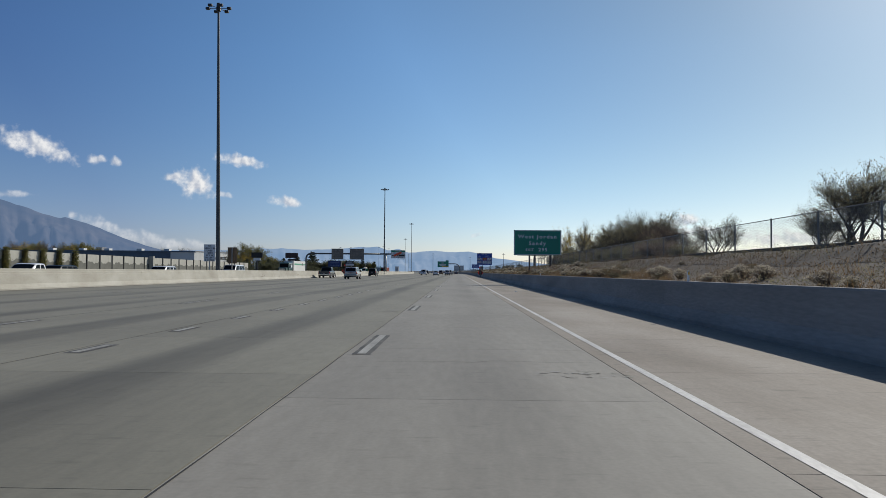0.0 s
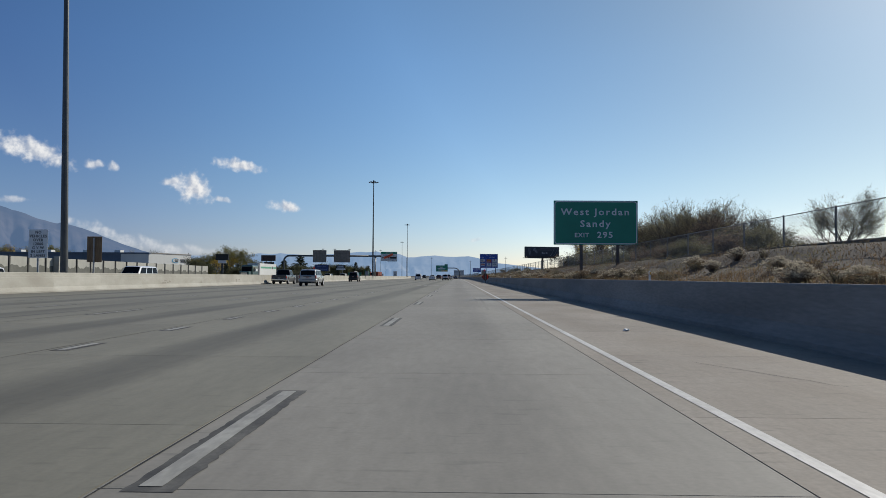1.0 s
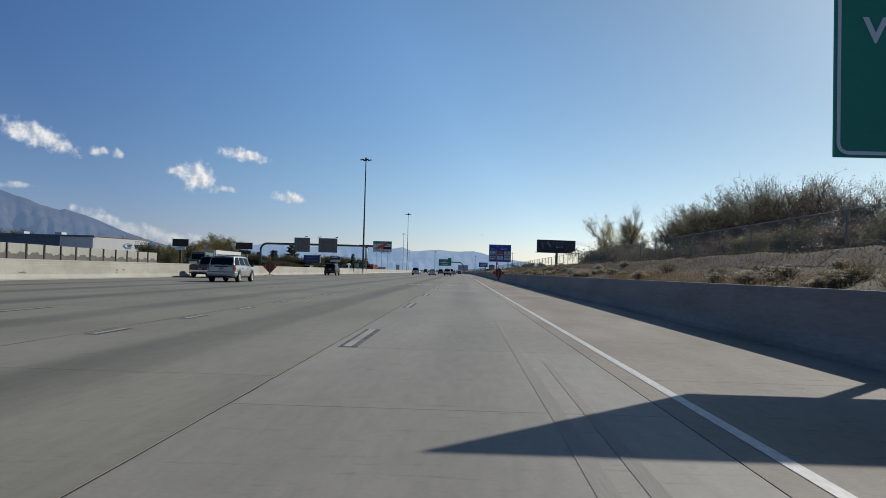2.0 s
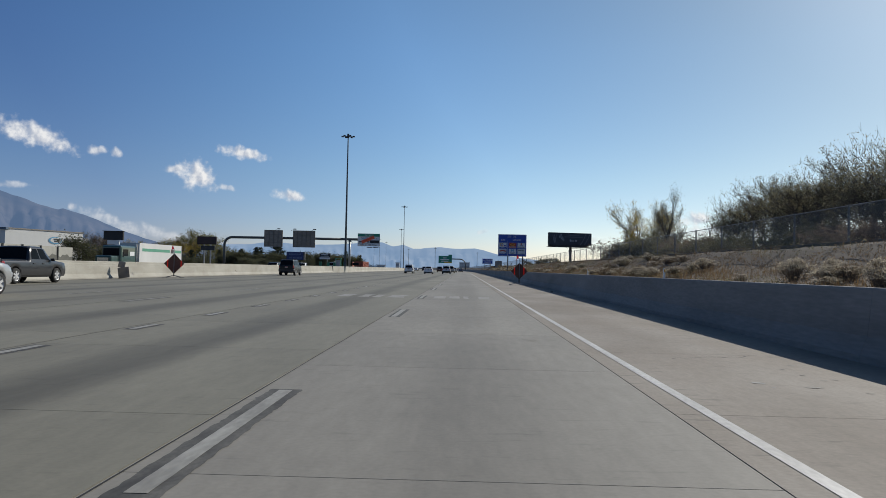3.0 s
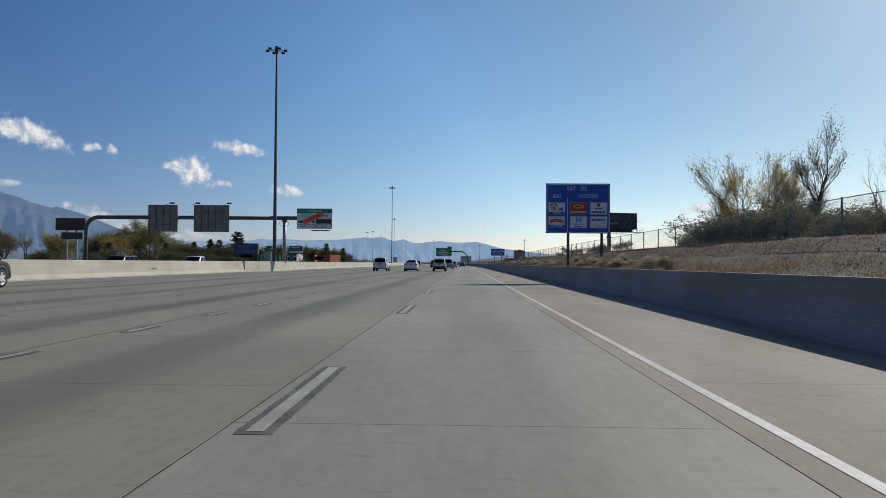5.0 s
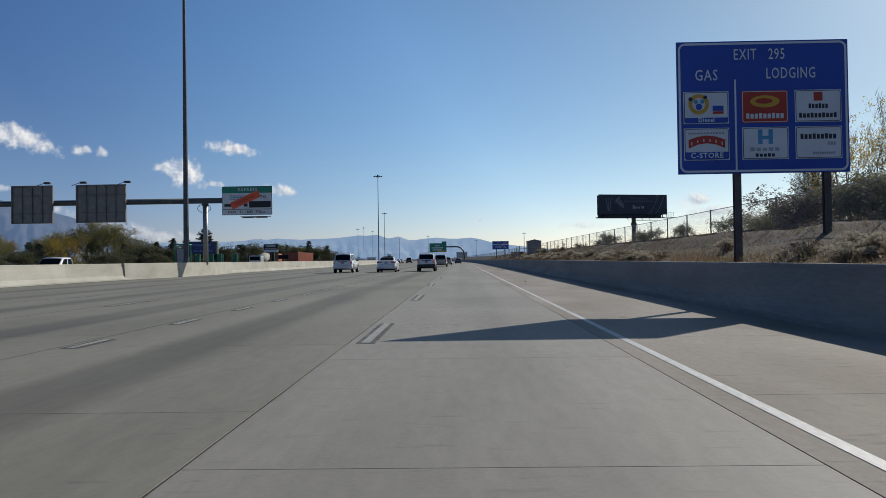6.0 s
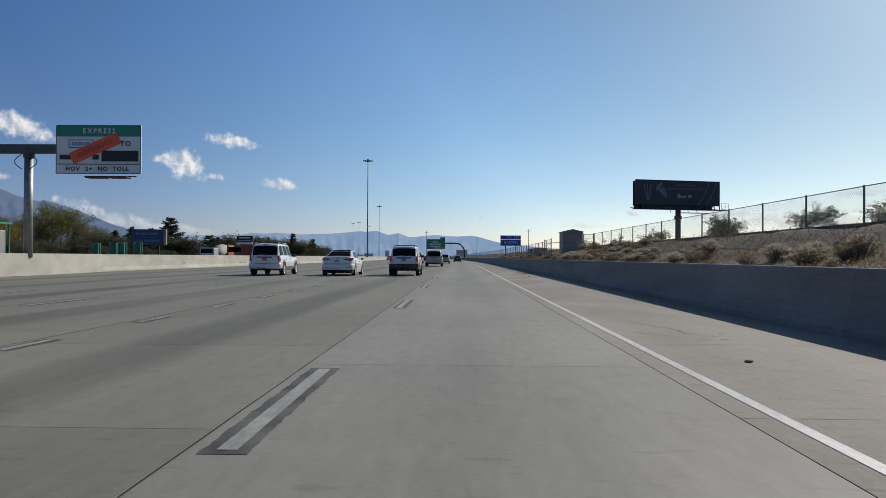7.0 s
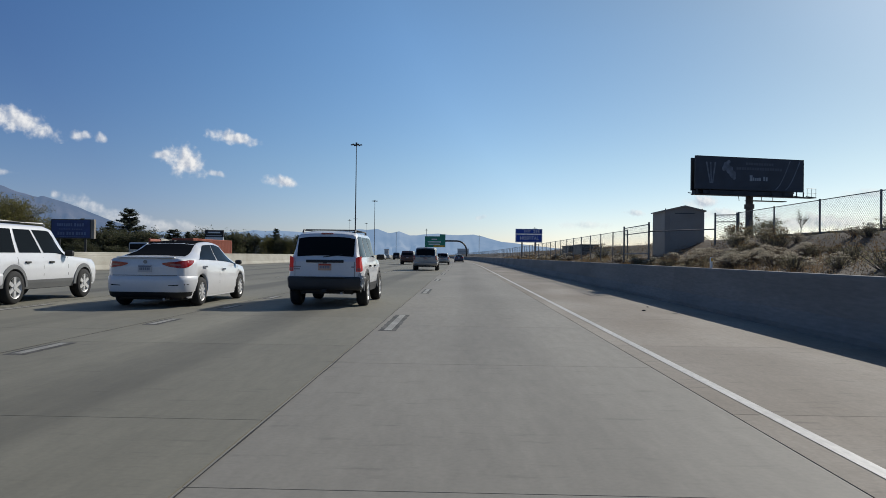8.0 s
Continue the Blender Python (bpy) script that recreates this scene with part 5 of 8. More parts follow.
class CarSkin:
    """The curved skin of a car as a function of place: y along it, then up the side and over the roof."""

    def __init__(self, kind, L, W, H, belt, wb, r, low, hood=1.08):
        b, n, h = -L / 2, L / 2, W / 2
        self.b, self.n, self.W, self.H, self.belt, self.r, self.low, self.kind = b, n, W, H, belt, r, low, kind
        self.yr, self.yf, self.R = -wb / 2 - 0.08, wb / 2 - 0.08, r + 0.065
        if kind == "sedan":
            self.zt = ((b, 0.90), (b + 0.015, 1.03), (b + 0.05, 1.105), (b + 0.12, 1.135), (b + 0.40, 1.15), (b + 0.55, 1.17), (-1.40, 1.30), (-1.05, H - 0.085), (-0.7, H - 0.028), (-0.35, H - 0.004), (-0.05, H), (0.2, H - 0.02), (0.42, H - 0.07), (0.9, 1.21), (1.35, 1.0), (1.7, 0.95), (n - 0.3, 0.83), (n - 0.08, 0.72), (n, 0.60))
            self.zb = ((b, 0.88), (b + 0.08, 1.04), (b + 0.6, 1.07), (-0.6, 0.985), (0.3, 0.95), (1.2, 0.92), (1.8, 0.87), (n - 0.2, 0.76), (n, 0.56))
            self.w = ((b, h * 0.74), (b + 0.04, h * 0.81), (b + 0.11, h * 0.875), (b + 0.22, h * 0.925), (b + 0.38, h * 0.96), (b + 0.6, h * 0.985), (-0.8, h), (1.2, h), (1.9, h * 0.95), (n - 0.18, h * 0.84), (n, h * 0.66))
            self.wt = ((b, h * 0.72), (b + 0.5, h * 0.74), (-1.3, h * 0.66), (-0.8, h * 0.61), (0.2, h * 0.63), (1.2, h * 0.74), (n, h * 0.55))
            self.rear, self.front = (b + 0.52, -0.92), (0.40, 1.30)
            self.side = ((-1.72, -0.80), (1.18, 0.42))
        elif kind == "pickup":
            c = n - 1.45
            self.zt = ((b, belt - 0.02), (b + 0.03, belt), (-0.72, belt + 0.01), (-0.66, belt + 0.1), (-0.56, H - 0.08), (-0.4, H), (c - 0.95, H), (c - 0.7, H - 0.07), (c, belt + 0.04), (n - 0.4, belt - 0.05), (n - 0.06, belt - 0.2), (n, 0.66))
            self.zb = ((b, belt - 0.05), (b + 0.05, belt - 0.02), (c, belt - 0.03), (n - 0.3, belt - 0.12), (n, 0.62))
            self.w = ((b, h * 0.95), (b + 0.1, h * 0.98), (0, h), (n - 0.6, h), (n - 0.2, h * 0.94), (n, h * 0.8))
            self.wt = ((b, h * 0.85), (-0.7, h * 0.8), (0, h * 0.8), (n, h * 0.8))
            self.rear, self.front = (-0.67, -0.53), (c - 0.68, c - 0.05)
            self.side = ((-0.5, -0.36), (c - 0.15, c - 0.78))
        else:
            c = n - (hood if kind == "suv" else 0.85)
            s = 0.30 if kind == "suv" else 0.16
            self.zt = ((b, belt - 0.04), (b + 0.05, belt + 0.06), (b + s, H - 0.06), (b + s + 0.2, H), (c - 0.95, H - 0.005), (c - 0.68, H - 0.06), (c, belt + 0.04), (c + 0.35, belt - 0.01), (n - 0.22, belt - 0.11), (n - 0.05, belt - 0.28), (n, 0.62))
            self.zb = ((b, belt - 0.08), (b + 0.06, belt - 0.02), (c, belt - 0.02), (n - 0.5, belt - 0.08), (n - 0.15, 0.84), (n, 0.58))
            self.w = ((b, h * 0.91), (b + 0.12, h * 0.965), (b + 0.6, h), (n - 0.85, h), (n - 0.28, h * 0.93), (n, h * 0.78))
            self.wt = ((b, h * 0.76), (b + 0.4, h * 0.755), (c, h * 0.80), (n, h * 0.7))
            self.rear, self.front = (b + 0.065, b + s - 0.035), (c - 0.66, c - 0.06)
            self.side = ((b + 0.22, b + s + 0.10), (c - 0.14, c - 0.78))

    def val(self, curve, y):
        return float(np.interp(y, [p[0] for p in curve], [p[1] for p in curve]))

    def sill(self, y):
        z = self.low + 0.14 * max(0, 1 - (y - self.b) / 0.3) + 0.06 * max(0, 1 - (self.n - y) / 0.3)
        for yc in (self.yr, self.yf):
            d = abs(y - yc)
            if d < self.R:
                z = max(z, self.r + math.sqrt(self.R ** 2 - d * d))
        return z

    def half(self, y):
        zt, zb, w, wt, zl = self.val(self.zt, y), self.val(self.zb, y), self.val(self.w, y), self.val(self.wt, y), self.sill(y)
        zb = min(zb, zt - 0.01)
        g = min(1.0, max(0.0, (zt - zb - 0.05) / 0.25))
        mid = self.low + 0.52 * (zb - self.low)
        pts = [(w * 0.93, zl), (w * 0.985, max(zl + 0.01, self.low + 0.16)), (w, max(zl + 0.02, mid)), (w * 0.985, max(zl + 0.03, zb - 0.10)), (w * 0.955, max(zl + 0.04, zb))]
        top = zt - max(zb, zl + 0.04)
        flat = [(w * 0.90, zb + 0.45 * top), (w * 0.80, zb + 0.7 * top), (w * 0.62, zb + 0.87 * top), (w * 0.33, zb + 0.97 * top), (0.0, zt)]
        wb = w * 0.93
        tall = [(wb + (wt - wb) * 0.5, zb + 0.5 * top), (wt + (wb - wt) * 0.08, zb + 0.90 * top), (wt * 0.90, zt - 0.03), (wt * 0.5, zt - 0.006), (0.0, zt)]
        return pts + [(f[0] + (t[0] - f[0]) * g, f[1] + (t[1] - f[1]) * g) for f, t in zip(flat, tall)]

    def mesh(self):
        keys = [p[0] for c in (self.zt, self.zb, self.w) for p in c]
        ys = sorted(set(round(y, 3) for y in list(np.linspace(self.b, self.n, 64)) + keys + [yc + self.R * f for yc in (self.yr, self.yf) for f in (-1, -0.98, -0.9, 0.9, 0.98, 1)]))
        bm = bmesh.new()
        rings = []
        for y in ys:
            p = self.half(y)
            rings.append([bm.verts.new((-x, y, z)) for x, z in p] + [bm.verts.new((x, y, z)) for x, z in p[-2::-1]])
        for a, c in zip(rings, rings[1:]):
            for i in range(len(a) - 1):
                bm.faces.new((a[i], a[i + 1], c[i + 1], c[i]))
        bm.faces.new(rings[0])
        bm.faces.new(rings[-1][::-1])
        bmesh.ops.recalc_face_normals(bm, faces=bm.faces)
        for f in bm.faces:
            f.smooth = len(f.verts) == 4
        return bm

    def side_point(self, y, u, s, out=0.006):
        """On the greenhouse side: u from belt to roof edge."""
        p = self.half(y)
        (x0, z0), (x1, z1), (x2, z2) = p[4], p[5], p[6]
        if u < 0.5:
            x, z = x0 + (x1 - x0) * u * 2, z0 + (z1 - z0) * u * 2
        else:
            x, z = x1 + (x2 - x1) * (u * 2 - 1), z1 + (z2 - z1) * (u * 2 - 1)
        return Vector((s * (x + out), y, z + out * 0.3))

    def side_x(self, y, z):
        p = self.half(y)[:5]
        return float(np.interp(z, [q[1] for q in p], [q[0] for q in p]))

    def side_pane(self, f0, f1, s):
        """A pane between two shares of the window line's length."""
        (rl, rh), (fl, fh) = self.side
        bm = bmesh.new()
        grid = []
        for i in range(7):
            f = f0 + (f1 - f0) * i / 6
            col = []
            for k in range(6):
                u = 0.12 + 0.78 * k / 5
                lo, hi = rl + (fl - rl) * f, rh + (fh - rh) * f
                col.append(bm.verts.new(self.side_point(lo + (hi - lo) * (u - 0.12) / 0.78, u, s)))
            grid.append(col)
        for a, c in zip(grid, grid[1:]):
            for k in range(5):
                bm.faces.new((a[k], a[k + 1], c[k + 1], c[k]) if s < 0 else (a[k], c[k], c[k + 1], a[k + 1]))
        for f in bm.faces:
            f.smooth = True
        return bm

    def top_pane(self, y0, y1, share0, share1, out=0.008):
        """A windscreen or rear window laid on the sloping top."""
        bm = bmesh.new()
        grid = []
        for i in range(7):
            u = i / 6
            y = y0 + (y1 - y0) * u
            p = self.half(y)
            xs, zs = [q[0] for q in p[6:]][::-1], [q[1] for q in p[6:]][::-1]
            reach = p[6][0] * (share0 + (share1 - share0) * u)
            up = self.val(self.zt, y + 0.02) - self.val(self.zt, y - 0.02)
            nrm = Vector((0, -up, 0.04)).normalized() * out
            grid.append([bm.verts.new(Vector((reach * k / 5, y, float(np.interp(abs(reach * k / 5), xs, zs)))) + nrm) for k in range(-5, 6)])
        for a, c in zip(grid, grid[1:]):
            for k in range(10):
                bm.faces.new((a[k], a[k + 1], c[k + 1], c[k]))
        bmesh.ops.recalc_face_normals(bm, faces=bm.faces)
        for f in bm.faces:
            f.smooth = True
        return bm

    def flank_patch(self, y0, y1, za, zb, s, out=0.006, n=5):
        """A patch of the body side between two heights (pairs at y0 and y1)."""
        bm = bmesh.new()
        grid = []
        for i in range(n + 1):
            y = y0 + (y1 - y0) * i / n
            lo, hi = za[0] + (za[1] - za[0]) * i / n, zb[0] + (zb[1] - zb[0]) * i / n
            grid.append([bm.verts.new((s * (self.side_x(y, lo + (hi - lo) * k / 3) + out), y, lo + (hi - lo) * k / 3)) for k in range(4)])
        for a, c in zip(grid, grid[1:]):
            for k in range(3):
                bm.faces.new((a[k], c[k], c[k + 1], a[k + 1]) if s > 0 else (a[k], a[k + 1], c[k + 1], c[k]))
        return bm


    def girdle(self, path, levels):
        """A band round the tail: a plan path from the flank to the middle, mirrored, at heights with their offsets."""
        bm = bmesh.new()
        full = [(p, 1) for p in path] + [(p, -1) for p in path[-2::-1]]
        rows = []
        for z, out in levels:
            row = []
            for (x, y, _), s in full:
                if x is None:
                    lead = max(0.0, 1 - (y - self.b) / 0.25)
                    row.append(bm.verts.new((s * (self.side_x(y, max(z, self.low + 0.2)) + out * (1 - 0.5 * lead)), y - out * lead, z)))
                else:
                    row.append(bm.verts.new((s * (x + 0.4 * out * (x / (self.val(self.w, self.b))) ** 4), y - out, z)))
            rows.append(row)
        for a, c in zip(rows, rows[1:]):
            for i in range(len(a) - 1):
                f = bm.faces.new((a[i], a[i + 1], c[i + 1], c[i]))
                f.smooth = True
        bmesh.ops.recalc_face_normals(bm, faces=bm.faces)
        return bm

    def wrap(self, path, s, out):
        """A lamp that lies round one rear corner: (x on the tail or None on the flank, y, low, high)."""
        bm = bmesh.new()
        cols = []
        for x, y, lo, hi in path:
            col = []
            for i in range(4):
                z = lo + (hi - lo) * i / 3
                if x is None:
                    lead = max(0.0, 1 - (y - self.b) / 0.25)
                    col.append(bm.verts.new((s * (self.side_x(y, z) + out * (1 - 0.5 * lead)), y - out * lead, z)))
                else:
                    col.append(bm.verts.new((s * (x + 0.4 * out), y - out, z)))
            cols.append(col)
        for a, c in zip(cols, cols[1:]):
            for i in range(3):
                bm.faces.new((a[i], c[i], c[i + 1], a[i + 1])).smooth = True
        bmesh.ops.recalc_face_normals(bm, faces=bm.faces)
        return bm


def h_of(k):
    return k.W / 2


def vehicle(name, label, at, kind, paint, L, W, H, belt=1.03, wb=2.65, r=0.34, clad=None, roof_mat=None, spokes=6, lit=False, rails=False, group="traffic", bumper=None, flip=False, lower=None, hood=1.08, rail_mat=None):
    car = thing(name, label, "car" if kind != "pickup" else "pickup truck", group)
    low = 0.20 if kind == "sedan" else 0.34
    k = CarSkin(kind, L, W, H, belt, wb, r, low, hood)
    b, n = k.b, k.n
    part("body", k.mesh(), paint, car)
    if roof_mat:
        part("roof_panel", k.top_pane(-0.90, 0.36, 0.86, 0.86), roof_mat, car)
    part("rear_window", k.top_pane(k.rear[0], k.rear[1], 0.98 if kind == "suv" else 0.93, 0.97 if kind == "suv" else 0.90), SMOKED if kind == "sedan" else GLASS, car)
    part("windscreen", k.top_pane(k.front[0], k.front[1], 0.93, 1.0), GLASS, car)
    shares = {"sedan": ((0.02, 0.46), (0.485, 0.985)), "pickup": ((0.0, 0.40), (0.46, 0.97)), "van": ((0.0, 0.28), (0.31, 0.62), (0.66, 0.98))}.get(kind, ((0.0, 0.265), (0.31, 0.61), (0.645, 0.98)))
    for s in (-1, 1):
        for f0, f1 in shares:
            part("side_window", k.side_pane(f0, f1, s), GLASS, car)
        (rl, rh), (fl, fh) = k.side
        for f in [sh[1] + 0.015 for sh in shares[:-1]] + [1.0]:
            y = rl + (fl - rl) * f
            if abs(y - k.yr) > 0.15:
                part("door_seam", k.flank_patch(y - 0.007, y + 0.007, (max(k.sill(y), low) + 0.10,) * 2, (k.val(k.zb, y) - 0.01,) * 2, s, 0.003, 1), BLACK, car)
        for f0, f1 in shares[-2:]:
            y = rl + (fl - rl) * (f0 + 0.09)
            z = k.val(k.zb, y) - 0.13
            x = k.side_x(y, z) + 0.018
            part("door_handle", boxed(s * x - 0.02, s * x + 0.02, y - 0.1, y + 0.1, z - 0.022, z + 0.022, 0.01), CHROME if kind == "sedan" else BLACK, car)
        ym = fl - 0.10
        xm = k.side_x(ym, k.val(k.zb, ym)) + (0.07 if kind == 'sedan' else 0.11)
        part("mirror", boxed(s * xm - (0.085 if kind == "sedan" else 0.11), s * xm + (0.085 if kind == "sedan" else 0.11), ym - 0.06, ym + 0.07, k.val(k.zb, ym) + 0.01, k.val(k.zb, ym) + (0.13 if kind == "sedan" else 0.16), 0.05), BLACK, car)
        y0, y1 = k.yr + k.R + 0.02, k.yf - k.R - 0.02
        if clad:
            part("sill_cladding", k.flank_patch(y0, y1, (low - 0.01,) * 2, (low + 0.20,) * 2, s, 0.018), clad, car)
            for yc in (k.yr, k.yf):
                bm = bmesh.new()
                prev = None
                for i in range(15):
                    t = math.pi * (i / 14) * 1.0
                    ring = []
                    for rr, o in ((k.R - 0.03, -0.04), (k.R - 0.02, 0.03), (k.R + 0.07, 0.025), (k.R + 0.085, 0.0)):
                        y, z = yc - rr * math.cos(t), r + rr * math.sin(t)
                        ring.append(bm.verts.new((s * (k.val(k.w, y) * 0.99 + o), y, z)))
                    if prev:
                        for q in range(3):
                            bm.faces.new((prev[q], prev[q + 1], ring[q + 1], ring[q]))
                    prev = ring
                bmesh.ops.recalc_face_normals(bm, faces=bm.faces)
                part("wheel_arch_flare", bm, clad, car)
        else:
            part("sill", k.flank_patch(y0, y1, (low - 0.01,) * 2, (low + 0.07,) * 2, s, 0.012), lower or BLACK, car)
        # lamps
        wr = k.val(k.w, b)
        if kind == "sedan":
            up = 0.065
            tl = part("tail_lamp", k.wrap([(wr - 0.34, b, 0.90 + up, 0.93 + up), (wr - 0.20, b, 0.855 + up, 0.95 + up), (wr, b, 0.825 + up, 0.965 + up), (None, b + 0.04, 0.82 + up, 0.975 + up), (None, b + 0.11, 0.825 + up, 0.985 + up), (None, b + 0.22, 0.85 + up, 0.995 + up), (None, b + 0.36, 0.90 + up, 1.0 + up), (None, b + 0.48, 0.96 + up, 0.995 + up)], s, 0.010), REDLENS, car)
            part("reverse_lamp", k.wrap([(wr - 0.16, b, 0.885 + up, 0.905 + up), (wr, b, 0.875 + up, 0.91 + up), (None, b + 0.05, 0.875 + up, 0.91 + up)], s, 0.014), LAMPDARK, tl)
            part("bumper_reflector", k.wrap([(wr - 0.2, b, 0.49, 0.505), (wr, b, 0.495, 0.52), (None, b + 0.10, 0.505, 0.53), (None, b + 0.2, 0.515, 0.525)], s, 0.036), BLACK, car)
        else:
            lens = BRAKE if lit else REDLENS
            z0, z1 = (belt - 0.27, belt + 0.07) if kind != "pickup" else (0.72, belt - 0.05)
            tl = part("tail_lamp", k.wrap([(wr - 0.085, b, z0, z1 - 0.02), (wr - 0.03, b, z0, z1), (wr, b, z0, z1), (None, b + 0.04, z0, z1), (None, b + 0.12, z0 + 0.01, z1 + 0.01), (None, b + 0.17, z0 + 0.03, z1 + 0.01)], s, 0.016), lens, car)
            part("reverse_lamp", k.wrap([(wr - 0.07, b, z0 + 0.02, z0 + 0.08), (wr, b, z0 + 0.02, z0 + 0.08), (None, b + 0.06, z0 + 0.02, z0 + 0.08)], s, 0.020), LAMPDARK, tl)
        xh = k.val(k.w, n) - 0.12
        part("headlamp", boxed(s * xh - 0.16, s * xh + 0.14, n - 0.14, n - 0.005, 0.58, 0.68 if kind == "sedan" else 0.74, 0.03), CLEAR, car)
        if rails:
            xr = k.val(k.wt, -0.5) * 0.9
            ya, yb = b + (0.5 if kind == "suv" else 0.3), k.front[0] - 0.15
            part("roof_rail", pipe(bmesh.new(), [(s * xr, ya, H - 0.03), (s * xr, ya + 0.1, H + 0.03), (s * xr, yb - 0.1, H + 0.03), (s * xr, yb, H - 0.03)], 0.024, 6), rail_mat or BLACK, car)
    if rails:
        xr = k.val(k.wt, -0.5) * 0.9
        for y in (b + 0.75, k.front[0] - 0.5):
            part("cross_bar", tubed((-xr, y, H + 0.035), (xr, y, H + 0.035), 0.016, n=6), BLACK, car)
    wr = k.val(k.w, b)
    bump = bumper or paint
    if kind == "sedan":
        hug = [(None, b + 0.58, 0), (None, b + 0.38, 0), (None, b + 0.22, 0), (None, b + 0.11, 0), (None, b + 0.04, 0), (wr, b, 0), (wr * 0.5, b, 0), (0.0, b, 0)]
        part("rear_bumper", k.girdle(hug, ((0.34, 0.006), (0.38, 0.03), (0.60, 0.035), (0.69, 0.022), (0.705, 0.004))), bump, car)
        part("diffuser", k.girdle(hug[1:], ((0.23, -0.06), (0.27, -0.01), (0.35, 0.012))), BLACK, car)
        part("boot_seam", k.girdle(hug[5:], ((0.715, 0.004), (0.725, 0.004))), BLACK, car)
        part("boot_lip", boxed(-h_of(k) * 0.66, h_of(k) * 0.66, b + 0.0, b + 0.10, 1.108, 1.132, 0.011), paint, car)
        part("badge", tubed((0, b + 0.015, 1.02), (0, b - 0.012, 1.02), 0.04, n=14), STEEL, car)
        part("antenna_fin", boxed(-0.012, 0.012, -0.86, -0.74, H - 0.06, H - 0.005, 0.008), BLACK, car)
    else:
        hug = [(None, b + 0.42, 0), (None, b + 0.25, 0), (None, b + 0.12, 0), (None, b + 0.05, 0), (wr, b, 0), (wr * 0.5, b, 0), (0.0, b, 0)]
        part("rear_bumper", k.girdle(hug, ((0.40, -0.04), (0.43, 0.02), (0.50, 0.045), (0.66, 0.055), (0.70, 0.045), (0.715, 0.0))), bump, car)
        part("bumper_step", boxed(-wr * 0.6, wr * 0.6, b - 0.10, b - 0.02, 0.69, 0.705), BLACK, car)
        part("tow_bar", boxed(-0.05, 0.05, b - 0.12, b + 0.3, 0.36, 0.42), BLACK, car)
    part("front_bumper", boxed(-W / 2 * 0.76, W / 2 * 0.76, n - 0.2, n + 0.03, low + 0.04, 0.56, 0.05), bump, car)
    part("grille", boxed(-0.42, 0.42, n - 0.08, n + 0.008, 0.57, 0.66, 0.015), BLACK, car)
    zp = {"sedan": 0.87, "pickup": 0.76}.get(kind, belt - 0.17)
    plate = part("number_plate", boxed(-0.155, 0.155, b - 0.022, b - 0.006, zp - 0.08, zp + 0.08, 0.004), PLATE if kind != "sedan" else PALEPLATE, car)
    for i in range(6):
        part("plate_bar", boxed(-0.115 + 0.04 * i, -0.088 + 0.04 * i, b - 0.027, b - 0.023, zp - 0.035, zp + 0.025), PLATEINK, plate)
    part("plate_band", boxed(-0.14, 0.14, b - 0.025, b - 0.0225, zp + 0.035, zp + 0.065), SIGNRED if kind == "suv" else PLATEINK, plate)
    if kind in ("suv", "van"):
        part("tailgate_handle", boxed(-0.44, 0.44, b - 0.024, b + 0.02, belt - 0.07, belt - 0.005, 0.018), BLACK, car)
        for x in (-0.86, 0.86):
            part("tailgate_seam", boxed(x * wr - 0.004, x * wr + 0.004, b - 0.006, b + 0.01, 0.71, belt - 0.05), BLACK, car)
        part("brake_light_bar", boxed(-0.14, 0.14, k.rear[1] + 0.0, k.rear[1] + 0.08, H - 0.075, H - 0.045), REDLENS, car)
        part("rear_wiper", tubed((-0.05, k.rear[0] - 0.01, belt + 0.06), (0.40, k.rear[0] + 0.005, belt + 0.12), 0.012, n=6), BLACK, car)
    elif kind == "pickup":
        part("bed_cover", boxed(-wr * 0.9, wr * 0.9, b + 0.10, -0.74, belt - 0.04, belt + 0.02, 0.01), BLACK, car)
        part("tailgate_panel", boxed(-wr * 0.86, wr * 0.86, b - 0.008, b + 0.01, 0.74, belt - 0.06, 0.004), paint, car)
    part("underbody", boxed(-W / 2 + 0.26, W / 2 - 0.26, b + 0.3, n - 0.3, low - 0.04, low + 0.25, 0.03), BLACK, car)
    part("rear_axle", tubed((-W / 2 + 0.2, k.yr, r * 0.9), (W / 2 - 0.2, k.yr, r * 0.9), 0.05, n=8), BLACK, car)
    part("exhaust", tubed((W * 0.22, b + 0.0, low - 0.01), (W * 0.22, b + 0.5, low), 0.03, n=8), STEEL, car)
    for yc in (k.yr, k.yf):
        part("wheel_housing", boxed(-W / 2 + 0.26, W / 2 - 0.26, yc - k.R, yc + k.R, low, r + k.R + 0.01), BLACK, car)
    add_wheels(car, W, (k.yr, k.yf), r, 0.25 if r > 0.35 else 0.22, spokes)
    x, y = at
    car.matrix_world = pose(x, y, -0.15 if flip else 0, 0, 0, 180 if flip else 0)
    return car


WHITEP = car_paint("white car paint", (0.74, 0.75, 0.76))
SILVERP = car_paint("silver car paint", (0.42, 0.42, 0.41), 0.35, 0.4)
BLACKP = car_paint("dark green-black car paint", (0.008, 0.012, 0.014), 0.38, 0.0, 0.1, 0.25)
GREYP = car_paint("charcoal car paint", (0.03, 0.031, 0.035), 0.3, 0.2, 0.3)
GOLDP = car_paint("pewter car paint", (0.36, 0.34, 0.31), 0.35, 0.4)
BROWNP = car_paint("maroon brown car paint", (0.10, 0.04, 0.03), 0.35, 0.2)
NAVYP = car_paint("dark blue car paint", (0.02, 0.03, 0.07), 0.3, 0.2)

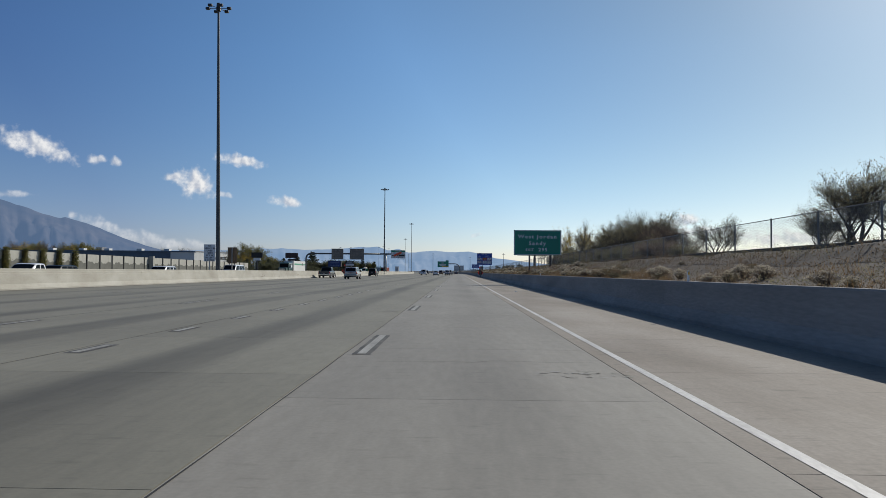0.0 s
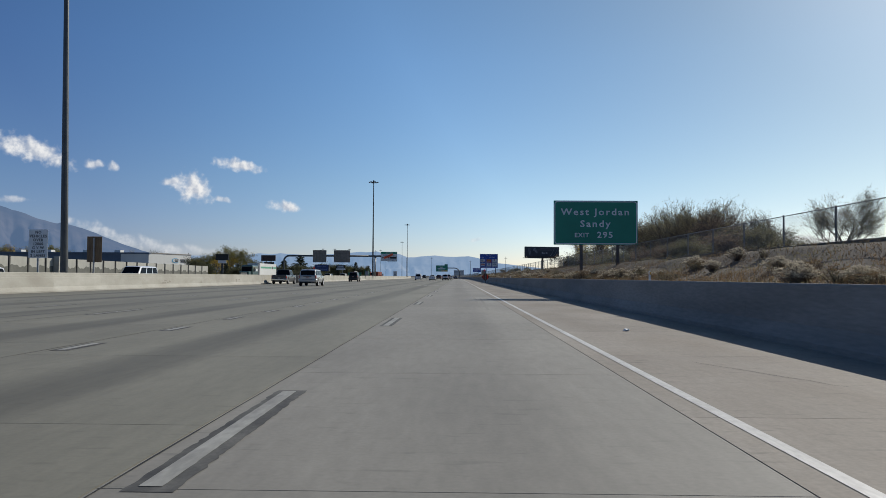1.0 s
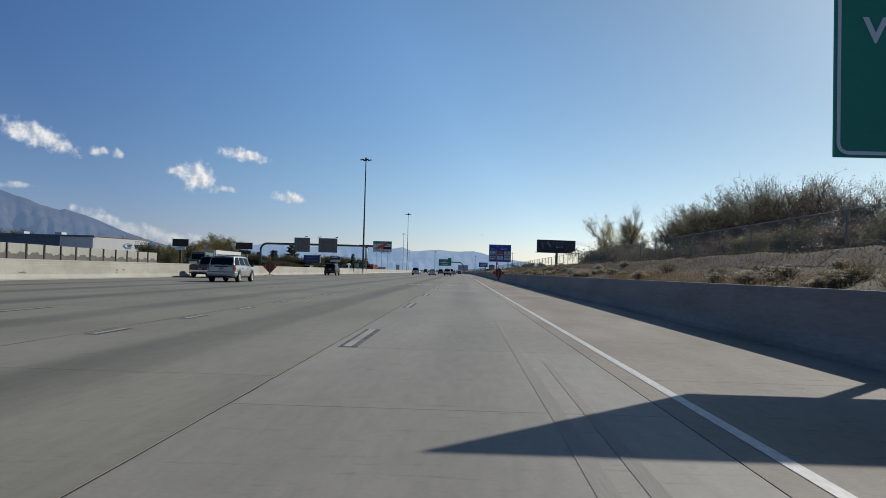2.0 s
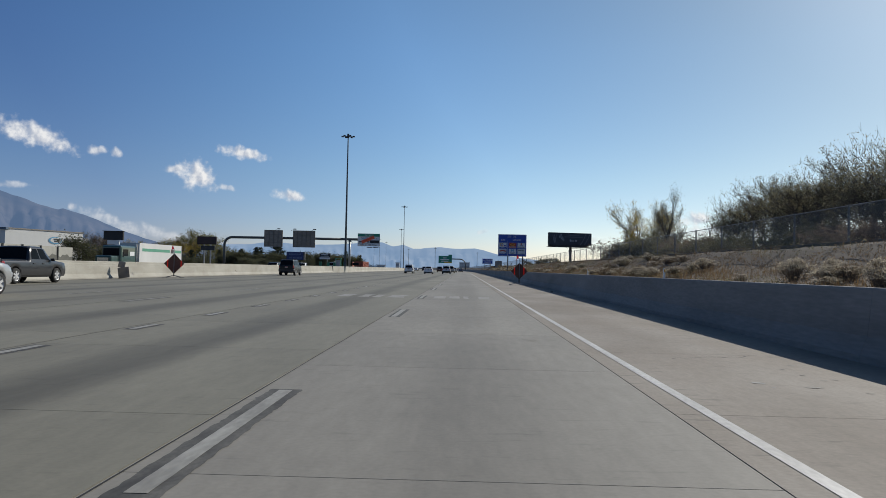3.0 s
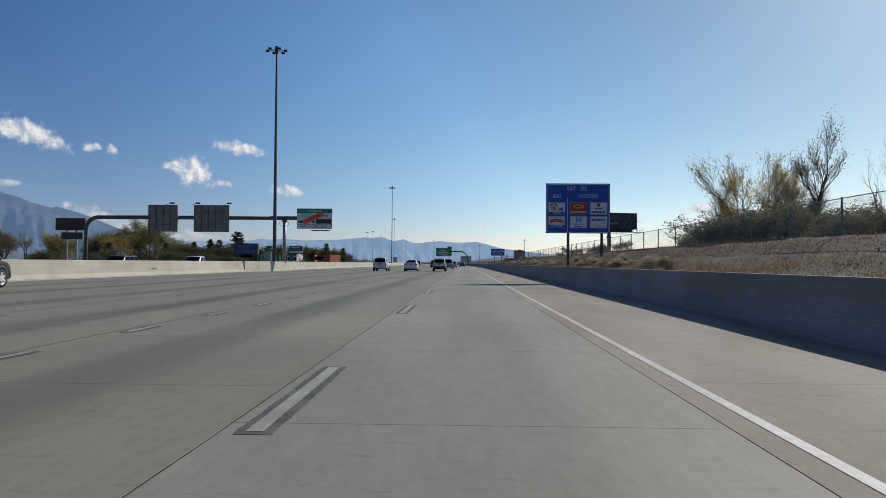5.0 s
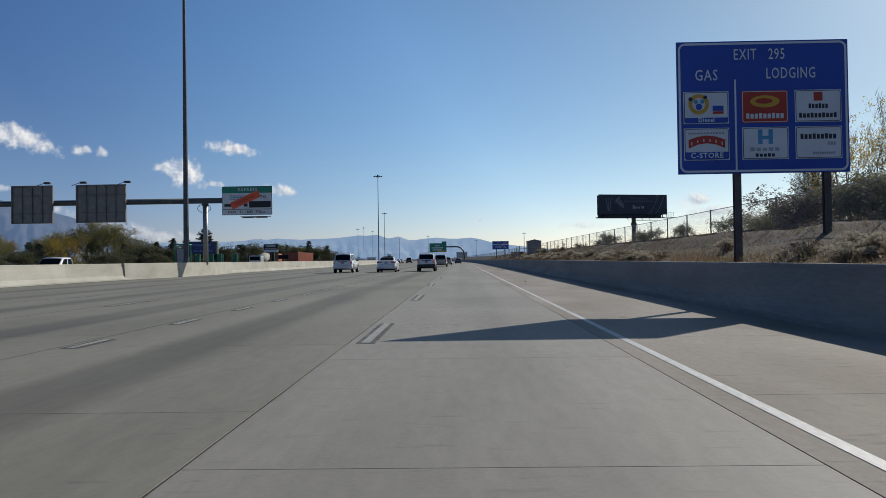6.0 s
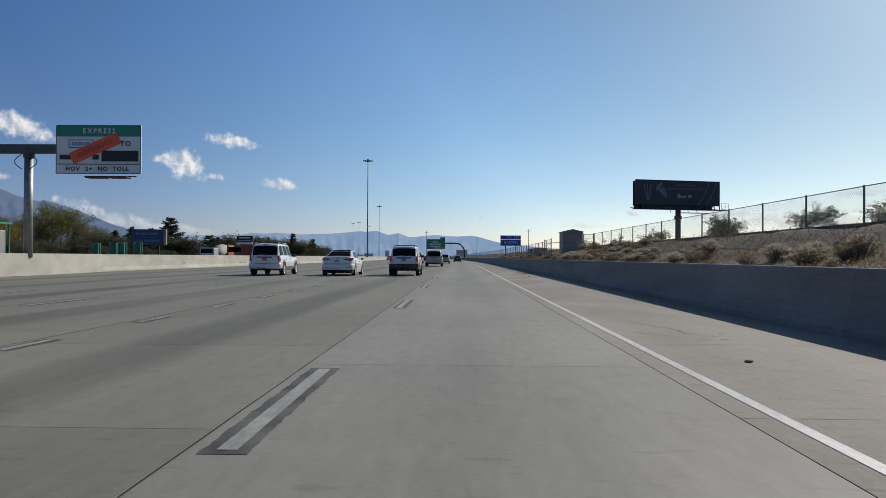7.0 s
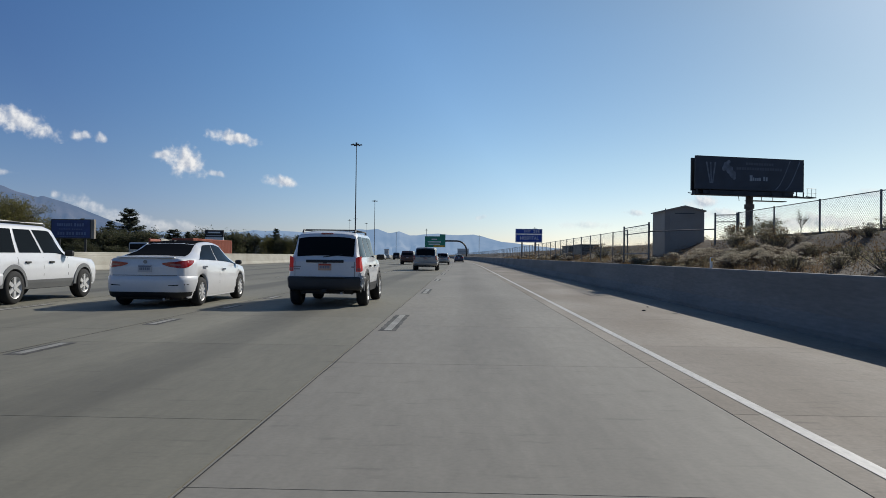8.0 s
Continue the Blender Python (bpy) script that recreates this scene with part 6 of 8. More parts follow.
esc = vehicle("sport_utility_car", "white compact four-wheel drive with black bumper and roof rack", (-1.99, 249.2), "suv", WHITEP, 4.42, 1.78, 1.79, 1.11, 2.62, 0.38, clad=TRIM, rails=True, bumper=TRIM, lit=True)
bmx = bmesh.new()
rnd = random.Random(4)
bmesh.ops.create_icosphere(bmx, subdivisions=2, radius=0.14, matrix=Matrix.Translation((0.83, -2.12, 0.62)) @ Matrix.Diagonal((0.6, 0.8, 1.3, 1)))
for v in bmx.verts:
    v.co += Vector((rnd.uniform(-0.04, 0.04), rnd.uniform(-0.04, 0.04), rnd.uniform(-0.05, 0.05)))
part("torn_bumper_corner", bmx, PRINT, esc, "torn bumper corner showing pale plastic")
for x, y, z, w, h, tilt in ((0.80, -2.20, 0.74, 0.05, 0.16, 25), (0.86, -2.14, 0.66, 0.04, 0.20, -12), (0.76, -2.22, 0.62, 0.06, 0.05, 40), (0.70, -2.20, 0.50, 0.09, 0.03, -8)):
    shard = boxed(-w / 2, w / 2, -0.012, 0.012, -h / 2, h / 2, 0.006)
    shard.transform(Matrix.Translation((x, y, z)) @ Matrix.Rotation(radians(tilt), 4, "Y"))
    part("broken_bracket", shard, CLEAR, esc, "broken pale bracket showing at the bumper corner")
for x in (-0.82, -0.2):
    part("spring_arm", tubed((x * 0.72, -1.9, 0.30), (x * 0.72 + 0.1, -1.2, 0.36), 0.03, n=6), BLACK, esc)
for sx in (-1, 1):
    part("trailing_arm", tubed((sx * 0.58, -1.75, 0.30), (sx * 0.18, -1.35, 0.52), 0.028, n=6), BLACK, esc)
    part("shock_absorber", tubed((sx * 0.5, -1.5, 0.32), (sx * 0.42, -1.45, 0.75), 0.035, n=8), BLACK, esc)
for x0, x1, z in ((-0.78, -0.56, 0.93), (-0.72, -0.58, 0.875), (0.62, 0.70, 0.93)):
    part("badge_bar", boxed(x0, x1, -2.222, -2.205, z, z + 0.028, 0.004), STEEL, esc)
part("oval_badge", tubed((0, -2.225, 1.04), (0, -2.2, 1.04), 0.05, n=16), NAVYP, esc)

vehicle("saloon_car", "white saloon with dark roof and red tail lamps", (-5.82, 248.55), "sedan", WHITEP, 5.0, 1.95, 1.54, 0.95, 2.98, 0.335, roof_mat=SMOKED, spokes=10, lower=WHITEP)
vehicle("sport_utility_car", "white four-wheel drive with grey wheel arch flares", (-9.95, 248.1), "suv", WHITEP, 5.05, 1.88, 1.88, 1.11, 3.12, 0.385, clad=GREYTRIM, rails=True, hood=1.68, rail_mat=STEEL)
vehicle("sport_utility_car", "black four-wheel drive with boxy body, dusty rear", (-18.75, 175.1), "suv", BLACKP, 4.5, 1.84, 1.86, 1.14, 2.66, 0.40, clad=TRIM, rails=True, bumper=TRIM)
vehicle("pickup_truck", "charcoal pickup truck with dark tailgate", (-21.0, 125.1), "pickup", GREYP, 5.8, 2.0, 1.88, 1.15, 3.6, 0.39, bumper=CHROME)
vehicle("crossover_car", "silver crossover with dark rear window", (-14.45, 110.2), "suv", SILVERP, 5.0, 1.98, 1.80, 1.08, 3.0, 0.37, rails=True)
vehicle("sport_utility_car", "pewter large estate four-wheel drive seen from behind", (-1.75, 293.0), "suv", GOLDP, 5.2, 2.0, 1.92, 1.15, 3.0, 0.39)
vehicle("van", "maroon passenger van seen from behind", (-6.0, 331.0), "van", BROWNP, 5.0, 1.95, 1.85, 1.1, 3.0, 0.34)
vehicle("crossover_car", "silver crossover following in the distance", (-1.4, 334.0), "suv", SILVERP, 4.7, 1.85, 1.62, 1.02, 2.75, 0.33)
vehicle("saloon_car", "dark blue saloon in the same lane far ahead", (1.4 + bend(372), 372.0), "sedan", NAVYP, 4.6, 1.8, 1.46, 0.96, 2.7, 0.32)
vehicle("van", "grey van far ahead on the motorway", (-14.2 + bend(432), 432.0), "van", GREYP, 5.0, 1.95, 1.95, 1.15, 3.0, 0.35)
vehicle("saloon_car", "white saloon far ahead on the motorway", (-18.0 + bend(430), 430.0), "sedan", WHITEP, 4.7, 1.82, 1.46, 0.96, 2.7, 0.32)
vehicle("saloon_car", "dark saloon far ahead on the motorway", (-6.1 + bend(402), 402.0), "sedan", GREYP, 4.7, 1.82, 1.46, 0.96, 2.7, 0.32)
vehicle("sport_utility_car", "grey four-wheel drive far ahead on the motorway", (-2.0 + bend(432), 432.0), "suv", GREYP, 4.7, 1.85, 1.72, 1.05, 2.75, 0.34)
vehicle("saloon_car", "silver saloon far ahead on the motorway", (-18.0 + bend(452), 452.0), "sedan", SILVERP, 4.7, 1.82, 1.46, 0.96, 2.7, 0.32)
# oncoming traffic behind the median
ON = "oncoming traffic"
vehicle("pickup_truck", "white pickup truck behind the median barrier", (-30.0, 52.0), "pickup", WHITEP, 5.6, 1.95, 1.74, 1.15, 3.6, 0.39, flip=True, group=ON)
vehicle("sport_utility_car", "white large four-wheel drive behind the median barrier", (-30.3, 77.0), "suv", WHITEP, 4.8, 1.9, 1.72, 1.08, 3.0, 0.39, flip=True, group=ON)
vehicle("saloon_car", "dark saloon behind the median barrier", (-34.0, 63.0), "suv", BLACKP, 4.8, 1.85, 1.66, 1.05, 2.8, 0.35, flip=True, group=ON)
vehicle("van", "tall white delivery van behind the median barrier", (-30.2, 102.0), "van", WHITEP, 5.6, 2.0, 2.1, 1.3, 3.6, 0.36, flip=True, group=ON)
vehicle("crossover_car", "dark crossover with roof rails behind the barrier", (-31.0, 215.0), "suv", GREYP, 4.9, 1.9, 1.8, 1.1, 2.85, 0.36, flip=True, group=ON, rails=True)
vehicle("pickup_truck", "white crew cab pickup behind the barrier", (-29.6, 231.0), "pickup", WHITEP, 5.9, 2.0, 1.9, 1.15, 3.6, 0.39, flip=True, group=ON)

# box truck, mixer truck and container trailer on the far carriageway
HEAVY = wheel_meshes(0.5, 0.28, 8)


def lorry_wheels(lorry, xs, ys):
    for y in ys:
        for x in xs:
            o = new("wheel", HEAVY[0])
            o.parent, o.matrix_local = lorry, Matrix.Translation((x, y, 0.5)) @ (Matrix.Rotation(math.pi, 4, "Z") if x == xs[0] else Matrix())
            for nm, me in zip(("rim_barrel", "rim_edge", "rim"), HEAVY[1:]):
                c = new(nm, me)
                c.parent = o


GREENCAB = car_paint("dark green lorry paint", (0.015, 0.06, 0.045), 0.35)
STRIPE = surface("pale green stripe", (0.10, 0.34, 0.22), 0.6, var=0.1)
tr = thing("box_lorry", "lorry with dark green cab and white striped box", "lorry", ON)
part("box_body", boxed(-41.3, -38.8, 179.4, 193.3, 1.1, 3.75, 0.03), WHITEWALL, tr)
part("stripe", boxed(-38.8, -38.79, 180.2, 189.0, 2.72, 3.1), STRIPE, tr)
part("stripe", boxed(-38.8, -38.79, 190.6, 193.0, 2.72, 3.1), STRIPE, tr)
part("word_bar", boxed(-38.79, -38.78, 189.3, 190.3, 2.65, 3.2), INK, tr)
part("corner_post", boxed(-38.8, -38.77, 193.1, 193.28, 1.15, 3.72), STEEL, tr)
part("skirt_rail", boxed(-38.8, -38.77, 179.5, 193.2, 1.1, 1.2), STEEL, tr)
part("cab", boxed(-41.2, -38.9, 174.6, 178.7, 0.9, 3.3, 0.25), GREENCAB, tr)
part("bonnet", boxed(-41.0, -39.1, 172.6, 174.7, 0.8, 2.05, 0.18), GREENCAB, tr)
part("windscreen", boxed(-41.0, -39.1, 174.55, 174.62, 2.1, 2.95), GLASS, tr)
part("side_window", boxed(-38.9, -38.88, 175.2, 176.5, 2.05, 2.85), GLASS, tr)
part("cab_logo", boxed(-38.9, -38.885, 177.0, 178.2, 2.1, 2.6), SIGNWHITE, tr)
part("grille", boxed(-40.7, -39.4, 172.56, 172.62, 0.9, 1.8), CHROME, tr)
part("exhaust_stack", tubed((-38.95, 178.95, 0.9), (-38.95, 178.95, 3.6), 0.08), CHROME, tr)
part("mirror", boxed(-38.75, -38.6, 174.7, 174.8, 1.9, 2.5, 0.03), BLACK, tr)
part("chassis", boxed(-40.7, -39.4, 173, 193, 0.6, 1.0), BLACK, tr)
lorry_wheels(tr, (-41.1, -39.0), (173.7, 178.2, 190.2, 191.5))
tr.location.z = -0.15
mx = thing("mixer_lorry", "white cement mixer lorry with tilted drum", "lorry", ON)
part("chassis", boxed(-41.2, -39.0, 325.5, 334, 0.6, 1.1), BLACK, mx)
part("cab", boxed(-41.3, -38.9, 323.4, 325.8, 0.8, 2.6, 0.2), SILVERP, mx)
part("windscreen", boxed(-41.1, -39.1, 323.36, 323.42, 1.7, 2.4), GLASS, mx)
drum = lathe([(-3.3, 0.3), (-2.9, 0.6), (-1.2, 0.98), (0.6, 1.02), (1.8, 0.75), (2.2, 0.25)], 20)
drum.transform(Matrix.Translation((-40.1, 330.0, 2.15)) @ Matrix.Rotation(radians(9), 4, "X") @ Matrix.Rotation(radians(-90), 4, "Z"))
part("drum", drum, BARRIER, mx, smooth=True)
part("chute", tubed((-40.1, 333.6, 2.7), (-40.1, 334.6, 1.6), 0.25, 0.2), STEEL, mx)
part("hopper", tubed((-40.1, 333.2, 2.75), (-40.1, 333.2, 3.25), 0.3, 0.55, 14), STEEL, mx)
part("water_tank", tubed((-39.4, 326.3, 1.7), (-40.8, 326.3, 1.7), 0.4, n=16), STEEL, mx)
for y in (326.9, 332.4):
    part("drum_cradle", boxed(-40.9, -39.3, y, y + 0.2, 1.1, 1.75, 0.02), BLACK, mx)
for x in (-40.85, -39.35):
    part("ladder_rail", tubed((x, 333.0, 1.1), (x, 333.5, 3.1), 0.04, n=6), STEEL, mx)
mx.location.z = -0.15
lorry_wheels(mx, (-41.2, -39.0), (324.6, 330.5, 332))
RUST = surface("rust red container steel", (0.36, 0.085, 0.04), 0.6, var=0.15, coarse=0.8)
ct = thing("container_trailer", "flat trailer carrying a rust red container", "trailer", ON)
bm = bmesh.new()
box(bm, -31.2, -28.8, 312, 326, 1.0, 3.0)
for i in range(46):
    box(bm, -28.8, -28.77, 312.15 + 0.3 * i, 312.3 + 0.3 * i, 1.08, 2.92)
part("container", bm, RUST, ct)
part("bed", boxed(-31.2, -28.8, 309.5, 326.2, 0.85, 1.0), BLACK, ct)
part("cab", boxed(-31.1, -30.9, 305.5, 308.3, 0.8, 2.8, 0.2), RUST, ct)
part("windscreen", boxed(-30.9, -29.1, 305.46, 305.52, 1.8, 2.5), GLASS, ct)
lorry_wheels(ct, (-30.9, -29.1), (306.6, 310.5, 323, 324.2))

ct.location.z = -0.15

# ---- vegetation
def leaf_stuff(name, color, tint, rough=0.7):
    m = surface(name, color, rough, var=0.3, coarse=2.0, fine=12, bump=0, tint=tint, spec=0.2)
    n, k = m.node_tree.nodes, m.node_tree.links
    p = n["Principled BSDF"]
    geo = n.new("ShaderNodeNewGeometry")
    r = n.new("ShaderNodeMapRange")
    r.inputs["To Min"].default_value, r.inputs["To Max"].default_value = 0.55, 1.35
    k.new(geo.outputs["Random Per Island"], r.inputs["Value"])
    mul = n.new("ShaderNodeMix")
    mul.data_type, mul.blend_type = "RGBA", "MULTIPLY"
    mul.inputs["Factor"].default_value = 1.0
    k.new(p.inputs["Base Color"].links[0].from_socket, mul.inputs["A"])
    k.new(r.outputs[0], mul.inputs["B"])
    k.new(mul.outputs["Result"], p.inputs["Base Color"])
    tr = n.new("ShaderNodeBsdfTranslucent")
    k.new(mul.outputs["Result"], tr.inputs["Color"])
    mx = n.new("ShaderNodeMixShader")
    mx.inputs[0].default_value = 0.48
    k.new(p.outputs[0], mx.inputs[1])
    k.new(tr.outputs[0], mx.inputs[2])
    k.new(mx.outputs[0], n["Material Output"].inputs["Surface"])
    return m


OLIVE = leaf_stuff("dull olive leaves", (0.29, 0.27, 0.165), (0.33, 0.285, 0.175))
RUSSET = leaf_stuff("russet autumn leaves", (0.29, 0.215, 0.16), (0.22, 0.175, 0.125))
YELLOW = leaf_stuff("yellowing leaves", (0.68, 0.47, 0.07), (0.45, 0.34, 0.08))
DEEP = leaf_stuff("deep olive leaves turning gold", (0.15, 0.165, 0.065), (0.26, 0.215, 0.075))
BUSH = leaf_stuff("dull green bush leaves", (0.19, 0.195, 0.115), (0.26, 0.225, 0.13))
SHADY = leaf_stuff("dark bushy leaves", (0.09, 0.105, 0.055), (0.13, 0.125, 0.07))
NEEDLE = leaf_stuff("dark needles", (0.065, 0.082, 0.058), (0.10, 0.11, 0.075))
SAGE = leaf_stuff("grey-green brush", (0.25, 0.24, 0.155), (0.28, 0.23, 0.14))
BRUSH = leaf_stuff("brown dry brush", (0.27, 0.21, 0.145), (0.20, 0.15, 0.10))
SEED = leaf_stuff("pale seed heads", (0.62, 0.56, 0.44), (0.48, 0.42, 0.31))
STRAW = leaf_stuff("dry straw grass", (0.27, 0.175, 0.085), (0.17, 0.115, 0.065))
BARK = surface("grey-brown bark", (0.15, 0.125, 0.105), 0.9, var=0.3, coarse=4, fine=40, bump=0.4)


class Shape:
    """Vertices and faces gathered in lists."""

    def __init__(self):
        self.v, self.f = [], []

    def limb(self, a, b, ra, rb, n=5):
        way = (b - a).normalized()
        side = way.cross(Vector((0.31, 0.77, 0.2))).normalized()
        up = way.cross(side)
        k = len(self.v)
        for p, r in ((a, ra), (b, rb)):
            self.v += [p + r * (math.cos(2 * math.pi * i / n) * side + math.sin(2 * math.pi * i / n) * up) for i in range(n)]
        self.f += [(k + i, k + (i + 1) % n, k + n + (i + 1) % n, k + n + i) for i in range(n)]

    def leaf(self, p, size, rnd, flat=1.0):
        a = Vector((rnd.gauss(0, 1), rnd.gauss(0, 1), rnd.gauss(0, 1) * flat)).normalized()
        b = a.cross(Vector((rnd.gauss(0, 1), rnd.gauss(0, 1), rnd.gauss(0, 1)))).normalized()
        k = len(self.v)
        self.v += [p - a * size, p + b * size * 0.55, p + a * size, p - b * size * 0.55]
        self.f.append((k, k + 1, k + 2, k + 3))

    def mesh(self, name, mat):
        me = bpy.data.meshes.new(name)
        me.from_pydata([tuple(p) for p in self.v], [], self.f)
        me.materials.append(mat)
        return me


def grow(wood, tips, p, way, length, radius, depth, rnd, spread, kids=2):
    segs = 3 if depth > 1 else 2
    for s in range(segs):
        way = (way + Vector((rnd.gauss(0, 0.13), rnd.gauss(0, 0.13), rnd.gauss(0, 0.08) + 0.05))).normalized()
        q = p + way * length / segs
        wood.limb(p.copy(), q.copy(), radius, radius * 0.8, 6 if depth > 2 else 4)
        radius *= 0.8
        p = q
        if depth <= 2:
            tips.append((q.copy(), depth))
        if depth > 0 and (s > 0 or depth < 3):
            for _ in range(int(kids + rnd.random())):
                side = Vector((rnd.gauss(0, 1), rnd.gauss(0, 1), rnd.gauss(0.1, 0.5))).normalized()
                child = (way + side * spread).normalized()
                grow(wood, tips, p, child, length * rnd.uniform(0.55, 0.78), radius * 0.7, depth - 1, rnd, spread, kids)


def tree_kind(seed, leaf_mat, leaves, size, depth=4, spread=0.85, trunks=1, scatter=0.45, twigs=1, skirt=0.0, girth=0.2, kids=2):
    """One tree about 10 m tall, standing at the origin: trunk with limbs, and a crown of single leaves."""
    rnd = random.Random(seed)
    wood, tips = Shape(), []
    for t in range(trunks):
        lean = Vector((rnd.gauss(0, 0.25), rnd.gauss(0, 0.25), 1)).normalized() if trunks > 1 else Vector((rnd.gauss(0, 0.06), rnd.gauss(0, 0.06), 1)).normalized()
        grow(wood, tips, Vector((rnd.gauss(0, 0.3) * (trunks > 1), rnd.gauss(0, 0.3) * (trunks > 1), -0.3)), lean, 3.6, girth, depth, rnd, spread, kids)
    top = max(p.z for p, _ in tips)
    slant = sum((p for p, _ in tips), Vector()) / len(tips)
    slant = Vector((slant.x / slant.z, slant.y / slant.z, 0))
    for p in wood.v + [p for p, _ in tips]:
        p -= slant * max(0, p.z)
    crown = Shape()
    ends = [p for p, d in tips if d <= 1] or [p for p, _ in tips]
    hub = Vector((0, 0, top * 0.35))
    for p in [p for p, d in tips if d == 0]:
        for _ in range(twigs):
            q = p + ((p - hub).normalized() + Vector((rnd.gauss(0, 0.5), rnd.gauss(0, 0.5), rnd.gauss(0.35, 0.35)))).normalized() * rnd.uniform(0.3, 0.75)
            wood.limb(p, q, 0.012, 0.004, 3)
            ends.append(q)
    wide = sorted(math.hypot(p.x, p.y) for p in ends)[int(len(ends) * 0.85)]
    clumps = []
    for _ in range(70):
        a, h = rnd.uniform(0, 2 * math.pi), rnd.uniform(0.06, 0.72)
        r = wide * (0.55 + 0.45 * math.sin(math.pi * min(1, h + 0.22))) * rnd.uniform(0.55, 1.05)
        clumps.append(Vector((r * math.cos(a), r * math.sin(a), h * top)))
    for _ in range(int(leaves * skirt / 12)):
        p = rnd.choice(clumps) + Vector((rnd.gauss(0, 0.5), rnd.gauss(0, 0.5), rnd.gauss(0, 0.42)))
        for _ in range(12):
            crown.leaf(p + Vector((rnd.gauss(0, 0.16), rnd.gauss(0, 0.16), rnd.gauss(0, 0.12))), size * rnd.uniform(0.6, 1.3), rnd)
    for _ in range(int(leaves * (1 - skirt) / 5)):
        p = rnd.choice(ends) + Vector((rnd.gauss(0, scatter), rnd.gauss(0, scatter), rnd.gauss(0, scatter * 0.8)))
        for _ in range(5):
            crown.leaf(p + Vector((rnd.gauss(0, 0.16), rnd.gauss(0, 0.16), rnd.gauss(0, 0.12))), size * rnd.uniform(0.6, 1.3), rnd)
    k = 10.0 / top
    out = []
    for sh, nm, mat in ((wood, "trunk", BARK), (crown, "crown", leaf_mat)):
        sh.v = [p * k for p in sh.v]
        out.append((nm, sh.mesh(nm, mat)))
    return out


def stand_tree(kind, label, x, y, z, height, turn=0.0, wide=1.0, name="tree", category="tree", group=""):
    t = thing(name, label, category, group)
    t.matrix_world = pose(x, y, z, 0, 0, turn) @ Matrix.Diagonal((height / 10 * wide, height / 10 * wide, height / 10, 1))
    for nm, me in kind:
        o = new(nm, me)
        o.parent = t
    return t


def conifer_kind(seed):
    rnd = random.Random(seed)
    wood, crown = Shape(), Shape()
    wood.limb(Vector((0, 0, -0.3)), Vector((0, 0, 9.8)), 0.2, 0.03, 7)
    z = 0.8
    while z < 9.8:
        reach = 4.2 * (1 - z / 10.4) ** 0.75 * rnd.uniform(0.55, 1.25)
        for _ in range(int(4 + 2.0 * reach)):
            a = rnd.uniform(0, 2 * math.pi)
            far = reach * rnd.uniform(0.55, 1.2)
            end = Vector((far * math.cos(a), far * math.sin(a), z + 0.28 * far + rnd.gauss(0, 0.15)))
            wood.limb(Vector((0, 0, z)), end, 0.035, 0.01, 3)
            for i in range(64):
                u = rnd.uniform(0.05, 1.06) ** 0.6
                p = Vector((0, 0, z)).lerp(end, u) + Vector((rnd.gauss(0, 0.16), rnd.gauss(0, 0.16), rnd.gauss(-0.06, 0.1)))
                crown.leaf(p, rnd.uniform(0.08, 0.2), rnd, 0.6)
        z += 0.42
    return [("trunk", wood.mesh("trunk", BARK)), ("crown", crown.mesh("crown", NEEDLE))]


def shrub_kind(seed, leaf_mat, top_mat, stems=60, leaves=900, heads=0.6):
    """A dry bush about 1 m tall: stems to a dome, small leaves under it and knobbly pale heads on the tips."""
    rnd = random.Random(seed)
    wood, leaf, tops = Shape(), Shape(), Shape()
    ends = []
    for _ in range(stems):
        a, r = rnd.uniform(0, 2 * math.pi), 0.66 * rnd.random() ** 0.6
        end = Vector((r * math.cos(a), r * math.sin(a), (0.92 - 0.95 * r * r) * rnd.uniform(0.75, 1.1)))
        wood.limb(Vector((r * 0.15 * math.cos(a), r * 0.15 * math.sin(a), -0.1)), end, 0.012, 0.005, 3)
        ends.append(end)
    for _ in range(leaves):
        e = rnd.choice(ends)
        leaf.leaf(e * rnd.uniform(0.3, 0.98) + Vector((rnd.gauss(0, 0.06), rnd.gauss(0, 0.06), rnd.gauss(0, 0.04))), rnd.uniform(0.018, 0.04), rnd)
    for e in ends:
        if rnd.random() < heads:
            for _ in range(22):
                tops.leaf(e + Vector((rnd.gauss(0, 0.05), rnd.gauss(0, 0.05), rnd.gauss(0.01, 0.03))), rnd.uniform(0.015, 0.035), rnd)
    return [("woody_base", wood.mesh("woody_base", BARK)), ("foliage", leaf.mesh("foliage", leaf_mat)), ("seed_top", tops.mesh("seed_top", top_mat))]


ELM = [tree_kind(1, OLIVE, 12000, 0.055, trunks=3, scatter=0.18, twigs=2, girth=0.26, kids=1.75), tree_kind(2, OLIVE, 12000, 0.055, trunks=3, scatter=0.18, twigs=2, girth=0.24, kids=1.75)]
RUSS = [tree_kind(3, RUSSET, 9000, 0.052, trunks=3, scatter=0.16, twigs=2, girth=0.24, kids=1.65), tree_kind(4, RUSSET, 9000, 0.052, trunks=3, scatter=0.16, twigs=2, girth=0.24, kids=1.65), tree_kind(5, OLIVE, 7000, 0.052, trunks=4, scatter=0.15, twigs=2, girth=0.22, kids=1.6)]
GOLDEN = tree_kind(6, YELLOW, 13000, 0.062, spread=0.6, trunks=2, scatter=0.24, twigs=2, skirt=0.4, kids=1.75)
BARE = [tree_kind(7, OLIVE, 2200, 0.055, spread=0.5, twigs=2, girth=0.3, scatter=0.15, kids=1.6), tree_kind(8, RUSSET, 60, 0.05, depth=4, spread=0.7, trunks=3, twigs=1, girth=0.42, kids=1)]
